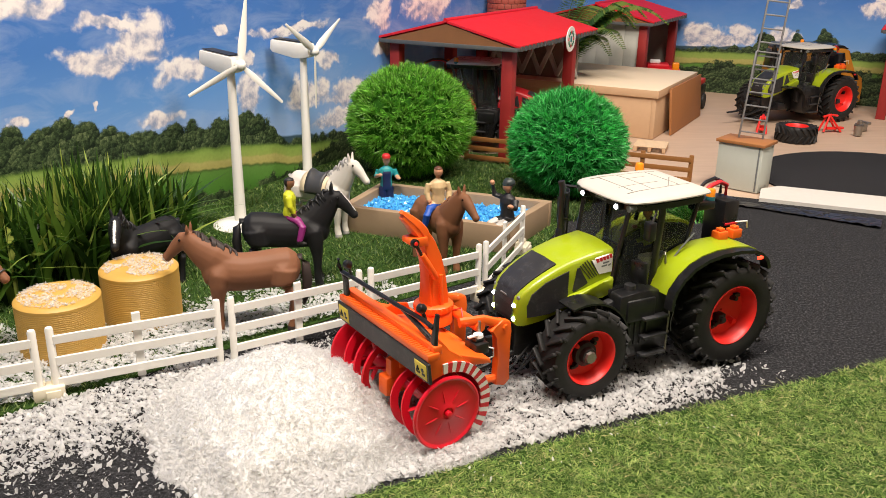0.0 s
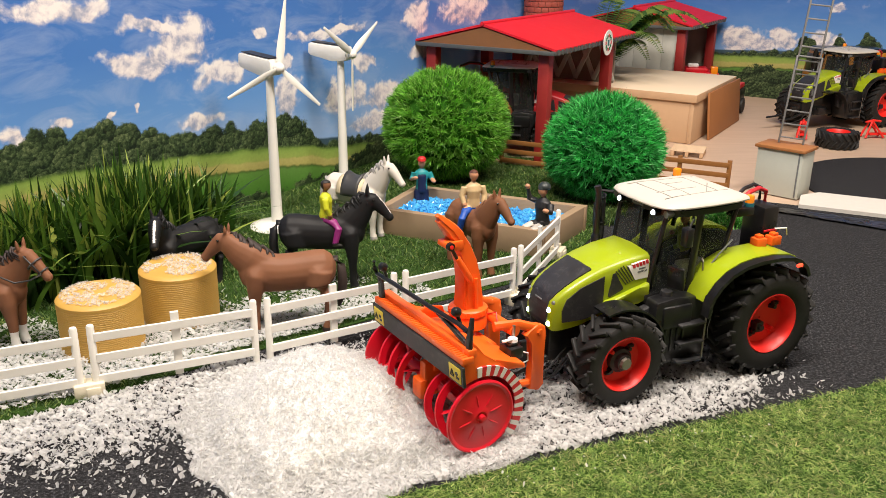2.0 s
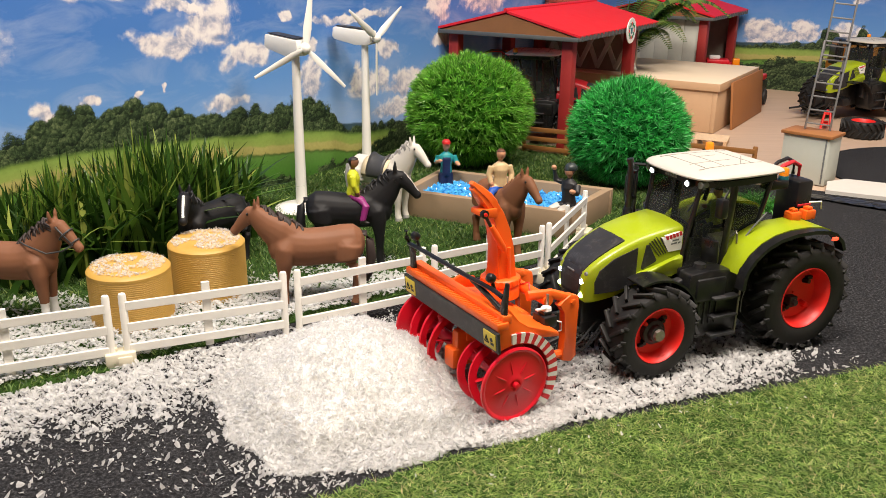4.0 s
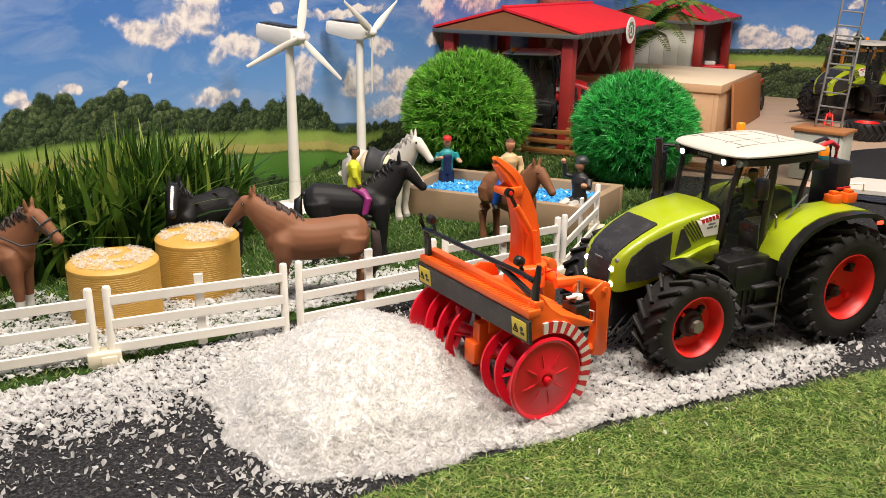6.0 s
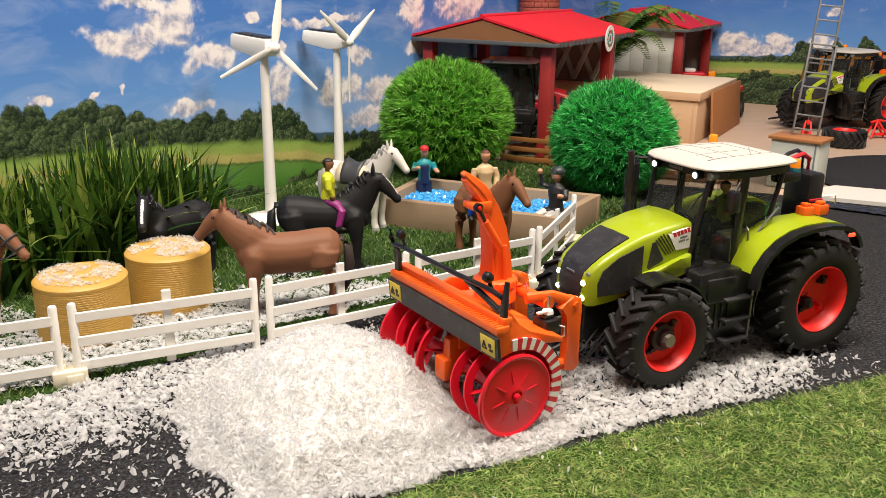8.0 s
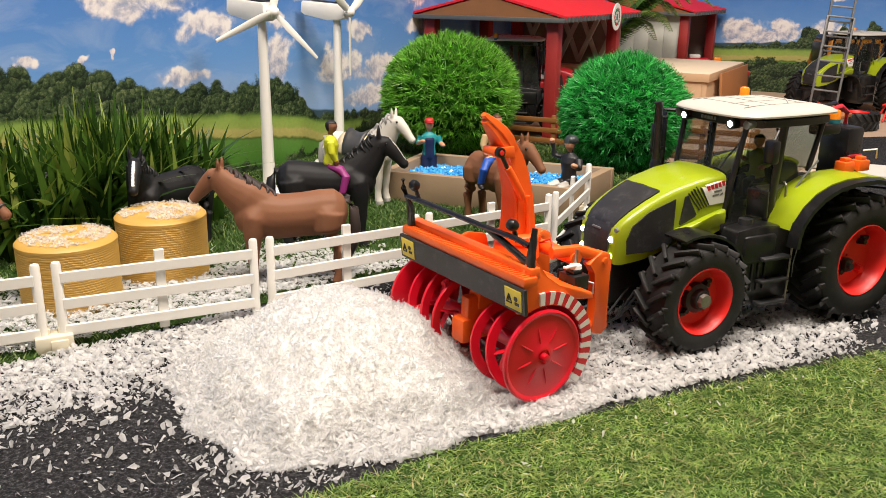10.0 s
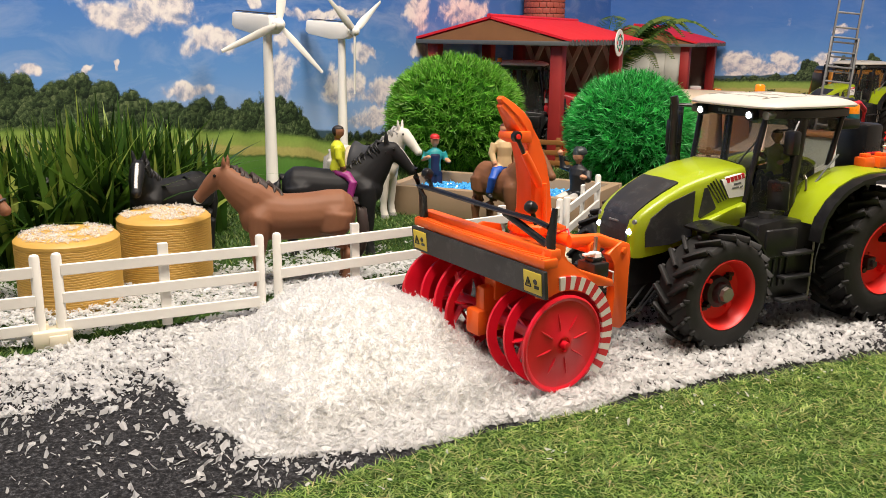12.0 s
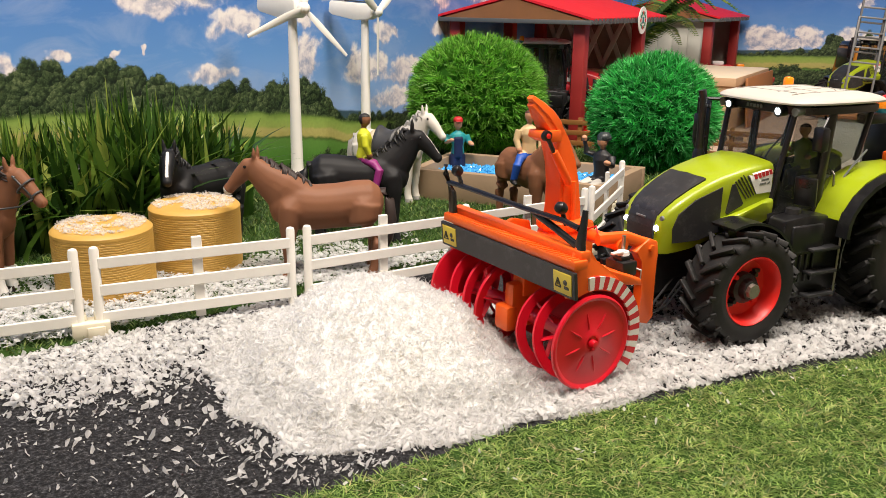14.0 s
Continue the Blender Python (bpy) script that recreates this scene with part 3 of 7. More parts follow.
def post_block(x, y, ang):
    bm = bm_new()
    bx(bm, (0, 0, 0.0085), (0.032, 0.020, 0.017), 0.0015)
    bx(bm, (0.004, -0.009, 0.0075), (0.015, 0.006, 0.012), 0.001)
    bx(bm, (-0.008, 0.004, 0.019), (0.011, 0.011, 0.006), 0.001)
    bx(bm, (0.009, 0.004, 0.019), (0.011, 0.011, 0.006), 0.001)
    ob = part("fence_block", bm, M_CREAM, None)
    ob.matrix_world = pose(x, y, 0.002, 0, 0, ang)
    return tagged(ob, "cream plastic foot block joining two fence posts", "fence foot", "fence foot blocks")


FENCE = [(-0.800, 0.660), (-0.612, 0.722), (-0.419, 0.822), (-0.247, 0.909), (-0.093, 1.010), (0.062, 1.115), (0.135, 1.305)]
for a, b in zip(FENCE, FENCE[1:]):
    d = (Vector(b) - Vector(a)).normalized() * 0.0045
    fence_panel(Vector(a) + d, Vector(b) - d)
for (x, y), ang in ((FENCE[2], 27), (FENCE[5], 50), (FENCE[6], 69)):
    post_block(x, y, ang)

# ---- round bales ----


def bale(x, y, r, h):
    m = pose(x, y, 0.003)
    b = holder("round_bale", m, "ochre plastic round straw bale dusted with snow flakes", "straw bale", "round straw bales")
    bm = bm_new()
    prof = [(r * 0.2, 0), (r - 0.004, 0), (r - 0.001, 0.003)]
    k = 26
    for i in range(k):
        z = 0.004 + (h - 0.010) * i / k
        prof += [(r, z), (r, z + (h - 0.010) / k * 0.62), (r - 0.0005, z + (h - 0.010) / k * 0.8)]
    prof += [(r - 0.0016, h - 0.0062), (r * 0.5, h - 0.0062)]
    lathe(bm, prof, 64)
    for v in bm.verts:
        if 0.004 < v.co.z < h - 0.006:
            a = math.atan2(v.co.y, v.co.x)
            v.co.z += 0.0008 * noise.noise((math.cos(a) * 4, math.sin(a) * 4, v.co.z * 90))
    part("bale_body", bm, M_BALE, b, angle=25)
    bm = bm_new()
    lathe(bm, [(r * 0.4, h - 0.0068), (r + 0.0002, h - 0.0068), (r + 0.0002, h - 0.004), (r - 0.0025, h - 0.0012), (r - 0.008, h), (r * 0.5, h - 0.0006), (0.001, h - 0.001)], 64)
    part("end_face", bm, M_BALE, b, "smooth rounded top of the bale")
    return b


BALES = [(-0.450, 0.936, 0.0485, 0.074), (-0.385, 1.030, 0.0490, 0.076)]
for x, y, r, h in BALES:
    bale(x, y, r, h)

# ---- wind turbines ----


def turbine(x, y, yaw, spin, top=0.262):
    m = pose(x, y, 0.003)
    w = holder("wind_turbine", m, "white plastic model wind turbine on a round foot", "wind turbine", "model wind turbines")
    bm = bm_new()
    lathe(bm, [(0.005, 0), (0.046, 0), (0.0475, 0.002), (0.046, 0.004), (0.030, 0.0085), (0.016, 0.0105), (0.004, 0.011)], 48)
    part("foot", bm, M_WHITE, w)
    bm = bm_new()
    lathe(bm, [(0.0100, 0.008), (0.0098, 0.02), (0.0066, top), (0.003, top)], 24)
    part("tower", bm, M_WHITE, w)
    nac = pose(0, 0, top, 0, 0, yaw)
    bm = bm_new()
    prism(bm, [(-0.068, 0.010), (-0.066, 0.027), (-0.063, 0.029), (0.018, 0.024), (0.020, 0.020), (0.020, 0.001), (0.012, -0.003), (-0.014, -0.004), (-0.062, 0.005)], -0.0125, 0.0125, 0.002)
    part("nacelle", bm, M_WHITE, w, m=nac)
    bm = bm_new()
    bx(bm, (-0.024, 0, 0.0272), (0.074, 0.021, 0.0012), m=pose(0, 0, 0, 0, 3.5, 0))
    part("nacelle_lid", bm, M_DGREY, w, m=nac)
    hub = nac @ pose(0.023, 0, 0.011, 0, 90, 0)
    bm = bm_new()
    lathe(bm, [(0.0075, -0.003), (0.009, 0.0), (0.009, 0.006), (0.007, 0.010), (0.003, 0.0125), (0.0005, 0.013)], 24)
    part("rotor_hub", bm, M_WHITE, w, m=hub)
    for k in range(3):
        bm = bm_new()
        pts, n = [], 8
        rings = []
        for i in range(n + 1):
            f = i / n
            r = 0.006 + 0.104 * f
            wid = (0.0045 + 0.0045 * math.sin(min(1, f * 3.2) * math.pi / 2)) * (1 - 0.72 * f)
            th = 0.0022 * (1 - 0.7 * f)
            tw = radians(28 * (1 - f))
            ring = []
            for q in range(8):
                a = 2 * math.pi * q / 8
                lx, lz = wid * math.cos(a), th * math.sin(a)
                ring.append((lx * math.cos(tw) - lz * math.sin(tw), r, 0.004 + lx * math.sin(tw) + lz * math.cos(tw)))
            rings.append(ring)
        ring_loft(bm, rings)
        part("rotor_blade", bm, M_WHITE, w, m=hub @ pose(0, 0, 0, 0, 0, spin + 120 * k))
    return w


turbine(-0.347, 1.430, -39, 80, 0.268)
turbine(-0.268, 1.690, -24, 29, 0.261)

# ---- paddling pool of boards ----


def pool():
    pl = holder("paddling_pool", pose(0, 0, 0.003), "wooden-framed pool filled with blue glassy chips", "pool")
    corners = [Vector((*p, 0)) for p in POOL_CORNERS]
    for i in range(4):
        a, b = corners[i], corners[(i + 1) % 4]
        ang = math.degrees(math.atan2(b.y - a.y, b.x - a.x))
        ln = (b - a).length
        bm = bm_new()
        bx(bm, (ln / 2, 0.007, 0.023), (ln - (0 if i % 2 == 0 else 0.0285), 0.014, 0.046), 0.0008)
        part("board", bm, M_POOLWOOD, pl, m=Matrix.Translation(a) @ pose(0, 0, 0, 0, 0, ang))
    bm = bm_new()
    inner = [c + (Vector((0.018, 1.50, 0)) - c) * 0.04 for c in corners]
    flat_poly(bm, [(p.x, p.y) for p in inner], 0.001, 0.026)
    part("water_bed", bm, M_WATERBED, pl, smooth=False)
    xs, ys = [p.x for p in inner], [p.y for p in inner]
    px, py = scatter([(p.x, p.y) for p in inner], 4200)
    vs, fs = [], []
    for x, y in zip(px, py):
        s = rng.uniform(0.003, 0.0068)
        z = 0.026 + rng.uniform(0, 0.004) + 0.003 * noise.noise((x * 30, y * 30, 0))
        m = Matrix.Translation((x, y, z)) @ Euler(rng.uniform(0, 6.28, 3).tolist()).to_matrix().to_4x4()
        k = len(vs)
        for p in ((1, 0, 0), (-1, 0.1, 0.1), (0, 1, 0.1), (0.1, -0.9, 0), (0, 0.1, 0.8), (0, 0, -0.8)):
            q = m @ (Vector(p) * s * rng.uniform(0.6, 1.0))
            vs.append((q.x, q.y, q.z))
        for f in ((0, 2, 4), (2, 1, 4), (1, 3, 4), (3, 0, 4), (2, 0, 5), (1, 2, 5), (3, 1, 5), (0, 3, 5)):
            fs.append([k + i for i in f])
    chips = quads("water_filling", vs, fs, M_WATER, pl)
    tagged(chips, "clear blue acrylic chips standing for water", kind="stuff")
    return pl


POOL_CORNERS = [(-0.170, 1.405), (0.108, 1.298), (0.198, 1.452), (-0.110, 1.562)]
M_WATERBED = mat("blue_bed", (0.04, 0.28, 0.62), 0.4, var=0.2)
M_WATER = mat("blue_chips", (0.06, 0.34, 0.74), 0.12, var=0.2, island=0.4, spec=0.8)
pool()

# ---- clipped ball bushes ----


def ball_bush(x, y, rx, rz, stops, label, seed):
    r = np.random.default_rng(seed)
    b = holder("ball_bush", pose(x, y, 0.003), label, "bush", "round plastic bushes")
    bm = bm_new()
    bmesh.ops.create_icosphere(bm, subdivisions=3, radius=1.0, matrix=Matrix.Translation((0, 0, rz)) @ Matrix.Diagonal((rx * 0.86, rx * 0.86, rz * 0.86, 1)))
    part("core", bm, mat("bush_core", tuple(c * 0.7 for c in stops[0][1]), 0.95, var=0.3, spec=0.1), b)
    tufts, per = 1900, 16
    n = tufts * per
    c = r.normal(size=(tufts, 3))
    c /= np.linalg.norm(c, axis=1, keepdims=True)
    lump = 1 + 0.03 * np.array([noise.noise((p * 3 + seed, q * 3, w * 3)) for p, q, w in c])
    base = np.repeat(c * np.array([rx, rx, rz]) * (0.90 * lump)[:, None] + np.array([0, 0, rz]), per, 0) + r.normal(0, 0.0012, (n, 3))
    v = np.repeat(c, per, 0) + r.normal(0, 0.42, (n, 3))
    v /= np.linalg.norm(v, axis=1, keepdims=True)
    cover = blades("needle_cover", base, r.uniform(0.010, 0.022, n) * np.repeat(r.uniform(0.75, 1.25, tufts), per), r.uniform(0.0014, 0.0026, n), r.uniform(0.0, 0.5, n), blade_mat("bush_blades", stops, 0.34, 0.4, 0.5, patch=0.016), r, normals=v, parent=b)
    tagged(cover, "dense plastic needles of the bush", kind="stuff")
    return b


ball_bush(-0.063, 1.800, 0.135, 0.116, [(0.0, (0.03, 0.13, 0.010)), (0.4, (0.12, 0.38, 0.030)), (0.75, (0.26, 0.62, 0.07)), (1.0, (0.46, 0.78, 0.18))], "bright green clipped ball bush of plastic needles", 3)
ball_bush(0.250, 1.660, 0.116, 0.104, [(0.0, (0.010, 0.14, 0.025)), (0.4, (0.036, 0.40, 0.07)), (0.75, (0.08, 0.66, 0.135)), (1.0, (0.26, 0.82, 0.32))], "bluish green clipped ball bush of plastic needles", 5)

# ---- tall grass clumps ----
M_REED = blade_mat("reed_blades", [(0.0, (0.010, 0.030, 0.005)), (0.5, (0.038, 0.10, 0.013)), (0.82, (0.14, 0.26, 0.033)), (1.0, (0.38, 0.45, 0.09))], 0.38, 0.3)


def grass_clump(x, y, n, spread, h, seed):
    n = int(n * 1.5)
    r = np.random.default_rng(seed)
    g = holder("tall_grass", pose(x, y, 0.003), "clump of long dark green plastic reed grass", "ornamental grass", "tall grass clumps")
    base = np.stack([r.normal(0, spread, n), r.normal(0, spread * 0.6, n), np.zeros(n)], 1)
    tagged(blades("reed_blades", base, r.uniform(0.58, 1.0, n) * h, r.uniform(0.0090, 0.0175, n), np.abs(r.normal(0.16, 0.24, n)), M_REED, r, segs=7, curl=1.4, parent=g), kind="stuff")


for i, (x, y, n, sp, h) in enumerate([(-0.60, 1.115, 230, 0.036, 0.175), (-0.53, 1.165, 230, 0.032, 0.19), (-0.485, 1.225, 210, 0.03, 0.185), (-0.448, 1.275, 150, 0.022, 0.165), (-0.655, 1.06, 170, 0.035, 0.155), (-0.50, 1.20, 130, 0.03, 0.205)]):
    grass_clump(x, y, n, sp, h, 20 + i)

# ---- sheds with red roofs ----


def shed(corner, width, length, eave, ridge, label, closed_front=False, braced=False):
    """An open shed: corner is the front left corner of the roof; it runs back along the west wall."""
    ang = WALL_ANGLE - 90
    s = holder("shed", Matrix.Translation((corner[0], corner[1], 0.0)) @ pose(0, 0, 0, 0, 0, ang), label, "shed", "red-roofed sheds")
    half = width / 2
    nrm = math.atan2(ridge - eave, half)
    for side in (0, 1):
        rings = []
        n = int(length / 0.0035)
        for i in range(n + 1):
            y = length * i / n
            up = 0.0009 * math.sin(i * math.pi / 1.5)
            a = (-0.004 if side == 0 else width + 0.004, y, eave - 0.001 + up)
            b = (half, y, ridge + up)
            rings.append([a, b, (b[0], y, b[2] - 0.005), (a[0], y, a[2] - 0.005)])
        bm = bm_new()
        ring_loft(bm, rings)
        part("roof_panel", bm, M_RED, s, smooth=False)
    bm = bm_new()
    cyl(bm, (half, -0.003, ridge + 0.001), (half, length + 0.003, ridge + 0.001), 0.0045, seg=10)
    part("ridge_cap", bm, M_RED, s)
    for y in (0.006, length - 0.006):
        bm = bm_new()
        prism(bm, [(0.010, eave - 0.006), (half, ridge - 0.008), (width - 0.010, eave - 0.006)], y - 0.004, y + 0.004)
        part("gable", bm, M_GABLE, s)
        bm = bm_new()
        bx(bm, (half, y - 0.005 if y < 0.1 else y + 0.005, eave - 0.010), (width, 0.006, 0.009), 0.001)
        part("tie_beam", bm, M_GUTTER, s)
    for x in (0.0, width):
        bm = bm_new()
        bx(bm, (x, length / 2, eave - 0.008), (0.008, length, 0.010), 0.001)
        for k in range(int(length / 0.022)):
            bx(bm, (x + (0.005 if x else -0.005), 0.012 + k * 0.022, eave - 0.008), (0.003, 0.004, 0.011))
        part("gutter", bm, M_GUTTER, s)
    for x in (0.032, width - 0.032):
        for y in ((0.030, length * 0.58, length - 0.03) if x < 0.1 else (0.030, length - 0.03) if closed_front else (0.030, length * 0.79)):
            bm = bm_new()
            bx(bm, (x, y, (eave - 0.012) / 2), (0.026, 0.026, eave - 0.012), 0.0015)
            part("post", bm, M_REDPOST, s)
    bm = bm_new()
    bx(bm, (half, length - 0.012, (eave - 0.016) / 2), (width - 0.09, 0.006, eave - 0.016))
    part("back_wall", bm, M_TIMBER, s)
    if braced:
        for k in range(5):
            for sg in (-1, 1):
                bm = bm_new()
                bx(bm, (0, 0, 0), (0.012, 0.006, 0.13), 0.0008, m=pose(0.075 + k * 0.053, length - 0.022 - 0.007 * (sg > 0), eave - 0.070, 0, sg * 24, 0))
                part("brace", bm, M_PALEWALL, s)
    if closed_front:
        for k in range(6):
            bm = bm_new()
            w = (width - 0.092) / 6
            bx(bm, (0.046 + w * (k + 0.5), 0.030, (eave - 0.016) / 2), (w - 0.0008, 0.008, eave - 0.016), 0.0006)
            part("wall_panel", bm, M_PALEWALL, s)
    return s


shed((-0.148, 2.072), 0.357, 0.516, 0.266, 0.310, "open model shed with red corrugated roof and red posts", braced=True)
shed((0.318, 2.832), 0.36, 0.405, 0.260, 0.305, "model shed with red roof and pale panelled front", closed_front=True)

# ---- large fibreboard box and the board leaning on it ----


def board_box():
    ang = WALL_ANGLE - 90
    b = holder("storage_box", pose(0.5508, 2.1936, 0, 0, 0, ang), "large pale fibreboard box with an overhanging lid", "box")
    for nm, c, sz in (("side_panel", (-0.006, 0.20, 0.0540), (0.012, 0.40, 0.106)), ("side_panel", (-0.40, 0.20, 0.0540), (0.012, 0.40, 0.106)), ("front_panel", (-0.203, 0.006, 0.0540), (0.382, 0.012, 0.106)), ("back_panel", (-0.203, 0.394, 0.0540), (0.382, 0.012, 0.106))):
        bm = bm_new()
        bx(bm, c, sz, 0.0008)
        part(nm, bm, M_MDF, b)
    bm = bm_new()
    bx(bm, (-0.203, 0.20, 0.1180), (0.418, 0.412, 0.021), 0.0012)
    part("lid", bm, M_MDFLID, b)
    return b


def lid_mat():
    """Paler colour on the top face, over darker fibreboard edges."""
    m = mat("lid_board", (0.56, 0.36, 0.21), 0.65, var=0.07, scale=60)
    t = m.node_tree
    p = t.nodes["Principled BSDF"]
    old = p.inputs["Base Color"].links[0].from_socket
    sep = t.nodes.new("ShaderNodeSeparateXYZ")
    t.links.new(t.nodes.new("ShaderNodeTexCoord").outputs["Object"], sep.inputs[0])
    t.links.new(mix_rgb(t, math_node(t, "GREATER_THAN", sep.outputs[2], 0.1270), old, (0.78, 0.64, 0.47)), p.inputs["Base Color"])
    return m


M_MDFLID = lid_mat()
board_box()
bm = bm_new()
bx(bm, (0, 0.165, 0.061), (0.006, 0.33, 0.122), 0.0006)
ob = part("wooden_board", bm, M_BOARD, None)
ob.matrix_world = pose(0.610, 2.250, 0.001, 0, -5, WALL_ANGLE - 90)
tagged(ob, "brown wooden board leaning on the pale box", "board")

# ---- snow ----
M_SNOW = mat("plastic_snow", (0.80, 0.795, 0.78), 0.55, var=0.03, scale=200, bump=0.5, bscale=600)
snow_skin = M_SNOW.node_tree.nodes["Principled BSDF"]
snow_skin.inputs["Subsurface Weight"].default_value = 0.8
snow_skin.inputs["Subsurface Radius"].default_value = (1.0, 0.95, 0.85)
snow_skin.inputs["Subsurface Scale"].default_value = 0.007
M_FLAKE = blade_mat("snow_flakes", [(0.0, (0.76, 0.76, 0.755)), (0.4, (0.83, 0.825, 0.815)), (1.0, (0.90, 0.895, 0.885))], 0.32, 0.5, 0.5, clear=0.28)
M_THINFLAKE = blade_mat("thin_snow_flakes", [(0.0, (0.76, 0.76, 0.755)), (1.0, (0.90, 0.895, 0.885))], 0.3, 0.5, 0.5, clear=0.62)


def mound(x, y):
    """Height of the snow over the road."""
    wob = 0.10 * np.sin(x * 31 + y * 17) + 0.07 * np.sin(x * 67 - y * 43 + 1.3) + 0.05 * np.sin(y * 95 + x * 12)
    ax, ay = x + 0.170, y - 0.785
    dx = ax / np.where(ax < 0, 0.107, 0.140)
    dy = ay / np.where(ay < 0, 0.133, 0.130)
    r2 = (dx * dx + dy * dy + 0.55 * np.clip(-dx, 0, 2) * np.clip(-dy, 0, 2)) * (1 + wob)
    h = 0.059 * np.clip(1 - r2, 0, 1) ** 1.2 + 0.015 * np.clip(1 - r2 * 0.50, 0, 1) ** 1.8
    h = h + 0.011 * np.clip(1 - ((x + 0.015) / 0.095) ** 2 - ((y - 0.740 - 0.25 * x) / 0.055) ** 2, 0, 1) ** 1.2
    h = h * (1 - 0.4 * np.exp(-((x + 0.005) / 0.055) ** 2 - ((y - 0.79) / 0.08) ** 2))
    return h


def clod(x, y):
    """Loose lumps and grains on the heap."""
    return 0.0042 * noise.fractal((x * 38, y * 38, 3.1), 0.7, 2.0, 4) + 0.0022 * noise.noise((x * 120, y * 120, 5.2)) + 0.0012 * noise.noise((x * 330, y * 330, 7.7)) + 0.0007 * noise.noise((x * 700, y * 700, 1.7))


gx, gy = np.meshgrid(np.linspace(-0.35, 0.09, 250), np.linspace(0.57, 0.99, 244))
gh = mound(gx, gy)
lump = np.array([clod(x, y) for x, y in zip(gx.ravel(), gy.ravel())]).reshape(gx.shape)
gz = gh - 0.0018 + lump * np.clip(gh / 0.016, 0.1, 1)
ny, nx = gx.shape
vs = np.stack([gx.ravel(), gy.ravel(), gz.ravel()], 1).tolist()
fs = [[j * nx + i, j * nx + i + 1, (j + 1) * nx + i + 1, (j + 1) * nx + i] for j in range(ny - 1) for i in range(nx - 1) if max(gz[j, i], gz[j + 1, i], gz[j, i + 1], gz[j + 1, i + 1]) > 0.0005]
tagged(quads("snow_pile", vs, fs, M_SNOW, smooth=True), "heap of white plastic snow on the dark road", "snow", kind="stuff")


def flakes(name, px, py, pz, size, tilt, label, slim=0.6, corners=4, material=M_FLAKE):
    """Thin bent shreds: small kites, or uneven scraps of more corners."""
    n = len(px)
    az = rng.uniform(0, 2 * np.pi, n)
    t1 = rng.normal(0, 1, n) * tilt
    t2 = rng.normal(0, 1, n) * tilt
    ex = np.stack([np.cos(az), np.sin(az), t1], 1)
    ey = np.stack([-np.sin(az), np.cos(az), t2], 1)
    ex /= np.linalg.norm(ex, axis=1, keepdims=True)
    ey /= np.linalg.norm(ey, axis=1, keepdims=True)
    c = np.stack([px, py, pz], 1)
    s = size[:, None]
    k = rng.uniform(0.6, 1.3, (4, n, 1))
    normal = np.cross(ex, ey)
    if corners == 4:
        bend = normal * s * rng.uniform(0, 0.35, (n, 1))
        v = np.stack([c - ex * s * k[0], c - ey * s * slim * k[1] + bend, c + ex * s * k[2], c + ey * s * slim * k[3] + bend], 1).reshape(-1, 3)
    else:
        ring = []
        for q in range(corners):
            a = 2 * np.pi * (q + rng.uniform(-0.35, 0.35, (n, 1))) / corners
            ring.append(c + (ex * np.cos(a) + ey * slim * np.sin(a)) * s * rng.uniform(0.45, 1.15, (n, 1)) + normal * s * rng.uniform(-0.05, 0.35, (n, 1)))
        v = np.stack(ring, 1).reshape(-1, 3)
    off = (np.arange(n) * corners)[:, None]
    f = np.concatenate([off + np.array([0, i, i + 1]) for i in range(1, corners - 1)]).tolist()
    return tagged(quads(name, v.tolist(), f, material), label, "snow", kind="stuff")


# flakes of the heap
n = 480000
px, py = rng.uniform(-0.36, 0.12, n), rng.uniform(0.56, 0.99, n)
ph = mound(px, py)
ok = (ph > 0.0015) & (rng.uniform(0, 1, n) < np.where(ph < 0.014, 0.65, 0.6))
px, py, ph = px[ok], py[ok], ph[ok]
rise = np.array([clod(x, y) for x, y in zip(px, py)]) * np.clip(ph / 0.016, 0.1, 1)
flakes("heap_flakes", px, py, np.maximum(ph - 0.0018 + rise, 0.0030) + rng.exponential(0.0009, len(px)), np.where(ph < 0.022, 1.45, 1.0) * (0.0007 + 0.0032 * rng.uniform(0, 1, len(px)) ** 2.4), 1.3, "loose white flakes covering the snow heap", slim=0.34)


def strewn(poly, n, chance, z, name, label, size=(0.0011, 0.0050), tilt=0.45):
    px, py = scatter(poly, n)
    odds = chance(px, py)
    ok = rng.uniform(0, 1, len(px)) < odds
    px, py, odds = px[ok], py[ok], odds[ok]
    loft = np.clip(odds - 0.35, 0, 1) * np.array([0.5 + noise.noise((a * 85, b * 85, 6.1)) for a, b in zip(px, py)]).clip(0, 1)
    flakes(name, px, py, z + rng.uniform(0, 0.003, len(px)) + loft * rng.uniform(0, 1, len(px)) ** 0.5 * 0.009, size[0] + (size[1] - size[0]) * rng.uniform(0, 1, len(px)) ** 2.2, tilt, label, corners=6)


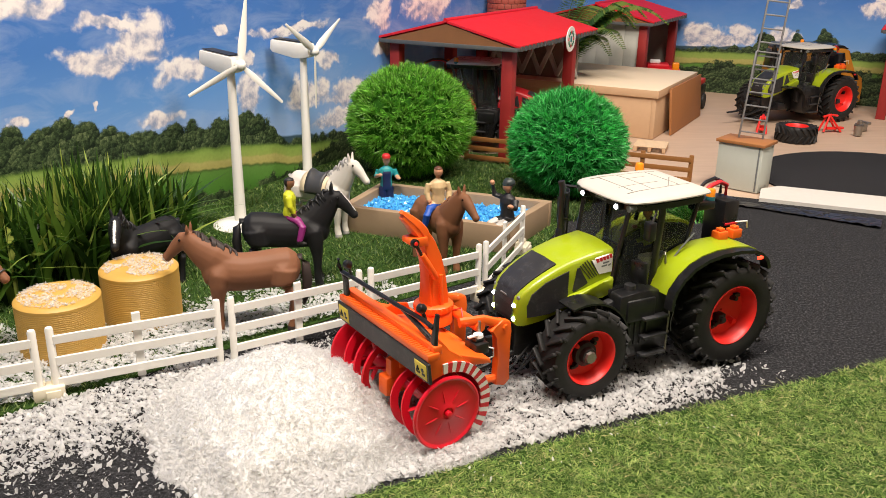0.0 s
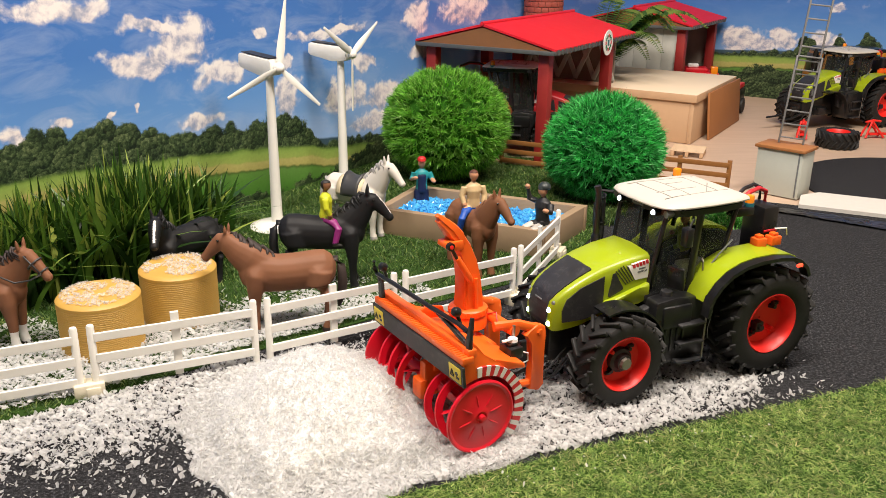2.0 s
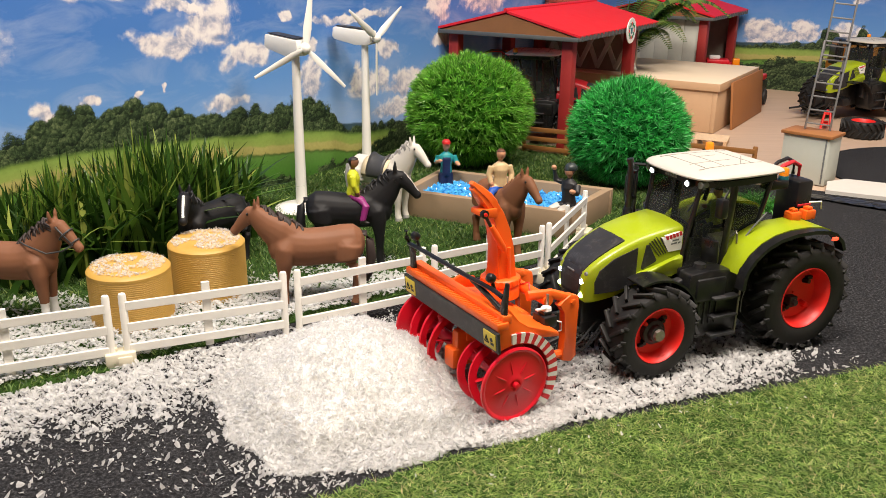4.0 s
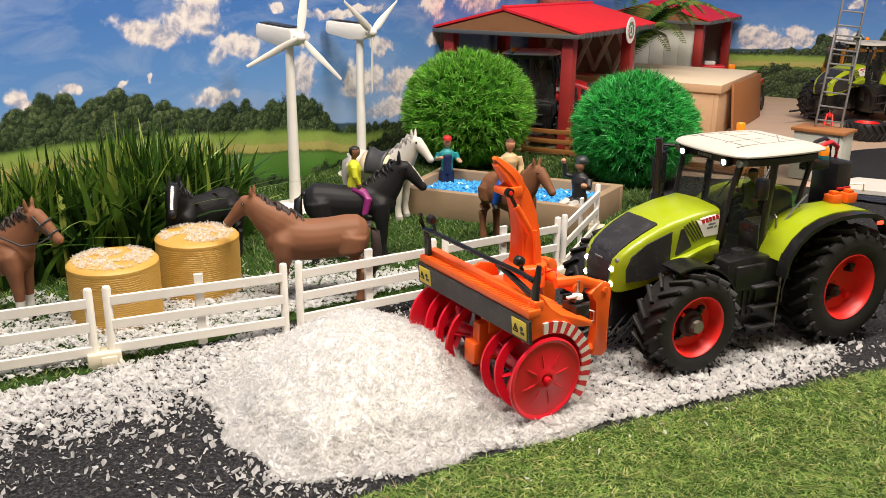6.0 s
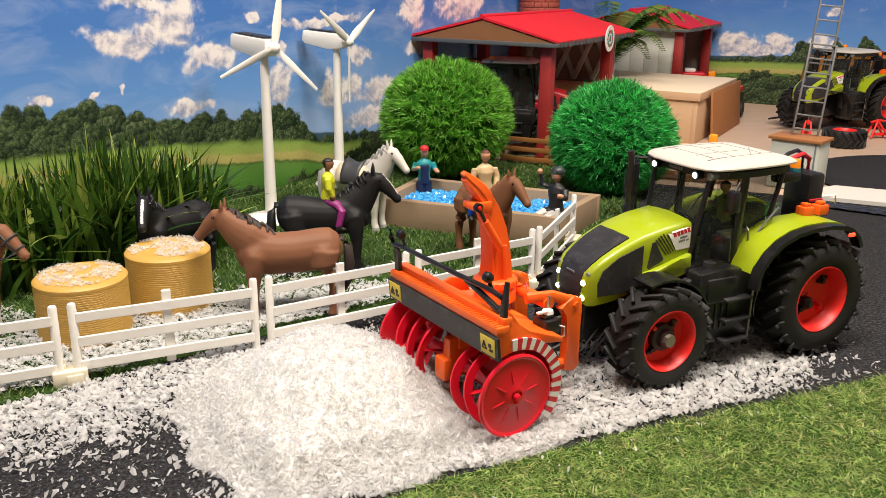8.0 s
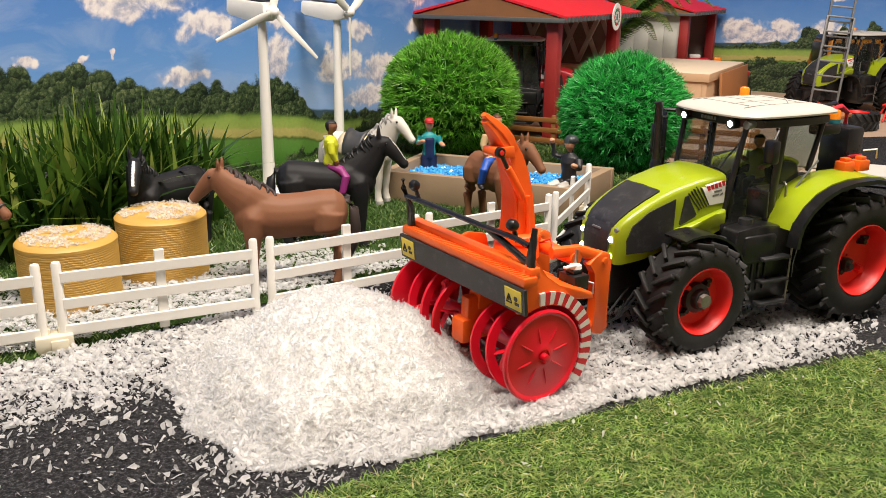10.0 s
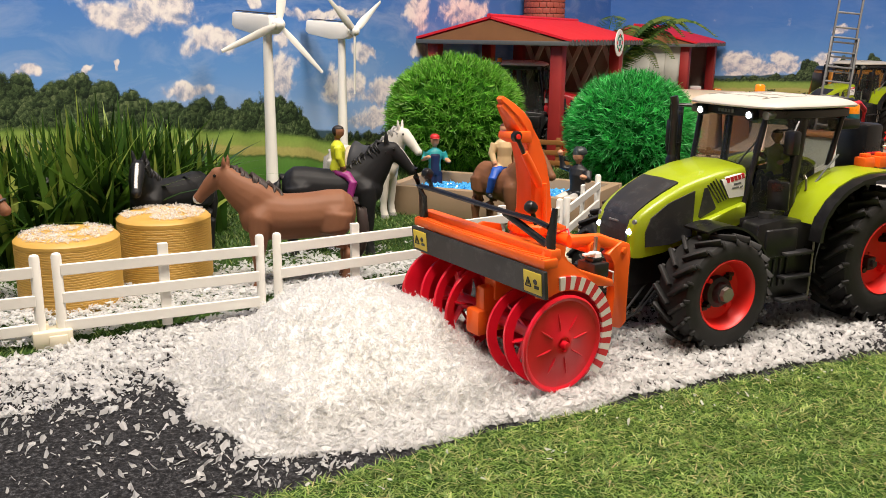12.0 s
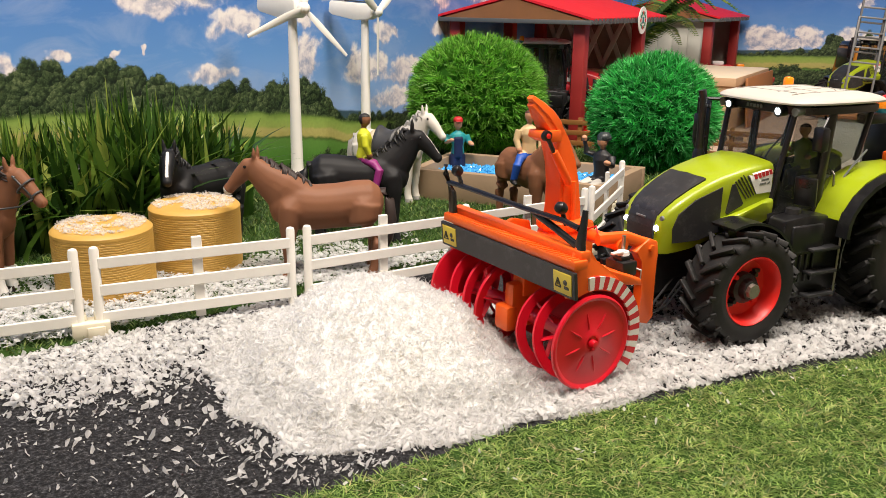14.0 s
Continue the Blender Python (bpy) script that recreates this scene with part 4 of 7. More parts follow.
def road_cover(x, y):
    """How thickly the road is strewn."""
    mott = np.array([noise.noise((a * 26, b * 26, 1.7)) + 0.5 * noise.noise((a * 70, b * 70, 5.0)) for a, b in zip(x, y)])
    corner = 0.5 * np.clip((-0.16 - x) / 0.12, 0, 2) * np.clip((0.77 - y) / 0.14, 0, 2)
    near_heap = np.clip(1.10 - corner - np.sqrt(((x + 0.150) / 0.175) ** 2 + ((y - 0.785) / 0.168) ** 2), 0, 1) * 1.6
    along = np.exp(-((y - 0.800 - 0.36 * x) / 0.075) ** 2) * np.clip((0.365 - x) / 0.06, 0, 1) * np.clip((x + 0.1) / 0.08, 0, 1) * 1.25
    west = np.exp(-((y - 0.785 - 0.55 * (x + 0.38)) / 0.068) ** 2) * np.clip((-0.12 - x) / 0.1, 0, 1) * 0.95
    thin = 0.030 * np.clip((-0.05 - x) / 0.1, 0, 1) * np.clip((y - 0.52) / 0.1, 0, 1)
    along = along * (0.72 + 0.5 * np.array([noise.noise((a * 48, b * 48, 4.4)) for a, b in zip(x, y)]))
    skirt = 1.6 * np.exp(-((x - 0.06) / 0.16) ** 2 - ((y - 0.728 - 0.42 * x) / 0.048) ** 2)
    along = np.maximum(along, skirt)
    return np.clip(np.maximum(np.maximum(near_heap, along), west) + 0.55 * mott * (np.maximum(np.maximum(near_heap, along), west) > 0.08) + thin, 0, 1)


ROAD_POLY = [(-0.75, 0.45), (-0.18, 0.585), (-0.05, 0.672), (0.125, 0.758), (0.33, 0.848), (0.42, 0.89), (0.40, 1.08), (0.10, 1.14), (-0.10, 1.06), (-0.268, 0.93), (-0.42, 0.80), (-0.75, 0.55)]
strewn(ROAD_POLY, 330000, road_cover, 0.0035, "road_flakes", "white plastic snow flakes strewn over the road", (0.0011, 0.0056), 0.75)
strewn([(-0.25, 0.50), (-0.13, 0.53), (0.10, 0.68), (0.36, 0.80), (0.35, 0.86), (0.12, 0.765), (-0.05, 0.685), (-0.20, 0.60)], 1500, lambda x, y: 0.25 + 0 * x, 0.008, "turf_flakes", "a few snow flakes lying in the front turf", (0.0012, 0.003))


def paddock_cover(x, y):
    mott = np.array([noise.noise((a * 22, b * 22, 8.3)) + 0.5 * noise.noise((a * 60, b * 60, 2.0)) for a, b in zip(x, y)])
    d = (y - 0.822 - 0.52 * (x + 0.419)) / 0.065
    return np.clip(np.exp(-(d - 1.0) ** 2 * 0.55) * np.clip((-0.02 - x) / 0.2, 0, 1) * 1.25 + 0.5 * mott + 0.05, 0, 1)


strewn([(-0.75, 0.62), (-0.42, 0.815), (-0.268, 0.945), (-0.05, 1.11), (-0.10, 1.25), (-0.28, 1.15), (-0.50, 1.05), (-0.75, 0.90)], 120000, paddock_cover, 0.0078, "paddock_flakes", "white plastic snow flakes lying on the paddock grass", (0.0014, 0.0052))
for x, y, r, h in BALES:
    a, q = rng.uniform(0, 6.283, 2200), np.sqrt(rng.uniform(0, 1, 2200)) * r * 0.88
    ok = np.array([noise.noise((i * 55, j * 55, x * 9)) > -0.25 for i, j in zip(x + q * np.cos(a), y + q * np.sin(a))])
    flakes("bale_flakes", (x + q * np.cos(a))[ok], (y + q * np.sin(a))[ok], np.full(ok.sum(), h + 0.0042), 0.0008 + 0.0032 * rng.uniform(0, 1, ok.sum()) ** 2, 0.5, "snow flakes lying on a straw bale", corners=6, material=M_THINFLAKE)

# ---- tractor ----


def wheel(parent, x, y, r, w, out, lugs, hub_long):
    """Tyre with slanted lugs, dished rim and hub; out is +1 on the left side, -1 on the right."""
    place = pose(x, y, r, -90 * out, 0, 0) if out > 0 else pose(x, y, r, 90, 0, 0)
    wh = new("wheel")
    wh.empty_display_size = 0.01
    wh.parent, wh.matrix_local = parent, place
    h = w / 2
    q = 1.10 if hub_long > 0.6 else 1.02
    bm = bm_new()
    lathe(bm, [(0.50 * q * r, -h * 0.8), (0.55 * q * r, -h * 0.95), (0.84 * r, -h), (0.885 * r, -h * 0.9), (0.905 * r, -h * 0.6), (0.91 * r, 0), (0.905 * r, h * 0.6), (0.885 * r, h * 0.9), (0.84 * r, h), (0.78 * r, h * 1.0), (0.74 * r, h * 1.03), (0.57 * q * r, h * 0.97), (0.53 * q * r, h * 0.90), (0.50 * q * r, h * 0.75)], 48, caps=False)
    for k in range(lugs):
        for sg in (-1, 1):
            a = 360.0 / lugs * (k + (0.5 if sg > 0 else 0))
            m = pose(0, 0, 0, 0, 0, a) @ Matrix.Translation((0.945 * r, 0, sg * h * 0.50)) @ pose(0, 0, 0, sg * 38, 0, 0)
            bx(bm, (0, 0, 0), (0.105 * r, 0.066 * r, h * 1.14), 0.0010, m)
            m2 = pose(0, 0, 0, 0, 0, a + sg * 9) @ Matrix.Translation((0.885 * r, 0, sg * h * 0.93)) @ pose(0, 0, 0, 0, sg * 22, 0)
            bx(bm, (0, 0, 0), (0.105 * r, 0.060 * r, h * 0.20), 0.0009, m2)
    part("tyre", bm, M_RUBBER, wh, "black ribbed rubber tyre")
    bm = bm_new()
    lathe(bm, [(0.52 * q * r, h * 0.62), (0.545 * q * r, h * 0.92), (0.53 * q * r, h * 0.96), (0.50 * q * r, h * 0.86), (0.48 * q * r, h * 0.45), (0.435 * q * r, h * 0.18), (0.18 * r, h * 0.05), (0.02 * r, h * 0.05), (0.02 * r, -h * 0.4), (0.52 * q * r, -h * 0.6)], 48, caps=False)
    rim = part("rim", bm, M_RIM, wh, "bright red dished rim")
    for k in range(4):
        bm = bm_new()
        a = radians(45 + 90 * k)
        d = Vector((math.cos(a), math.sin(a), 0))
        cyl(bm, d * 0.29 * r + Vector((0, 0, h * 0.05)), d * 0.30 * r + Vector((0, 0, h * 0.42)), 0.055 * r, 0.04 * r, 10)
        bx(bm, tuple(d * 0.37 * r + Vector((0, 0, h * 0.22))), (0.12 * r, 0.07 * r, h * 0.2), 0.0006, Matrix.Identity(4))
        part("stud", bm, M_RIM if k % 2 else M_BLACK, rim)
    bm = bm_new()
    lathe(bm, [(0.02 * r, 0), (0.27 * r, h * 0.06), (0.26 * r, h * 0.40), (0.19 * r, h * 0.48), (0.165 * r, h * hub_long * 0.8), (0.05 * r, h * hub_long * 0.82), (0.02 * r, h * hub_long * 0.82)], 16)
    if hub_long < 0.6:
        bm.free()
        bm = bm_new()
        bx(bm, (0.10 * r, 0.12 * r, h * 0.22), (0.17 * r, 0.19 * r, h * 0.5), 0.0012)
        cyl(bm, (0.10 * r, 0.12 * r, h * 0.4), (0.10 * r, 0.12 * r, h * 0.62), 0.06 * r, 0.05 * r, 10)
    hub = part("hub", bm, M_DGREY, wh)
    if hub_long > 0.6:
        bm = bm_new()
        lathe(bm, [(0.135 * r, h * hub_long * 0.80), (0.12 * r, h * hub_long), (0.03 * r, h * hub_long * 1.02), (0.01 * r, h * hub_long * 1.0)], 8)
        part("hub_nut", bm, M_STEEL, hub, "worn steel hub nut")
    return wh


HOOD = [(0.145, 0.0375, 0.108, 0.1505, 0.1580), (0.175, 0.0365, 0.104, 0.1465, 0.1540), (0.200, 0.0350, 0.091, 0.1405, 0.1480), (0.214, 0.0340, 0.087, 0.1355, 0.1430), (0.230, 0.0330, 0.082, 0.1285, 0.1355), (0.243, 0.0315, 0.080, 0.1215, 0.1280), (0.2535, 0.0295, 0.0785, 0.1145, 0.1200), (0.2590, 0.0272, 0.0785, 0.1085, 0.1135), (0.2612, 0.0250, 0.080, 0.1030, 0.1075)]


def hood_at(x):
    for a, b in zip(HOOD, HOOD[1:]):
        if a[0] <= x <= b[0]:
            f = (x - a[0]) / (b[0] - a[0])
            return [p + (q - p) * f for p, q in zip(a, b)]
    return list(HOOD[0] if x < HOOD[0][0] else HOOD[-1])


def hood_ring(s, wf=1.0, dz=0.0, dx=0.0):
    x, w, zb, zs, zt = s
    w, zt, zs = w * wf, zt + dz, zs + dz
    half = [(w * 0.96, zb), (w, zb + (zs - zb) * 0.3), (w, zb + (zs - zb) * 0.75), (w * 0.985, zs), (w * 0.95, zs + (zt - zs) * 0.42), (w * 0.84, zs + (zt - zs) * 0.68), (w * 0.45, zt - 0.0010), (0, zt)]
    return [(x + dx, y, z) for y, z in half] + [(x + dx, -y, z) for y, z in half[-2::-1]]


def panel_ring(s, wf):
    """The dark middle panel of the bonnet: a shallow shell lying on its top."""
    x, w, zb, zs, zt = s
    edge = zs + (zt - zs) * 0.86
    half = [(w * wf, edge), (w * wf * 0.85, edge + (zt - edge) * 0.55), (w * 0.40, zt - 0.0006), (0, zt)]
    top = [(x, y, z + 0.0008) for y, z in half] + [(x, -y, z + 0.0008) for y, z in half[-2::-1]]
    return top + [(x, -y, z - 0.004) for y, z in half] + [(x, y, z - 0.004) for y, z in half[-2::-1]]


def side_patch(bm, pts, sg, lift=0.0009, mi=0):
    """A thin plate that follows the bonnet's flank, given in x, z."""
    def yy(x, z):
        _, w, zb, zs, zt = hood_at(x)
        if z <= zs:
            return w + lift
        f = (z - zs) / (zt - zs)
        return w * (0.985 - 0.15 * f - 0.25 * f * f) + lift
    cx, cz = sum(p[0] for p in pts) / len(pts), sum(p[1] for p in pts) / len(pts)
    ring = []
    for (x0, z0), (x1, z1) in zip(pts, pts[1:] + pts[:1]):
        ring += [(x0 + (x1 - x0) * k / 4, z0 + (z1 - z0) * k / 4) for k in range(4)]
    outer = [bm.verts.new((x, sg * yy(x, z), z)) for x, z in ring]
    inner = [bm.verts.new((cx + (x - cx) * 0.5, sg * yy(cx + (x - cx) * 0.5, cz + (z - cz) * 0.5), cz + (z - cz) * 0.5)) for x, z in ring]
    back = [bm.verts.new((x, sg * (yy(x, z) - lift * 2.2), z)) for x, z in ring]
    n = len(ring)
    fs = [bm.faces.new(inner)]
    for i in range(n):
        j = (i + 1) % n
        fs.append(bm.faces.new((outer[i], outer[j], inner[j], inner[i])))
        fs.append(bm.faces.new((back[i], back[j], outer[j], outer[i])))
    for f in fs:
        f.material_index = mi


def strip(bm, curve, y0, y1, th, mi=0):
    """A bent sheet along curve (x, z), from y0 to y1."""
    rings = []
    for i, (x, z) in enumerate(curve):
        a, b = curve[max(0, i - 1)], curve[min(len(curve) - 1, i + 1)]
        dx, dz = b[0] - a[0], b[1] - a[1]
        ln = math.hypot(dx, dz)
        nx_, nz_ = -dz / ln * th, dx / ln * th
        rings.append([(x, y0, z), (x, y1, z), (x + nx_, y1, z + nz_), (x + nx_, y0, z + nz_)])
    ring_loft(bm, rings, mi=mi)


M_SEAM = mat("grey_roof_seam", (0.27, 0.25, 0.22), 0.6, var=0.3)


def roof_z(x, y):
    """Height of the crowned cab roof."""
    f = max(abs(x - 0.083) / 0.064, abs(y) / 0.056)
    pts = [(0, 1.0), (0.3, 1.0), (0.6, 0.9), (0.8, 0.72), (0.93, 0.42), (1.2, 0.1)]
    for (f0, v0), (f1, v1) in zip(pts, pts[1:]):
        if f <= f1:
            return 0.2092 + 0.0080 * (v0 + (v1 - v0) * (f - f0) / (f1 - f0))
    return 0.2092


def tractor(m, label, paint=None, roof_paint=None, lit=True, three_wheels=False):
    T = holder("tractor", m, label, "tractor", "toy tractors")
    paint, roof_paint = paint or M_LIME, roof_paint or M_ROOF
    lamp, lamp_g, tail = (M_HEAD, M_HEADG, M_REDLED) if lit else (M_GREY, M_GREY, M_STRED)

    def P(name, build, material, lab="", parent=None, angle=40):
        bm = bm_new()
        build(bm)
        return part(name, bm, material, parent or T, lab, angle=angle)

    for sg in (1, -1):
        wheel(T, 0.0, sg * 0.064, 0.066, 0.046, sg, 21, 0.5)
        if sg < 0 or not three_wheels:
            wheel(T, 0.200, sg * 0.0655, 0.0530, 0.039, sg, 19, 0.95)
    P("bonnet", lambda b: ring_loft(b, [hood_ring(s) for s in HOOD]), paint, "lime green plastic bonnet", angle=50)
    P("bonnet_panel", lambda b: ring_loft(b, [panel_ring(s, 0.72) for s in [hood_at(0.2125), hood_at(0.222)] + HOOD[4:8]]), M_DGREY, "matt black middle panel of the bonnet", angle=50)
    P("grille", lambda b: prism(b, [(0.2540, 0.1190), (0.2590, 0.1140), (0.2622, 0.1075), (0.2632, 0.1010), (0.2632, 0.0860), (0.2612, 0.0795), (0.2550, 0.0800)], -0.0186, 0.0186, 0.0012), M_DGREY, "black plastic radiator grille", angle=50)
    P("name_plate", lambda b: bx(b, (0.2624, 0, 0.1085), (0.0012, 0.013, 0.0020), 0.0003), M_GREY)
    for sg in (1, -1):
        P("side_grille", lambda b: side_patch(b, [(0.2020, 0.1365), (0.2020, 0.0955), (0.2240, 0.0895), (0.2500, 0.0885), (0.2510, 0.1015), (0.2460, 0.1145), (0.2300, 0.1265)], sg), M_DGREY, "dusty black mesh grille")
        P("side_vent", lambda b: side_patch(b, [(0.1915, 0.1380), (0.1885, 0.1385), (0.1775, 0.1200), (0.1790, 0.1180), (0.1945, 0.1110), (0.1960, 0.1125)], sg), M_DGREY)
        for k in range(5):
            x = 0.1625 + k * 0.0028
            P("louvre", lambda b: side_patch(b, [(x, 0.1275 - k * 0.0009), (x + 0.0010, 0.1273 - k * 0.0009), (x + 0.0148, 0.1478 - k * 0.0018), (x + 0.0138, 0.1480 - k * 0.0018)], sg, 0.0006), M_DGREY)
        st = P("sticker", lambda b: side_patch(b, [(0.1630, 0.1275), (0.1462, 0.1285), (0.1465, 0.1545), (0.1600, 0.1530), (0.1760, 0.1495)], sg, 0.0007), M_STWHITE, "white sticker with a red mark and fine print")
        for k in range(5):
            x = 0.1688 - k * 0.0042
            P("mark", lambda b: side_patch(b, [(x - 0.0022, 0.1415 + k * 0.0008), (x - 0.0054, 0.1419 + k * 0.0008), (x - 0.0040, 0.1463 + k * 0.0008), (x - 0.0006, 0.1459 + k * 0.0008)], sg, 0.0009), M_STRED, parent=st)
        for x0, x1, z in ((0.1590, 0.1505, 0.1390), (0.1605, 0.1530, 0.1353), (0.1515, 0.1485, 0.1358)):
            P("print_bar", lambda b: side_patch(b, [(x0, z), (x1, z + 0.001), (x1, z + 0.0028), (x0, z + 0.0018)], sg, 0.0009), M_GREY, parent=st)
        # lamps of the bonnet
        P("headlamp", lambda b: sweep(b, [(0.252, sg * 0.0212, 0.1015), (0.2622, sg * 0.0214, 0.1015), (0.2638, sg * 0.0213, 0.1015)], [0.0028, 0.0028, 0.0015], 12), lamp, "lit white headlamp")
        P("headlamp", lambda b: sweep(b, [(0.252, sg * 0.0212, 0.0858), (0.2622, sg * 0.0214, 0.0858), (0.2638, sg * 0.0213, 0.0858)], [0.0030, 0.0030, 0.0016], 12), lamp_g, "lit greenish headlamp")
        P("lamp_socket", lambda b: sweep(b, [(0.2470, sg * 0.0235, 0.1095), (0.2585, sg * 0.0245, 0.1105), (0.2596, sg * 0.0246, 0.1106)], [0.0026, 0.0026, 0.0020], 12), M_GREY)
        # lime flank under the vents
        P("flank_cover", lambda b: prism(b, [(0.145, 0.104), (0.145, 0.1235), (0.160, 0.1195), (0.176, 0.1145), (0.200, 0.1085), (0.206, 0.104), (0.195, 0.099), (0.16, 0.101)], sg * 0.030, sg * 0.0430, 0.003), paint)
        # mudguards
        P("front_mudguard", lambda b: strip(b, arc(0.200, 0.0525, 0.0575, 182, 70, 14), sg * 0.045, sg * 0.0740, 0.0022), M_BLACK, "glossy black front mudguard")
        curve = [(0.094, 0.104), (0.091, 0.113), (0.082, 0.1245), (0.068, 0.1350), (0.050, 0.1420), (0.030, 0.1452), (0.003, 0.1455), (-0.018, 0.1428), (-0.028, 0.1390), (-0.031, 0.1360)]
        P("rear_mudguard", lambda b: strip(b, curve[::-1], sg * 0.037, sg * 0.0765, 0.0035), paint, "lime green rear mudguard")
        P("mudguard_flank", lambda b: prism(b, [(x, z - 0.002) for x, z in curve] + [(-0.036, 0.110), (0.0, 0.10), (0.090, 0.10)], sg * 0.036, sg * 0.039), M_BLACK)
        P("mudguard_rim", lambda b: strip(b, [(-0.043, 0.1180), (-0.038, 0.1285)] + [(x, z - 0.0020) for x, z in curve[::-1]] + [(0.0950, 0.0900)], sg * 0.0755, sg * 0.0880, 0.0042), M_BLACK, "black rubber mudguard extension")
        P("tail_lamp", lambda b: bx(b, (-0.0260, sg * 0.0885, 0.1350), (0.008, 0.003, 0.004), 0.001), tail, "lit red tail lamp")
        # tank and steps
        P("tank", lambda b: prism(b, [(0.078, 0.034), (0.080, 0.105), (0.120, 0.110), (0.150, 0.107), (0.152, 0.085), (0.142, 0.040), (0.132, 0.030)], sg * 0.020, sg * 0.064, 0.003), M_BLACK, "black fuel tank and steps")
        P("tool_box", lambda b: bx(b, (0.122, sg * 0.061, 0.088), (0.040, 0.012, 0.026), 0.003), M_BLACK)
        for k in range(4):
            P("tank_rib", lambda b: bx(b, (0.112 + k * 0.008, sg * 0.0645, 0.060), (0.0025, 0.0025, 0.026), 0.0006), M_BLACK)
        P("tank_bracket", lambda b: prism(b, [(0.142, 0.058), (0.158, 0.066), (0.160, 0.096), (0.146, 0.100)], sg * 0.040, sg * 0.052, 0.002), M_DGREY)
        P("wire", lambda b: sweep(b, [(0.086, sg * 0.066, 0.108), (0.080, sg * 0.073, 0.090), (0.083, sg * 0.072, 0.070), (0.080, sg * 0.070, 0.056)], [0.0005] * 4, 6), M_GREY)
        P("tank_lid", lambda b: lathe(b, [(0.001, 0.007), (0.0065, 0.006), (0.007, 0.0), (0.001, 0.0)], 14, pose(0.128, sg * 0.050, 0.108)), M_DGREY)
        for k in range(3):
            P("step", lambda b: bx(b, (0.105, sg * 0.068, 0.034 + 0.022 * k), (0.034, 0.012, 0.003), 0.0006), M_DGREY)
        P("step_rail", lambda b: sweep(b, [(0.087, sg * 0.071, 0.030), (0.086, sg * 0.071, 0.085), (0.090, sg * 0.069, 0.108), (0.084, sg * 0.062, 0.112)], [0.0011] * 4, 6), M_STEEL)
        # pillars, panes and doors
        for nm, a, b_ in (("front_pillar", (0.147, 0.037, 0.108), (0.131, 0.041, 0.200)), ("middle_pillar", (0.094, 0.045, 0.106), (0.088, 0.046, 0.201)), ("rear_pillar", (0.049, 0.045, 0.152), (0.036, 0.045, 0.200))):
            P(nm, lambda b: sweep(b, [(a[0], sg * a[1], a[2]), (b_[0], sg * b_[1], b_[2])], [(0.0026, 0.0052), (0.0026, 0.0052)] if nm == "middle_pillar" else [0.0027, 0.0027], 8), M_BLACK)
        door = P("door_pane", lambda b: prism(b, [(0.144, 0.110), (0.129, 0.199), (0.090, 0.199), (0.096, 0.110)], sg * 0.0430, sg * 0.0438), M_CLEAR, "clear plastic cab door pane")
        P("rear_side_pane", lambda b: prism(b, [(0.092, 0.110), (0.086, 0.199), (0.038, 0.199), (0.050, 0.156), (0.074, 0.148)], sg * 0.0447, sg * 0.0455), M_CLEAR, "clear plastic side pane")
        P("door_handle", lambda b: sweep(b, [(0.079, sg * 0.047, 0.128), (0.080, sg * 0.050, 0.132), (0.081, sg * 0.050, 0.142), (0.081, sg * 0.047, 0.145)], [0.0011] * 4, 6), M_STEEL, parent=door)
        P("rear_bar", lambda b: sweep(b, [(0.040, sg * 0.047, 0.160), (0.043, sg * 0.051, 0.163), (0.060, sg * 0.051, 0.148), (0.078, sg * 0.049, 0.126)], [0.001] * 4, 6), M_GREY)
        P("roof_lamp", lambda b: sweep(b, [(0.128, sg * 0.031, 0.2020), (0.1425, sg * 0.031, 0.2010), (0.1438, sg * 0.031, 0.2009)], [0.0031, 0.0031, 0.0018], 14), lamp, "lit round roof lamp")
        P("lamp_ring", lambda b: lathe(b, [(0.0038, 0), (0.0050, 0), (0.0050, 0.010), (0.0038, 0.010)], 16, pose(0.1322, sg * 0.031, 0.2016, 0, 94, 0)), M_BLACK)
        P("spare_lamp", lambda b: sweep(b, [(0.125, sg * 0.0455, 0.2025), (0.1365, sg * 0.0455, 0.2015)], [0.004, 0.004], 12), M_GREY)
    P("mirror", lambda b: bx(b, (0.116, 0.060, 0.178), (0.010, 0.012, 0.022), 0.0025), M_BLACK, "black cab mirror")
    P("mirror_arm", lambda b: sweep(b, [(0.100, 0.048, 0.196), (0.108, 0.058, 0.196), (0.115, 0.060, 0.186)], [0.0014] * 3, 6), M_BLACK)
    P("mirror", lambda b: bx(b, (0.150, -0.060, 0.176), (0.008, 0.010, 0.026), 0.002), M_BLACK, "black cab mirror")
    P("mirror_arm", lambda b: sweep(b, [(0.140, -0.045, 0.204), (0.152, -0.060, 0.204), (0.152, -0.062, 0.16), (0.150, -0.052, 0.14)], [0.0022] * 4, 6), M_BLACK)
    P("mirror", lambda b: bx(b, (0, 0, 0), (0.004, 0.020, 0.027), 0.0016, pose(0.122, 0.056, 0.130, 0, 8, 25)), M_BLACK, "black lower door mirror")
    P("mirror_arm", lambda b: sweep(b, [(0.118, 0.044, 0.140), (0.120, 0.050, 0.143), (0.122, 0.056, 0.142)], [0.0016] * 3, 6), M_BLACK)
    P("windscreen", lambda b: prism(b, [(0.1465, 0.114), (0.1473, 0.114), (0.1323, 0.199), (0.1315, 0.199)], -0.037, 0.037), M_CLEAR, "clear plastic windscreen")
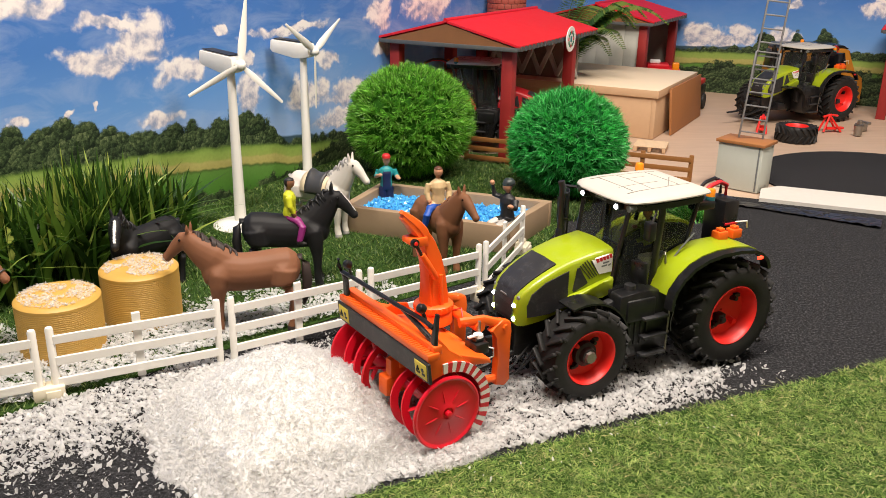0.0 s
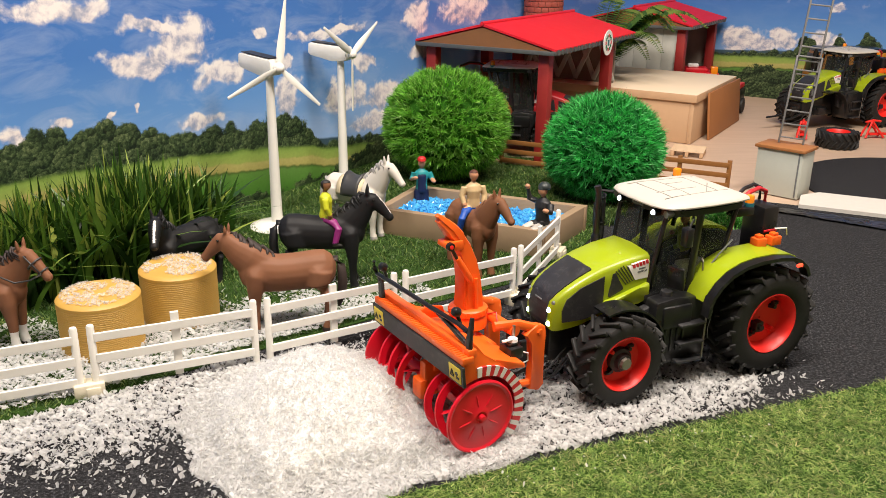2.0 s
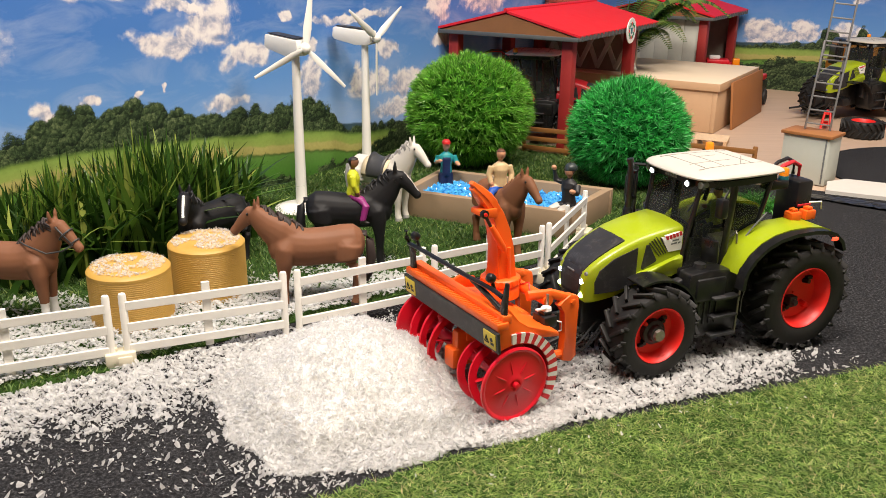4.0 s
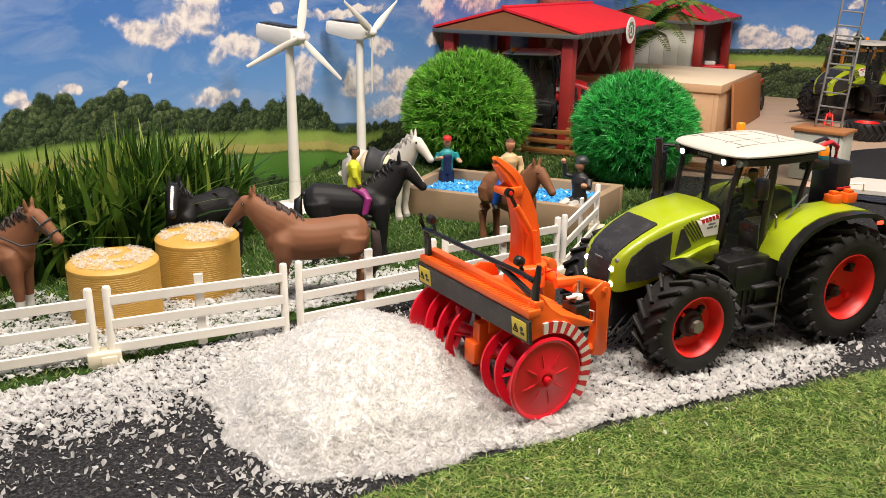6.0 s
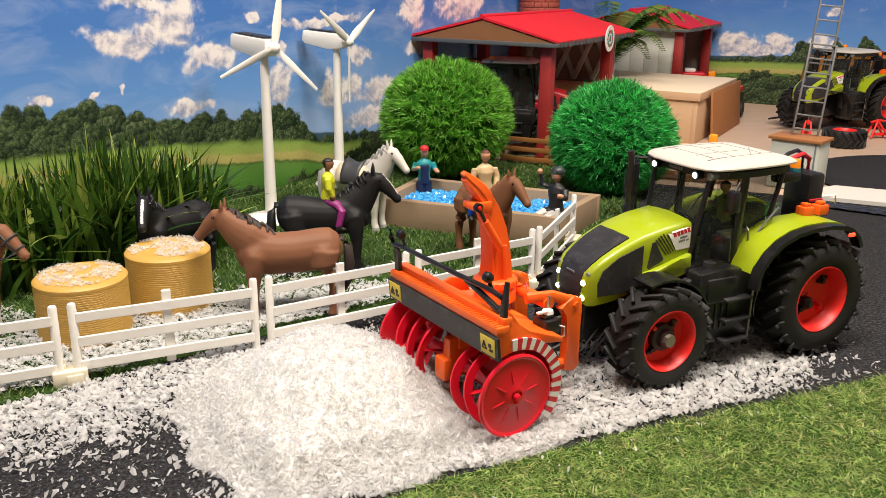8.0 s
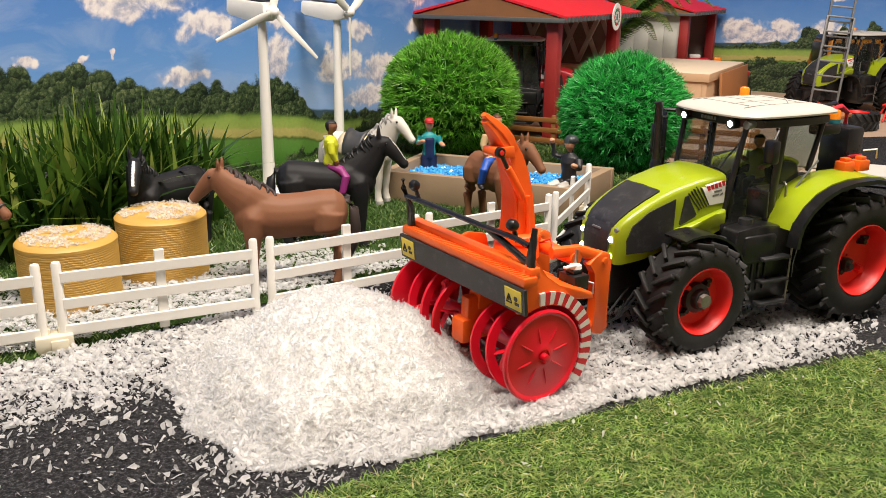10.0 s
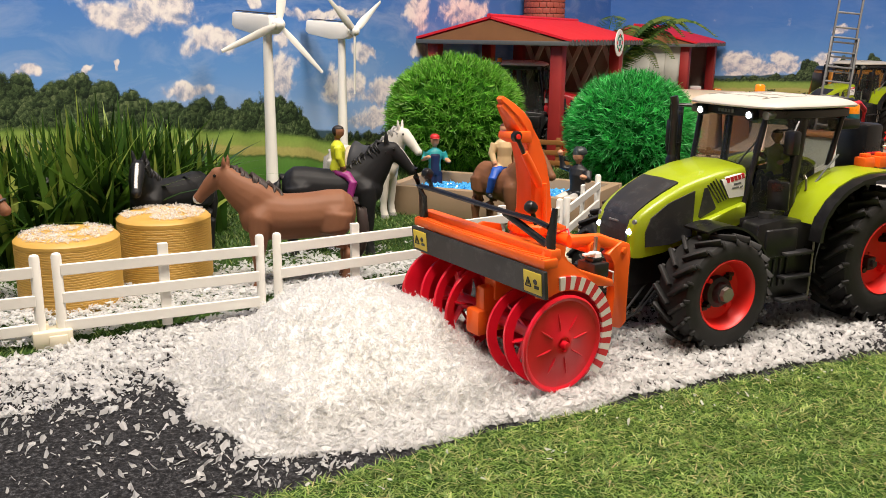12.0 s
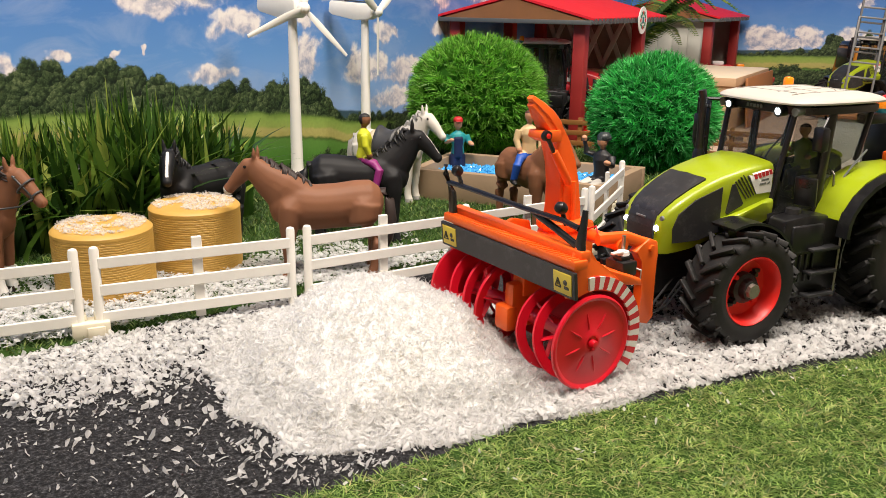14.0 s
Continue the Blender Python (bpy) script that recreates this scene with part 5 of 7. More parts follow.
    P("wiper", lambda b: sweep(b, [(0.1345, 0.0, 0.200), (0.1405, 0.004, 0.165)], [0.0008, 0.0008], 6), M_BLACK)
    P("rear_pane", lambda b: prism(b, [(0.044, 0.120), (0.0448, 0.120), (0.0365, 0.198), (0.0357, 0.198)], -0.042, 0.042), M_CLEAR)
    P("cab_floor", lambda b: bx(b, (0.092, 0, 0.105), (0.122, 0.088, 0.010), 0.002), M_BLACK)
    P("seat", lambda b: (bx(b, (0.072, 0, 0.122), (0.030, 0.032, 0.024), 0.004), bx(b, (0.056, 0, 0.147), (0.010, 0.030, 0.040), 0.004)), M_DGREY, "grey cab seat")
    P("side_console", lambda b: bx(b, (0.080, 0.028, 0.122), (0.036, 0.014, 0.030), 0.003), M_PALEWALL)
    P("steering_column", lambda b: (sweep(b, [(0.138, 0, 0.108), (0.128, 0, 0.135), (0.122, 0, 0.147)], [0.007, 0.005, 0.002], 10), lathe(b, [(0.009, 0), (0.0108, 0.001), (0.009, 0.002), (0.0085, 0.001), (0.009, 0)], 20, pose(0.121, 0, 0.148, 0, -35, 0), caps=False)), M_BLACK)
    P("dash", lambda b: prism(b, [(0.128, 0.110), (0.146, 0.110), (0.144, 0.140), (0.135, 0.143), (0.126, 0.134)], -0.032, 0.032, 0.002), M_DGREY)

    def roof_form(b, z0, z1, grow, crown):
        plan = [(0.026, 0.046), (0.030, 0.051), (0.050, 0.055), (0.085, 0.057), (0.118, 0.0565), (0.138, 0.053), (0.146, 0.045), (0.1505, 0.030), (0.152, 0.012)]
        plan = plan + [(x, -y) for x, y in plan[::-1]]
        plan = [(0.083 + (x - 0.088) * (grow if grow == 1 else 0.86), y * grow) for x, y in plan]
        def ringz(f, z):
            return [(0.083 + (x - 0.083) * f, y * f, z) for x, y in plan]
        ring_loft(b, [ringz(0.97, z0), ringz(0.998, z0 + 0.0006), ringz(1.0, z1), ringz(0.985, z1 + crown * 0.16), ringz(0.93, z1 + crown * 0.42), ringz(0.8, z1 + crown * 0.72), ringz(0.6, z1 + crown * 0.9), ringz(0.3, z1 + crown)])
    P("roof_base", lambda b: roof_form(b, 0.1985, 0.2055, 0.965, 0.001), M_BLACK)
    roof = P("roof", lambda b: roof_form(b, 0.2072, 0.2092, 1.0, 0.0080), roof_paint, "worn white plastic cab roof", angle=35)
    for a, b_ in (((0.045, 0.03), (0.135, 0.034)), ((0.045, -0.03), (0.135, -0.034)), ((0.048, 0.0), (0.075, 0.03)), ((0.10, -0.034), (0.10, 0.034)), ((0.06, -0.03), (0.06, 0.03)), ((0.075, -0.012), (0.10, -0.012)), ((0.075, 0.012), (0.13, 0.012)), ((0.125, -0.03), (0.125, 0.03))):
        P("seam", lambda b: sweep(b, [(a[0] + (b_[0] - a[0]) * q / 6 - 0.005, a[1] + (b_[1] - a[1]) * q / 6, roof_z(a[0] + (b_[0] - a[0]) * q / 6 - 0.005, a[1] + (b_[1] - a[1]) * q / 6)) for q in range(7)], [(0.0005, 0.0004)] * 7, 6), M_SEAM, parent=roof)
    for k in range(5):
        P("print_bar", lambda b: bx(b, (0.1395, -0.0085 + 0.0042 * k, 0.2028), (0.0010, 0.0026, 0.0030), 0.0002), M_GREY)
    for x, y, z in ((0.010, 0.036, 0.199), (0.046, -0.050, 0.2135)):
        bc = P("beacon", lambda b: lathe(b, [(0.0005, 0.0095), (0.0040, 0.0088), (0.0050, 0.0075), (0.0052, 0), (0.001, 0)], 14, pose(x, y, z)), M_AMBER, "amber warning beacon")
        P("beacon_base", lambda b: lathe(b, [(0.001, 0), (0.0056, 0), (0.0056, -0.005), (0.001, -0.005)], 14, pose(x, y, z)), M_TEAL, parent=bc)
    P("beacon_arm", lambda b: bx(b, (0.022, 0.036, 0.190), (0.030, 0.014, 0.010), 0.002), M_BLACK)
    P("exhaust", lambda b: (sweep(b, [(0.160, -0.046, 0.105), (0.160, -0.046, 0.152), (0.160, -0.046, 0.156)], [0.0058, 0.0058, 0.0040], 14), sweep(b, [(0.160, -0.046, 0.156), (0.160, -0.046, 0.172), (0.160, -0.046, 0.205), (0.162, -0.047, 0.213)], [0.0040, 0.0036, 0.0036, 0.0040], 14)), M_BLACK, "black exhaust stack")
    P("exhaust_guard", lambda b: (bx(b, (0.150, -0.049, 0.175), (0.0025, 0.006, 0.056), 0.0008), bx(b, (0.155, -0.048, 0.166), (0.010, 0.004, 0.0035), 0.0006), bx(b, (0.155, -0.048, 0.197), (0.010, 0.004, 0.0035), 0.0006)), M_BLACK)
    P("chassis", lambda b: (bx(b, (0.110, 0, 0.070), (0.300, 0.042, 0.062), 0.003), bx(b, (0.0, 0, 0.066), (0.050, 0.090, 0.040), 0.004), bx(b, (0.200, 0, 0.0525), (0.030, 0.085, 0.022), 0.004), bx(b, (0.238, 0, 0.068), (0.044, 0.044, 0.034), 0.003)), M_BLACK, "black plastic chassis and axles")
    P("front_hitch", lambda b: (bx(b, (0.275, 0.014, 0.054), (0.034, 0.006, 0.026), 0.001), bx(b, (0.275, -0.014, 0.054), (0.034, 0.006, 0.026), 0.001), bx(b, (0.264, 0, 0.066), (0.014, 0.036, 0.016), 0.002)), M_BLACK)
    for sg in (1, -1):
        P("hitch_arm", lambda b: sweep(b, [(0.262, sg * 0.022, 0.046), (0.300, sg * 0.024, 0.036), (0.338, sg * 0.026, 0.034)], [0.0032, 0.0030, 0.0028], 8), M_BLACK)
    for k, (dy, mt) in enumerate(((0.004, M_BLACK), (-0.006, M_DGREY), (0.010, M_BLACK))):
        P("cable", lambda b: sweep(b, [(0.236, 0.026 + dy, 0.052), (0.262, 0.032 + dy, 0.030 + 0.002 * k), (0.300, 0.034 + dy, 0.022 + 0.003 * k), (0.336, 0.030 + dy, 0.030)], [0.0011] * 4, 6), mt)
    # fittings at the rear
    P("rear_box", lambda b: bx(b, (-0.034, 0.012, 0.149), (0.024, 0.036, 0.076), 0.004), M_BLACK, "black battery box behind the cab")
    P("box_trim", lambda b: bx(b, (-0.034, 0.0306, 0.158), (0.020, 0.0014, 0.0028), 0.0002), M_STRED)
    for x in (-0.004, -0.026):
        P("servo", lambda b: (bx(b, (x, 0.044, 0.1520), (0.015, 0.013, 0.011), 0.0015), bx(b, (x, 0.044, 0.1590), (0.008, 0.008, 0.004), 0.001)), M_ORANGE, "small orange servo")
    P("cable", lambda b: sweep(b, [(-0.020, 0.050, 0.168), (-0.030, 0.058, 0.170), (-0.036, 0.054, 0.160)], [0.0009] * 3, 6), M_STWHITE)
    hose = [(0.020, 0.028, 0.196), (-0.002, 0.022, 0.206), (-0.024, 0.014, 0.207), (-0.044, 0.006, 0.199), (-0.046, 0.004, 0.184)]
    P("hose", lambda b: sweep(b, hose, [0.0026] * 5, 8), M_CABLE, "red hose behind the cab")
    P("hose", lambda b: sweep(b, [(x + 0.002, y - 0.007, z + 0.003) for x, y, z in hose], [0.0022] * 5, 8), M_BLACK)
    return T


TRACTOR_POSE = pose(0.306, 0.9925, 0.003, 0, 0, -153.2)
tractor(TRACTOR_POSE, "lime green toy tractor with white cab roof and red rims")

# ---- snow blower on the front hitch ----


def blower(m):
    B = holder("snow_blower", m, "orange toy snow blower with crimson augers and tall chute", "snow blower")

    def P(name, build, material, lab="", parent=None, angle=40):
        bm = bm_new()
        build(bm)
        return part(name, bm, material, parent or B, lab, angle=angle)

    R, CZ = 0.038, 0.0435
    for sg in (1, -1):
        mm = pose(0, sg * 0.080 if sg > 0 else -0.085, CZ, -90 * sg, 0, 0)
        disc = P("disc", lambda b: lathe(b, [(0.001, 0.0), (R - 0.003, 0.0), (R, 0.001), (R, 0.0035), (R - 0.0015, 0.0045), (R - 0.003, 0.0040), (R - 0.0042, 0.0028), (0.011, 0.0026), (0.0085, 0.0045), (0.006, 0.0046), (0.0055, 0.003), (0.001, 0.003)], 56, mm), M_DISC, "crimson plastic end disc")
        for k in range(8):
            a = 45 * k + 12
            P("rib", lambda b: sweep(b, [mm @ (pose(0, 0, 0, 0, 0, a) @ Vector((r, 0, 0.0024))) for r in (0.0115, 0.016, 0.022, 0.0255)], [(0.0008, 0.0005), (0.0014, 0.0008), (0.0012, 0.0007), (0.0005, 0.0004)], 8), M_DISC, parent=disc)
        P("disc_boss", lambda b: lathe(b, [(0.001, 0.009), (0.003, 0.0085), (0.0036, 0.003), (0.001, 0.003)], 12, mm), M_DISC, parent=disc)
        for k, y in enumerate((0.063, 0.046, 0.028) if sg < 0 else (0.061, 0.042)):
            mm2 = pose(0, sg * y, CZ, -90 * sg, 0, 0) @ pose(0, 0, 0, 9, 6, 40 * k)
            P("auger_ring", lambda b: lathe(b, [(0.0285, -0.0018), (0.0362, -0.0014), (0.0367, 0.0), (0.0362, 0.0014), (0.0285, 0.0018), (0.0280, 0.0), (0.0285, -0.0018)], 44, mm2, caps=False), M_DISC, "crimson auger ring")
            for q in range(3):
                P("auger_spoke", lambda b: sweep(b, [mm2 @ (pose(0, 0, 0, 0, 0, 120 * q + 30 * k) @ Vector((r, 0, 0))) for r in (0.006, 0.030)], [(0.003, 0.0012), (0.003, 0.0012)], 6), M_DISC)
    P("auger_shaft", lambda b: sweep(b, [(0, -0.080, CZ), (0, 0.080, CZ)], [0.0065, 0.0065], 14), M_DISC)
    P("drum_housing", lambda b: strip(b, arc(-0.004, CZ, 0.0410, 70, 235, 20), -0.078, 0.077, -0.0025), M_DISC, "crimson drum housing behind the augers")
    P("gear_case", lambda b: (bx(b, (0.004, -0.002, 0.050), (0.024, 0.012, 0.040), 0.003), bx(b, (0.016, -0.004, 0.040), (0.012, 0.018, 0.022), 0.003), bx(b, (-0.006, -0.002, 0.075), (0.024, 0.016, 0.034), 0.002)), M_ORANGE, "orange gear case between the augers")
    for sg in (1, -1):
        P("side_plate", lambda b: prism(b, [(0.024, 0.082), (0.024, 0.104), (0.016, 0.113 + 0.008 * sg), (0.009, 0.115 + 0.009 * sg), (0.004, 0.112 + 0.006 * sg), (-0.004, 0.1065), (-0.020, 0.096), (-0.032, 0.085), (-0.030, 0.078)] + arc(-0.002, CZ, 0.0405, 115, 64, 8), sg * 0.0765, sg * 0.0795, 0.0008), M_ORANGE, "orange side plate")
        for k in range(23):
            a0 = 84 + 6 * k
            P("warning_stripe", lambda b: strip(b, arc(-0.0015, CZ + 0.0010, 0.0510, a0, a0 + 6, 2), sg * 0.0795, sg * 0.0815, 0.0102), M_STRED if k % 2 else M_STWHITE)
    tilt = pose(0.0245, 0, 0.0945, 0, 6, 0)
    panel = P("front_panel", lambda b: bx(b, (0, 0, 0), (0.003, 0.180, 0.0215), 0.0006, tilt), M_DGREY, "black front panel with warning stickers", angle=15)
    for y in (0.0765, -0.0765):
        st = P("sticker", lambda b: bx(b, (0.0018, y, 0), (0.0008, 0.0200, 0.0165), 0.0002, tilt), M_YELLOW, "yellow warning sticker", parent=panel)
        P("pictogram", lambda b: [sweep(b, [tilt @ Vector((0.0024, y - 0.0045 + p[0], p[1])) for p in q], [0.0005, 0.0005], 5) for q in (((-0.0032, -0.0035), (0.0032, -0.0035)), ((0.0032, -0.0035), (0, 0.0035)), ((0, 0.0035), (-0.0032, -0.0035)), ((0, 0.001), (0, -0.002)))], M_INK, parent=st)
        P("pictogram", lambda b: (lathe(b, [(0.0002, 0), (0.0022, 0.0001), (0.0022, 0.0005), (0.0002, 0.0006)], 9, tilt @ pose(0.0020, y + 0.0036, 0.0012, 0, 90, 0)), bx(b, (0.0023, y + 0.0048, -0.0028), (0.0004, 0.0050, 0.0024), 0.0, tilt)), M_INK, parent=st)
    P("top_rail", lambda b: (bx(b, (0.019, 0, 0.1095), (0.013, 0.176, 0.007), 0.001), bx(b, (0.013, 0, 0.1145), (0.010, 0.172, 0.009), 0.0015)), M_ORANGE, "orange top rail")
    for k in range(41):
        P("rail_knurl", lambda b: bx(b, (0.0215, -0.084 + k * 0.0042, 0.1125), (0.007, 0.0026, 0.0030), 0.0005), M_ORANGE)
    P("deck", lambda b: prism(b, [(0.012, 0.098), (0.012, 0.106), (-0.020, 0.0965), (-0.056, 0.084), (-0.058, 0.078), (-0.010, 0.086)], -0.076, 0.076, 0.0012), M_ORANGE, "orange deck plate")
    P("fin", lambda b: prism(b, [(0.008, 0.104), (-0.030, 0.099), (-0.026, 0.112), (-0.008, 0.116), (0.006, 0.111)], -0.034, -0.030, 0.001), M_ORANGE)
    # chute
    CX, CY = -0.046, -0.012
    P("chute_collar", lambda b: lathe(b, [(0.010, 0.094), (0.0205, 0.094), (0.0198, 0.1050), (0.0180, 0.1070), (0.0205, 0.1085), (0.0205, 0.1145), (0.0178, 0.1165), (0.010, 0.1165)], 36, pose(CX, CY, 0)), M_ORANGE, "orange toothed chute collar")
    for k in range(22):
        P("collar_tooth", lambda b: bx(b, (0.0208, 0, 0.1115), (0.0012, 0.0022, 0.0050), 0.0004, pose(CX, CY, 0, 0, 0, 360 / 22 * k)), M_ORANGE)
    axis = [(-0.046, 0.112, 0.0135), (-0.0462, 0.128, 0.0118), (-0.0446, 0.148, 0.0102), (-0.0410, 0.166, 0.0092), (-0.0345, 0.183, 0.0082), (-0.0262, 0.197, 0.0070), (-0.0168, 0.208, 0.0054), (-0.0086, 0.2160, 0.0038)]

    def chute(b):
        rings = []
        for i, (x, z, w) in enumerate(axis):
            a, c = axis[max(0, i - 1)], axis[min(len(axis) - 1, i + 1)]
            d = Vector((c[0] - a[0], 0, c[1] - a[1])).normalized()
            q = Vector((-d.z, 0, d.x))
            sx, sy = w, (0.0122, 0.0120, 0.0117, 0.0113, 0.0108, 0.0100, 0.0076, 0.0036)[i]
            ring = []
            for u, v in ((1, 0.7), (0.8, 1), (-0.8, 1), (-1, 0.7), (-1, -0.7), (-0.8, -1), (0.8, -1), (1, -0.7)):
                ring.append(Vector((x, CY, z)) + q * (u * sx) + Vector((0, v * sy, 0)))
            rings.append(ring)
        ring_loft(b, rings)
    ch = P("chute", chute, M_ORANGE, "tall curved orange discharge chute", angle=30)

    def flap(b):
        rings = []
        for x, z, th, w in ((-0.0300, 0.1885, 0.0042, 0.0110), (-0.0262, 0.1965, 0.0046, 0.0112), (-0.0200, 0.2045, 0.0042, 0.0100), (-0.0120, 0.2120, 0.0034, 0.0072), (-0.0045, 0.2185, 0.0020, 0.0030)):
            q = Vector((-0.78, 0, 0.62))
            rings.append([Vector((x, CY, z)) + q * (u * th + 0.003) + Vector((0, v * w, 0)) for u, v in ((1, 0.8), (0.7, 1), (-0.7, 1), (-1, 0.8), (-1, -0.8), (-0.7, -1), (0.7, -1), (1, -0.8))])
        ring_loft(b, rings)
    P("chute_flap", flap, M_ORANGE, parent=ch, angle=30)
    P("pivot", lambda b: lathe(b, [(0.0002, 0.004), (0.0042, 0.0035), (0.0046, 0), (0.0002, 0)], 14, pose(-0.0135, CY + 0.0130, 0.1905, -90, 0, 0)), M_BLACK, "black pivot knob", parent=ch)
    P("pivot_cap", lambda b: lathe(b, [(0.0002, 0.0052), (0.0020, 0.0050), (0.0022, 0.0032), (0.0002, 0.003)], 10, pose(-0.0135, CY + 0.0130, 0.1905, -90, 0, 0)), M_RIM, parent=ch)
    P("pivot_lug", lambda b: prism(b, [(-0.0300, 0.194), (-0.0110, 0.1935), (-0.0100, 0.1880), (-0.0180, 0.1840), (-0.0320, 0.184)], CY - 0.006, CY + 0.0128, 0.0012), M_ORANGE, parent=ch)
    P("ram_rod", lambda b: sweep(b, [(-0.0135, CY + 0.0145, 0.1905), (-0.0240, CY + 0.0150, 0.1720)], [0.0018, 0.0018], 8), M_BLACK, parent=ch)
    P("ram", lambda b: sweep(b, [(-0.0215, CY + 0.0150, 0.1770), (-0.0275, CY + 0.0155, 0.1670), (-0.0365, CY + 0.0155, 0.1525), (-0.0390, CY + 0.0145, 0.1485)], [0.0032, 0.0036, 0.0036, 0.0028], 10), M_ORANGE, parent=ch)
    P("fluting", lambda b: sweep(b, [(-0.0475, CY + 0.0128, 0.116), (-0.0460, CY + 0.0130, 0.150)], [0.0024, 0.0022], 8), M_ORANGE, parent=ch)
    P("chute_hem", lambda b: sweep(b, [(-0.0350, CY + 0.0118, 0.118), (-0.0335, CY + 0.0116, 0.150), (-0.0300, CY + 0.0112, 0.168)], [0.0013] * 3, 6), M_ORANGE, parent=ch)
    # black guard bar with knobs
    P("bar_post", lambda b: (sweep(b, [(0.012, 0.080, 0.108), (0.014, 0.080, 0.122), (0.010, 0.079, 0.148)], [(0.0050, 0.003), (0.0050, 0.003), (0.0022, 0.002)], 8)), M_BLACK, "black bar post")
    P("bar_post", lambda b: (sweep(b, [(0.020, -0.081, 0.114), (0.021, -0.081, 0.132), (0.030, -0.078, 0.150), (0.031, -0.077, 0.158)], [(0.0050, 0.003), (0.0045, 0.003), (0.0030, 0.002), (0.0020, 0.002)], 8)), M_BLACK, "black bar post")
    P("guard_bar", lambda b: sweep(b, [(0.026, -0.080, 0.142), (0.024, -0.055, 0.1415), (0.018, 0.020, 0.138), (0.014, 0.062, 0.1365), (0.013, 0.077, 0.134)], [(0.0026, 0.0022)] * 5, 8), M_BLACK, "black guard bar")
    P("guard_bar", lambda b: sweep(b, [(0.016, 0.028, 0.1365), (0.014, 0.050, 0.129), (0.013, 0.078, 0.120)], [(0.0026, 0.0030)] * 3, 8), M_BLACK)
    for x, y, z in ((0.026, -0.066, 0.1540), (0.010, 0.052, 0.1440)):
        P("knob", lambda b: lathe(b, [(0.0005, 0.006), (0.0042, 0.0035), (0.0050, 0.0), (0.0042, -0.003), (0.0005, -0.004)], 14, pose(x, y, z, 0, 60, 0)), M_BLACK, "round black knob")
        P("knob_stem", lambda b: sweep(b, [(x, y, z), (x - 0.003, y + 0.003, z - 0.013)], [0.0018, 0.0018], 6), M_BLACK)
    # hitch frame
    for sg in (1, -1):
        P("hitch_plate", lambda b: prism(b, [(-0.088, 0.030), (-0.101, 0.026), (-0.108, 0.032), (-0.106, 0.044), (-0.1045, 0.070), (-0.108, 0.088), (-0.106, 0.100), (-0.096, 0.104), (-0.088, 0.099), (-0.080, 0.094), (-0.090, 0.085), (-0.092, 0.060)], sg * 0.0400 - 0.0045, sg * 0.0400 + 0.0045, 0.0015), M_ORANGE, "orange hitch plate")
        P("hitch_arm", lambda b: sweep(b, [(-0.050, sg * 0.030, 0.106), (-0.075, sg * 0.036, 0.106), (-0.098, sg * 0.040, 0.097)], [(0.0045, 0.0055)] * 3, 8), M_ORANGE)
        P("hitch_arm", lambda b: sweep(b, [(-0.046, sg * 0.040, 0.040), (-0.100, sg * 0.040, 0.036)], [(0.0040, 0.0045)] * 2, 8), M_ORANGE)
        P("bolt", lambda b: lathe(b, [(0.0002, 0.002), (0.0030, 0.0018), (0.0034, 0.0), (0.0002, 0)], 6, pose(-0.0985, sg * 0.0445, 0.095, -90 * sg, 0, 0)), M_ORANGE)
    P("cross_tube", lambda b: sweep(b, [(-0.070, -0.040, 0.100), (-0.070, 0.040, 0.100)], [0.006, 0.006], 12), M_ORANGE)
    P("back_frame", lambda b: bx(b, (-0.052, 0, 0.064), (0.008, 0.060, 0.044), 0.002), M_ORANGE)
    P("servo", lambda b: (bx(b, (-0.056, 0.053, 0.0880), (0.016, 0.020, 0.012), 0.001), bx(b, (-0.056, 0.053, 0.0955), (0.010, 0.010, 0.004), 0.001)), M_BLACK, "black servo motor")
    P("servo_arm", lambda b: (lathe(b, [(0.0002, 0.004), (0.0050, 0.003), (0.0056, 0), (0.0002, 0)], 14, pose(-0.058, 0.052, 0.0975)), bx(b, (-0.052, 0.054, 0.1005), (0.016, 0.004, 0.002), 0.0005)), M_STWHITE)
    P("screw", lambda b: sweep(b, [(-0.062, 0.048, 0.099), (-0.062, 0.048, 0.112)], [0.0016, 0.0016], 8), M_STEEL)
    P("wire", lambda b: sweep(b, [(-0.062, 0.058, 0.088), (-0.072, 0.060, 0.084), (-0.074, 0.058, 0.074), (-0.068, 0.054, 0.070)], [0.0008] * 4, 6), M_STWHITE)
    P("wire", lambda b: sweep(b, [(-0.066, -0.004, 0.104), (-0.068, 0.008, 0.110), (-0.064, 0.016, 0.104)], [0.0008] * 3, 6), M_CABLE)
    return B


blower(pose(-0.0365, 0.7965, 0.0025, 0, 0, -146))

# ---- toy horses and figures ----


def fused(build, voxel, rounds):
    """Several limbs grown together into one skin, as a bmesh."""
    bm = bm_new()
    build(bm)
    me = bpy.data.meshes.new("limbs")
    bmesh.ops.recalc_face_normals(bm, faces=bm.faces)
    bm.to_mesh(me)
    bm.free()
    ob = new("limbs", me)
    r = ob.modifiers.new("skin", "REMESH")
    r.mode, r.voxel_size, r.use_smooth_shade = "VOXEL", voxel, True
    s = ob.modifiers.new("ease", "SMOOTH")
    s.factor, s.iterations = 0.5, rounds
    dg = bpy.context.evaluated_depsgraph_get()
    done = bpy.data.meshes.new_from_object(ob.evaluated_get(dg))
    bpy.data.objects.remove(ob)
    out = bm_new()
    out.from_mesh(done)
    bpy.data.meshes.remove(done)
    bpy.data.meshes.remove(me)
    return out


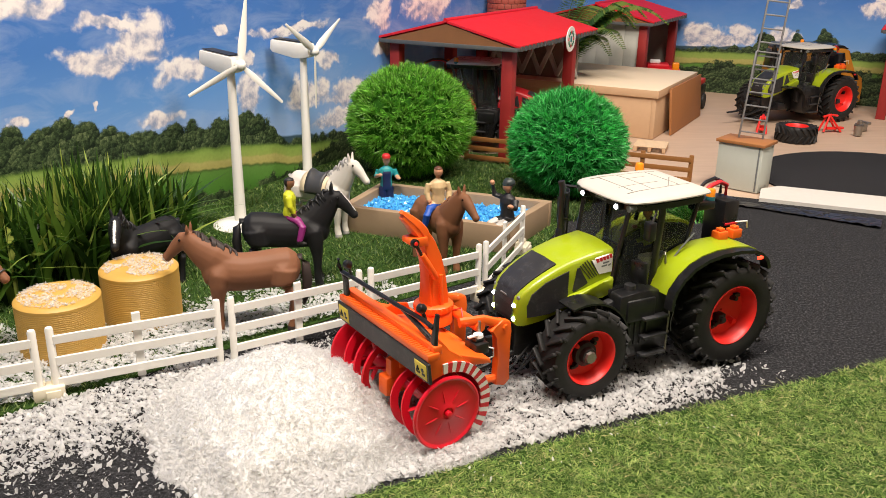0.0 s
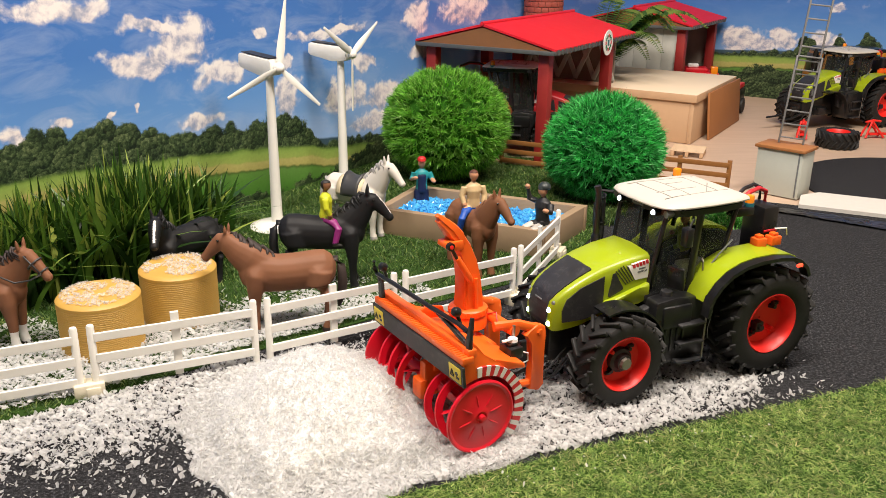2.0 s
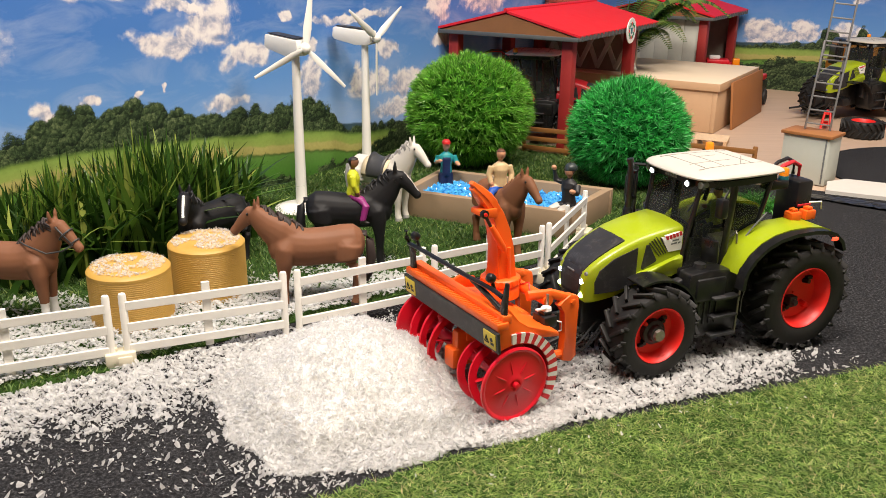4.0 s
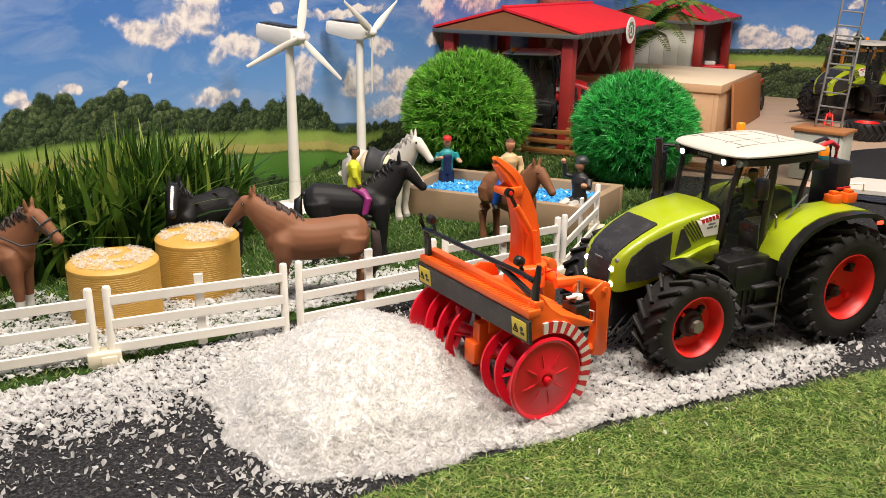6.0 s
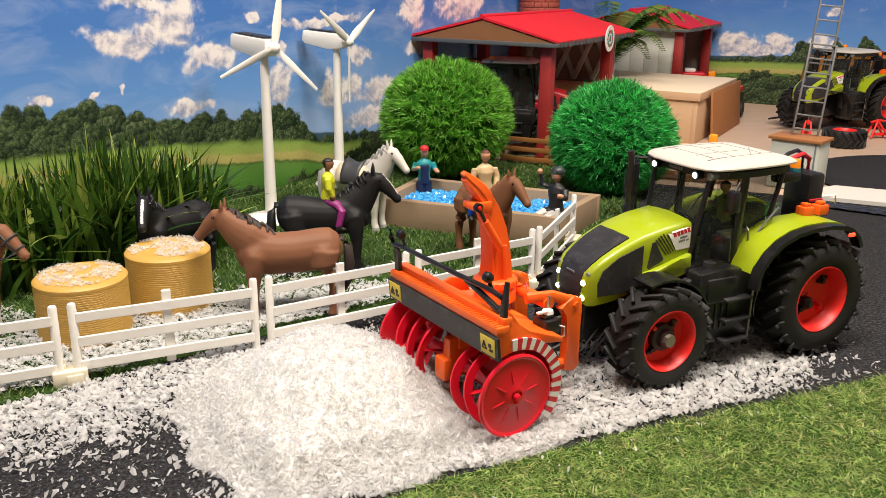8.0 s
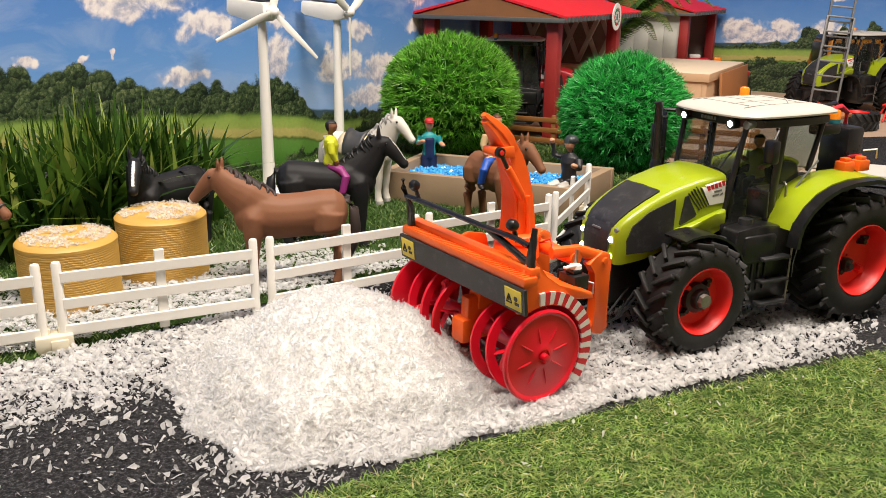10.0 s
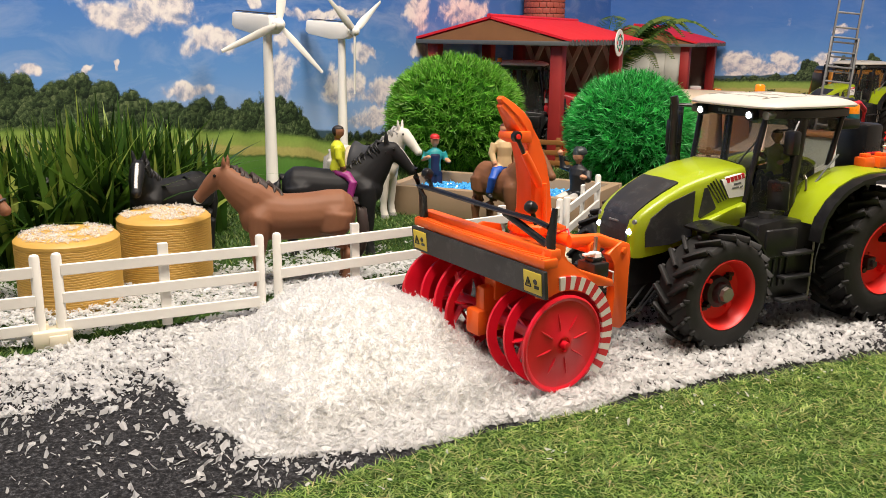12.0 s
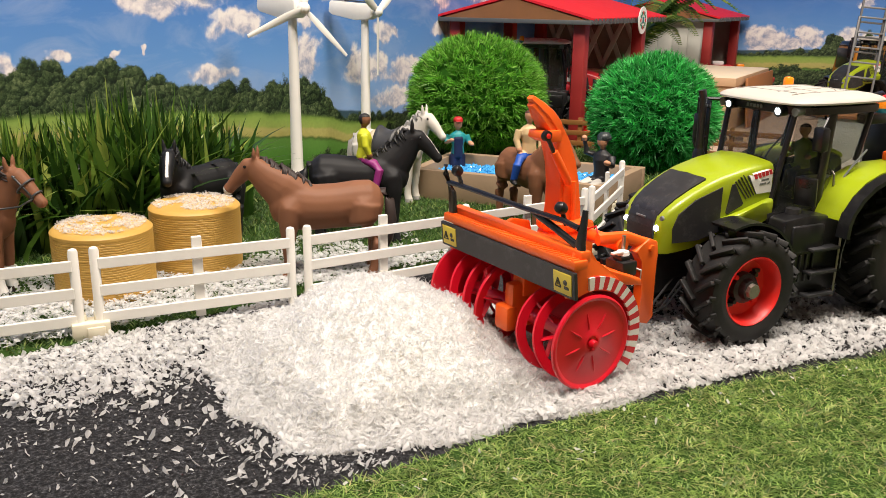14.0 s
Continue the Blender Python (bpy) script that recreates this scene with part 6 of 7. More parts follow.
def one_mesh(name, bm, mats, m, label, category, group=""):
    me = bpy.data.meshes.new(name)
    bm.to_mesh(me)
    bm.free()
    for mm in mats:
        me.materials.append(mm)
    me.shade_smooth()
    ob = new(name, me)
    ob.matrix_world = m
    return tagged(ob, label, category, group)


M_EYE = mat("eye_paint", (0.006, 0.005, 0.004), 0.2)
M_SADDLE = mat("saddle_plastic", (0.045, 0.045, 0.045), 0.45)
M_BLANKET = mat("cream_blanket", (0.66, 0.55, 0.36), 0.6)
M_BLAZE = mat("white_marking", (0.72, 0.70, 0.66), 0.5, var=0.05)


def horse(x, y, heading, scale, coat, mane, label, head_yaw=0.0, neck_up=0.0, blaze=False, socks=False, saddle=False, bridle=False, lean=0.0, snip=False):
    hy = radians(head_yaw)

    def turn(p, amount):
        """Swing a point of neck or head sideways about the withers."""
        a = hy * amount
        dx, dy = p[0] - 0.036 + lean * max(0, min(1, (p[0] - 0.036) / 0.02)), p[1]
        return (0.036 + dx * math.cos(a) - dy * math.sin(a), dx * math.sin(a) + dy * math.cos(a), p[2])
    up = neck_up
    neck = [turn(p, f) for p, f in (((0.030, 0, 0.084), 0.0), ((0.040, 0, 0.094), 0.3), ((0.049, 0, 0.107 + up * 0.5), 0.6), ((0.056, 0, 0.120 + up), 0.85), ((0.0605, 0, 0.127 + up), 1.0))]
    head = [turn(p, 1.0) for p in ((0.0565, 0, 0.1275 + up), (0.064, 0, 0.124 + up), (0.074, 0, 0.1145 + up), (0.0835, 0, 0.104 + up), (0.0885, 0, 0.0985 + up), (0.0905, 0, 0.096 + up))]

    def body(b):
        sweep(b, [(-0.060, 0, 0.079), (-0.056, 0, 0.079), (-0.048, 0, 0.0785), (-0.034, 0, 0.0775), (-0.014, 0, 0.0760), (0.008, 0, 0.0750), (0.028, 0, 0.0770), (0.041, 0, 0.0780), (0.050, 0, 0.0780), (0.054, 0, 0.079)],
              [(0.004, 0.006), (0.0130, 0.0160), (0.0190, 0.0230), (0.0200, 0.0240), (0.0198, 0.0230), (0.0200, 0.0232), (0.0185, 0.0245), (0.0155, 0.0210), (0.0100, 0.0145), (0.003, 0.004)], 18)
        for sg in (1, -1):
            sweep(b, [(-0.050, sg * 0.008, 0.086), (-0.042, sg * 0.0105, 0.078), (-0.038, sg * 0.0115, 0.066)], [(0.008, 0.010), (0.0125, 0.0170), (0.0085, 0.0110)], 12)
            sweep(b, [(0.022, sg * 0.008, 0.088), (0.032, sg * 0.0105, 0.076), (0.036, sg * 0.0105, 0.064)], [(0.007, 0.009), (0.0115, 0.0145), (0.0080, 0.0095)], 12)
        sweep(b, neck, [(0.0145, 0.0225), (0.0130, 0.0205), (0.0108, 0.0165), (0.0092, 0.0132), (0.0078, 0.0100)], 16)
        sweep(b, head, [(0.0050, 0.0060), (0.0082, 0.0098), (0.0072, 0.0082), (0.0055, 0.0060), (0.0056, 0.0058), (0.0030, 0.0030)], 14)
        for sg in (1, -1):
            sweep(b, [(0.034, sg * 0.0105, 0.078), (0.036, sg * 0.0115, 0.062), (0.037, sg * 0.0115, 0.046), (0.0375, sg * 0.0112, 0.038), (0.0372, sg * 0.0110, 0.022), (0.0372, sg * 0.0110, 0.012), (0.039, sg * 0.0110, 0.0062), (0.0395, sg * 0.0110, 0.0)],
                  [0.0120, 0.0105, 0.0074, 0.0066, 0.0048, 0.0054, 0.0058, 0.0070], 12)
            sweep(b, [(-0.040, sg * 0.0110, 0.080), (-0.038, sg * 0.0125, 0.062), (-0.044, sg * 0.0125, 0.050), (-0.0515, sg * 0.0120, 0.040), (-0.0500, sg * 0.0118, 0.024), (-0.0490, sg * 0.0118, 0.012), (-0.0470, sg * 0.0118, 0.0062), (-0.0465, sg * 0.0118, 0.0)],
                  [(0.0140, 0.0175), (0.0125, 0.0155), 0.0098, 0.0068, 0.0050, 0.0055, 0.0060, 0.0070], 12)
            e0, e1 = turn((0.0580, sg * 0.0050, 0.131 + up), 1.0), turn((0.0575, sg * 0.0068, 0.1445 + up), 1.0)
            sweep(b, [e0, tuple((p + q) / 2 for p, q in zip(e0, e1)), e1], [(0.0030, 0.0026), (0.0034, 0.0024), (0.0010, 0.0010)], 8)
    bm = fused(body, 0.0015, 8)
    nose, brow = Vector(head[4]), Vector(head[1])
    ahead = (nose - brow).normalized()
    for f in bm.faces:
        c = f.calc_center_median()
        f.material_index = 0
        if c.z < 0.0068:
            f.material_index = 2
        elif socks and c.z < 0.028 and c.x > 0:
            f.material_index = 3
        if snip and c.x > 0.05 and (c - nose).length < 0.0075 and (c - brow).dot(ahead) > (nose - brow).length - 0.001:
            f.material_index = 3
        if blaze and c.x > 0.05:
            d = c - brow
            s = d.dot(ahead)
            off = d - ahead * s
            if -0.001 < s < 0.030 and off.length > 0.0045 and abs((off - Vector((0, 0, off.z))).length) < 0.0085 and off.z > 0.0025:
                side = Vector((-math.sin(hy), math.cos(hy), 0))
                if abs(off.dot(side)) < 0.0017:
                    f.material_index = 3
    # mane, tail and eyes
    rr = random.Random(int(abs(x) * 1e4))
    crest = [Vector(p) for p in neck] + [Vector(turn((0.0600, 0, 0.134 + up), 1.0))]
    for i in range(len(crest) - 1):
        for k in range(9):
            p = crest[i].lerp(crest[i + 1], k / 9)
            d = (crest[i + 1] - crest[i]).normalized()
            back = Vector((-d.z, 0, d.x)) if abs(d.y) < 0.5 else Vector((-0.7, 0, 0.7))
            rad = (0.0225, 0.0205, 0.0165, 0.0132, 0.0100)[i] * 0.93
            a = p + back * rad
            sg = rr.choice((-1, 1, 1))
            sweep(bm, [a - back * 0.003, a + back * 0.0020 - d * 0.001, a + back * 0.0008 + Vector((0, sg * 0.0045, 0)) - d * 0.004, a - back * 0.007 + Vector((0, sg * 0.0085, 0)) - d * 0.007], [0.0016, 0.0021, 0.0018, 0.0006], 6, mi=1)
    sweep(bm, [(-0.053, 0, 0.090), (-0.060, 0, 0.090), (-0.066, 0, 0.080), (-0.0675, 0, 0.060), (-0.065, 0, 0.040), (-0.062, 0, 0.028)], [0.0030, 0.0040, 0.0052, 0.0062, 0.0050, 0.0015], 10, mi=1)
    for sg in (1, -1):
        p = Vector(turn((0.0668, sg * 0.0074, 0.1245 + up), 1.0))
        bmesh.ops.create_icosphere(bm, subdivisions=2, radius=0.0016, matrix=Matrix.Translation(p))
    for f in bm.faces:
        if len(f.verts) == 3 and f.calc_area() < 1.2e-6:
            f.material_index = 4
    if saddle:
        curve = [(0.0225 * math.sin(radians(a)), 0.0765 + 0.0235 * math.cos(radians(a))) for a in range(-100, 101, 10)]
        for x0, x1, grow, mi in ((-0.026, 0.022, 1.04, 6), (-0.016, 0.016, 1.10, 5)):
            rings = []
            for q in range(7):
                xx = x0 + (x1 - x0) * q / 6
                lift = 0.006 * (abs(q - 3) / 3) ** 2 if mi == 5 else 0
                outer = [(xx, yy * grow, 0.0765 + (zz - 0.0765) * grow + lift * max(0, (zz - 0.09) / 0.01)) for yy, zz in curve]
                inner = [(xx, yy * 0.97, 0.0765 + (zz - 0.0765) * 0.97) for yy, zz in curve[::-1]]
                rings.append(outer + inner)
            ring_loft(bm, rings, mi=mi)
    if bridle:
        for f0, r0 in ((0.35, 0.0092), (0.72, 0.0068)):
            c = brow.lerp(nose, f0)
            side = Vector((-math.sin(hy), math.cos(hy), 0))
            top = side.cross(ahead).normalized()
            pts = [c + side * (r0 * 0.92 * math.cos(q)) + top * (r0 * 1.08 * math.sin(q)) for q in [2 * math.pi * k / 16 for k in range(17)]]
            sweep(bm, pts, [0.0011] * 17, 6, mi=5)
        sg = -1
        c = brow.lerp(nose, 0.75) + Vector((0, sg * 0.0065, 0))
        sweep(bm, [c, (0.066, sg * 0.012, 0.096 + up), (0.050, sg * 0.017, 0.093 + up * 0.6), (0.028, sg * 0.016, 0.100), (0.018, sg * 0.008, 0.101)], [0.0010] * 5, 6, mi=5)
        sweep(bm, [brow + Vector((0, sg * 0.0088, 0.002)), c], [0.0010] * 2, 6, mi=5)
    bmesh.ops.recalc_face_normals(bm, faces=bm.faces)
    return one_mesh("toy_horse", bm, [coat, mane, mane, M_BLAZE, M_EYE, M_SADDLE, M_BLANKET], pose(x, y, 0.0035, 0, 0, heading) @ Matrix.Scale(scale, 4), label, "toy horse", "toy horses")


C_BROWN = mat("chestnut_plastic", (0.215, 0.092, 0.046), 0.6, var=0.14, scale=40, spec=0.3, bump=0.1)
C_BAY = mat("bay_plastic", (0.19, 0.080, 0.036), 0.6, var=0.14, scale=40, spec=0.3, bump=0.1)
C_BLACK = mat("black_horse_plastic", (0.009, 0.009, 0.010), 0.58, var=0.2, scale=40, spec=0.3)
C_WHITE = mat("white_horse_plastic", (0.64, 0.60, 0.53), 0.5, var=0.08, scale=40)
H_DARK = mat("dark_mane", (0.035, 0.022, 0.018), 0.6, var=0.3)
H_BLACK = mat("black_mane", (0.006, 0.006, 0.007), 0.55, var=0.2)
H_GREY = mat("grey_mane", (0.34, 0.33, 0.31), 0.6, var=0.2)
horse(-0.237, 1.003, 193, 1.06, C_BROWN, H_DARK, "chestnut brown toy horse with dark mane behind the fence", head_yaw=-18, neck_up=-0.008, lean=0.009, snip=True)
horse(-0.215, 1.160, 6, 1.08, C_BLACK, H_BLACK, "black toy horse with white blaze carrying a rider", head_yaw=-4, neck_up=-0.003, blaze=True)
horse(-0.200, 1.395, -26, 1.03, C_WHITE, H_GREY, "white toy horse with grey mane and black saddle", head_yaw=0, neck_up=-0.001, saddle=True)
horse(-0.002, 1.246, -60, 1.0, C_BAY, C_BAY, "bay brown toy horse carrying a rider by the pool", head_yaw=16, neck_up=-0.003)
horse(-0.408, 1.125, 238, 1.0, C_BLACK, H_BLACK, "black toy horse with white blaze among tall grass", head_yaw=42, neck_up=-0.006, blaze=True)
horse(-0.588, 0.925, 3, 1.03, C_BROWN, H_DARK, "chestnut toy horse with grey bridle and pale stockings", head_yaw=-12, neck_up=-0.004, socks=True, bridle=True)

SKIN = mat("doll_skin", (0.55, 0.27, 0.15), 0.5, var=0.05)
SKIN_D = mat("doll_skin_dark", (0.22, 0.10, 0.05), 0.5, var=0.05)


def cloth(name, col):
    return mat(name, col, 0.5, var=0.1, scale=60)


D_YEL, D_MAG, D_HAIR = cloth("neon_yellow_shirt", (0.52, 0.55, 0.02)), cloth("magenta_trousers", (0.25, 0.02, 0.16)), mat("dark_hair", (0.012, 0.010, 0.009), 0.5)
D_CREAM, D_BLUE, D_BRHAIR = cloth("cream_shirt", (0.58, 0.42, 0.22)), cloth("blue_trousers", (0.01, 0.075, 0.40)), mat("brown_hair", (0.10, 0.035, 0.016), 0.5)
D_TEAL, D_NAVY, D_CAP = cloth("teal_shirt", (0.012, 0.26, 0.27)), cloth("navy_overalls", (0.010, 0.018, 0.065)), cloth("red_cap", (0.50, 0.015, 0.015))
D_BLACK, D_PALE, D_LIME = cloth("black_suit", (0.012, 0.012, 0.013)), cloth("pale_trousers", (0.55, 0.52, 0.47)), cloth("lime_shirt", (0.30, 0.36, 0.02))


def doll(m, label, shirt, trousers, hair, skin, legs, arms, shoes=None, helmet=False, cap=False, bib=False, bare=False, height=1.0):
    """A plain jointed figure. Hips at the origin; legs and arms are lists of points for the left and right limb."""
    mats = [shirt, trousers, hair, skin, shoes or D_HAIR]

    def fused_body(b):
        sweep(b, [(0, 0, -0.004), (0, 0, 0.004), (0.001, 0, 0.016), (0.001, 0, 0.028), (0, 0, 0.036), (0, 0, 0.041)], [(0.0092, 0.0080), (0.0098, 0.0088), (0.0084, 0.0074), (0.0106, 0.0086), (0.0104, 0.0072), (0.0038, 0.0038)], 14, up=(1, 0, 0))
        sweep(b, [(0, 0, 0.038), (0.0005, 0, 0.048)], [0.0032, 0.0030], 10)
        sweep(b, [(0.001, 0, 0.0455), (0.0015, 0, 0.049), (0.0015, 0, 0.054), (0.001, 0, 0.059), (0.0005, 0, 0.0620)], [0.0032, (0.0054, 0.0060), (0.0061, 0.0071), (0.0054, 0.0062), (0.0018, 0.0024)], 12, up=(1, 0, 0))
        for pts in legs:
            sweep(b, pts, [0.0066, 0.0062, 0.0050, 0.0040][:len(pts)] if len(pts) < 5 else [0.0056, 0.0052, 0.0048, 0.0038, 0.0030], 10)
            q = Vector(pts[-1])
            sweep(b, [q + Vector((-0.003, 0, -0.001)), q + Vector((0.004, 0, -0.002)), q + Vector((0.009, 0, -0.003))], [0.0032, 0.0032, 0.0020], 8)
        for pts in arms:
            sweep(b, pts, [0.0046, 0.0042, 0.0035, 0.0028][:len(pts)], 10)
            bmesh.ops.create_icosphere(b, subdivisions=2, radius=0.0030, matrix=Matrix.Translation(pts[-1]))
    bm = fused(fused_body, 0.0010, 2)
    palms_at = [Vector(p[-1]) for p in arms]
    fores = [(Vector(p[-2]), Vector(p[-1])) for p in arms]
    feet_at = [Vector(p[-1]) for p in legs]
    leg_segs = [(Vector(a), Vector(b)) for pts in legs for a, b in zip(pts, pts[1:])]

    def near(c, seg):
        a, b = seg
        t_ = max(0, min(1, (c - a).dot(b - a) / max(1e-9, (b - a).length_squared)))
        return (c - (a + (b - a) * t_)).length
    for f in bm.faces:
        c = f.calc_center_median()
        k = 0
        if c.z > 0.0425 and abs(c.y) < 0.009 and abs(c.x) < 0.011:
            k = 3
            if c.z > 0.0575 or (c.x < -0.0012 and c.z > (0.048 if not helmet else 0.046)) or (helmet and (c.z > 0.0545 or c.x < 0.001)):
                k = 2
        elif min(near(c, s) for s in leg_segs) < 0.0066 and (c.z < 0.003 or min(near(c, s) for s in leg_segs[1:]) < 0.0055) and min((c - h).length for h in palms_at) > 0.004:
            k = 1
        elif c.z < 0.002:
            k = 1
        if min((c - h).length for h in palms_at) < 0.0048 or (bare and min(near(c, s) for s in fores) < 0.0036):
            k = 3
        if min((c - h).length for h in feet_at) < 0.0095 and c.z < max(h.z for h in feet_at) + 0.003:
            k = 4 if min((c - h - Vector((0.003, 0, -0.002))).length for h in feet_at) < 0.0075 else k
        if bib and k == 0 and c.x > 0.0035 and abs(c.y) < 0.0062 and c.z < 0.032:
            k = 1
        f.material_index = k
    if cap:
        lathe(bm, [(0.0002, 0.0655), (0.004, 0.0648), (0.0064, 0.0620), (0.0070, 0.0580), (0.0066, 0.0568), (0.0002, 0.0575)], 16, pose(0.0005, 0, 0), mi=2)
        bx(bm, (0.0075, 0, 0.0582), (0.006, 0.0095, 0.0010), 0.0004, mi=2)
    if helmet:
        lathe(bm, [(0.0002, 0.0650), (0.0045, 0.0640), (0.0072, 0.0605), (0.0080, 0.0560), (0.0070, 0.0545), (0.0002, 0.056)], 16, pose(-0.0005, 0, 0), mi=2)
    return one_mesh("toy_figure", bm, mats, m @ Matrix.Diagonal((height * 1.22, height * 1.22, height, 1)), label, "toy figure", "toy figures")


RIDE = [[(0, 0.006, 0), (0.010, 0.013, -0.004), (0.016, 0.0195, -0.012), (0.011, 0.0215, -0.036)], [(0, -0.006, 0), (0.010, -0.013, -0.004), (0.016, -0.0195, -0.012), (0.011, -0.0215, -0.036)]]
STAND = [[(0, 0.005, 0), (0.001, 0.0055, -0.022), (0, 0.006, -0.044)], [(0, -0.005, 0), (0.001, -0.0055, -0.022), (0, -0.006, -0.044)]]
SIT = [[(0, 0.005, 0), (0.011, 0.0065, 0.001), (0.021, 0.007, 0.0), (0.020, 0.007, -0.022)], [(0, -0.005, 0), (0.011, -0.0065, 0.001), (0.021, -0.007, 0.0), (0.020, -0.007, -0.022)]]
LOW = [[(0, 0.012, 0.034), (0.001, 0.0155, 0.020), (0.006, 0.0135, 0.006)], [(0, -0.012, 0.034), (0.001, -0.0155, 0.020), (0.006, -0.0135, 0.006)]]
UP = [[(0, 0.012, 0.034), (0.006, 0.017, 0.024), (0.016, 0.018, 0.030)], [(0, -0.012, 0.034), (0.004, -0.019, 0.036), (0.008, -0.020, 0.056)]]
FORE = [[(0, 0.012, 0.034), (0.002, 0.016, 0.022), (0.014, 0.018, 0.020)], [(0, -0.012, 0.034), (0.002, -0.016, 0.022), (0.014, -0.010, 0.028)]]
doll(pose(-0.212, 1.160, 0.1070, 0, 0, 10), "rider figure in neon yellow shirt and magenta trousers", D_YEL, D_MAG, D_HAIR, SKIN_D, RIDE, LOW, height=0.90)
doll(pose(-0.003, 1.248, 0.1020, 0, 0, -72), "rider figure in cream shirt and bright blue trousers", D_CREAM, D_BLUE, D_BRHAIR, SKIN, RIDE, LOW, height=0.94)
doll(pose(-0.098, 1.520, 0.0515, 0, 0, -80), "figure in red cap, teal shirt and navy overalls", D_TEAL, D_NAVY, D_CAP, SKIN, STAND, FORE, cap=True, bib=True, bare=True, height=0.96)
doll(pose(0.111, 1.338, 0.0480, 0, 0, 222), "figure in black suit and helmet, one arm raised", D_BLACK, D_PALE, mat("dark_helmet", (0.03, 0.04, 0.04), 0.4), SKIN, SIT, UP, helmet=True, height=1.1)
doll(TRACTOR_POSE @ pose(0.068, 0, 0.138), "driver figure in lime shirt seated in the cab", D_LIME, D_NAVY, D_HAIR, SKIN, SIT, FORE, height=0.72)

# ---- brown rail fence, kerb and pallet before the sheds ----


def rail_fence(a, b, posts):
    a, b = Vector((*a, 0)), Vector((*b, 0))
    ln = (b - a).length
    f = holder("rail_fence", Matrix.Translation(a) @ pose(0, 0, 0, 0, 0, math.degrees(math.atan2(b.y - a.y, b.x - a.x))), "brown plastic three-rail fence in front of the sheds", "fence")
    for k in range(posts):
        bm = bm_new()
        bx(bm, (ln * k / (posts - 1), 0, 0.034), (0.009, 0.007, 0.068), 0.0008)
        part("post", bm, M_RAIL, f)
    for z in (0.016, 0.037, 0.058):
        bm = bm_new()
        bx(bm, (ln / 2, -0.0045, z), (ln, 0.003, 0.010), 0.0006)
        part("rail", bm, M_RAIL, f)


rail_fence((0.060, 1.925), (0.520, 1.735), 6)
bm = bm_new()
bx(bm, (0.24, 0.016, 0.004), (0.50, 0.022, 0.008), 0.0008)
ob = part("kerb_strip", bm, M_MDF, None)
ob.matrix_world = pose(0.045, 1.932, 0.001, 0, 0, -22.4)
tagged(ob, "pale wooden kerb strip under the brown rail fence", "kerb", kind="structure")


def pallet(x, y, ang):
    p = holder("pallet", pose(x, y, 0.001, 0, 0, ang), "small pale wooden pallet on the floor", "pallet")
    for k in range(7):
        bm = bm_new()
        bx(bm, (0, -0.033 + k * 0.011, 0.0135), (0.078, 0.008, 0.0025), 0.0003)
        part("slat", bm, M_MDFTOP, p)
    for xx in (-0.034, 0, 0.034):
        bm = bm_new()
        bx(bm, (xx, 0, 0.006), (0.008, 0.074, 0.012), 0.0005)
        part("bearer", bm, M_MDF, p)


pallet(0.520, 2.080, -20)


# ---- cabinet with a brown lid, ladder, white slab ----
def cabinet():
    c = holder("cabinet", pose(0.5756, 1.744, 0.0, 0, 0, -40.8), "pale grey-green box with a brown board on top", "cabinet")
    bm = bm_new()
    bx(bm, (0.0465, 0.030, 0.049), (0.093, 0.060, 0.094), 0.001)
    part("box_body", bm, mat("pale_green_card", (0.50, 0.52, 0.46), 0.6, var=0.05), c)
    bm = bm_new()
    bx(bm, (0.046, 0.030, 0.0995), (0.102, 0.070, 0.006), 0.0006)
    part("lid", bm, M_BOARD, c, "brown wooden lid board")
    bm = bm_new()
    bx(bm, (0.086, -0.0006, 0.050), (0.003, 0.0014, 0.090), 0.0003)
    part("edge_strip", bm, M_GREY, c)


cabinet()


def ladder():
    ld = holder("ladder", pose(0.640, 1.745, 0.1028, 0, 5, -12) @ pose(0, 0, 0, -7, 0, 0), "grey metal extension ladder standing on the cabinet", "ladder")
    for w, z0, z1, y in ((0.0235, 0.0, 0.175, 0.0), (0.0205, 0.10, 0.36, 0.006)):
        for sg in (-1, 1):
            bm = bm_new()
            bx(bm, (sg * w, y, (z0 + z1) / 2), (0.0035, 0.0055, z1 - z0), 0.0006)
            part("stile", bm, M_METAL, ld)
        k = 0
        while z0 + 0.012 + k * 0.027 < z1:
            bm = bm_new()
            bx(bm, (0, y, z0 + 0.012 + k * 0.027), (w * 2 - 0.002, 0.0045, 0.0030), 0.0005)
            part("rung", bm, M_METAL, ld)
            k += 1


ladder()
bm = bm_new()
flat_poly(bm, [(0.627, 1.621), (0.8385, 1.538), (1.25, 1.376), (1.30, 1.478), (0.889, 1.6415), (0.700, 1.714), (0.655, 1.690)], 0.0036, 0.011)
tagged(part("kerb_slab", bm, M_SLAB, None, smooth=False), "white foam board edging the round mat", "kerb", kind="structure")


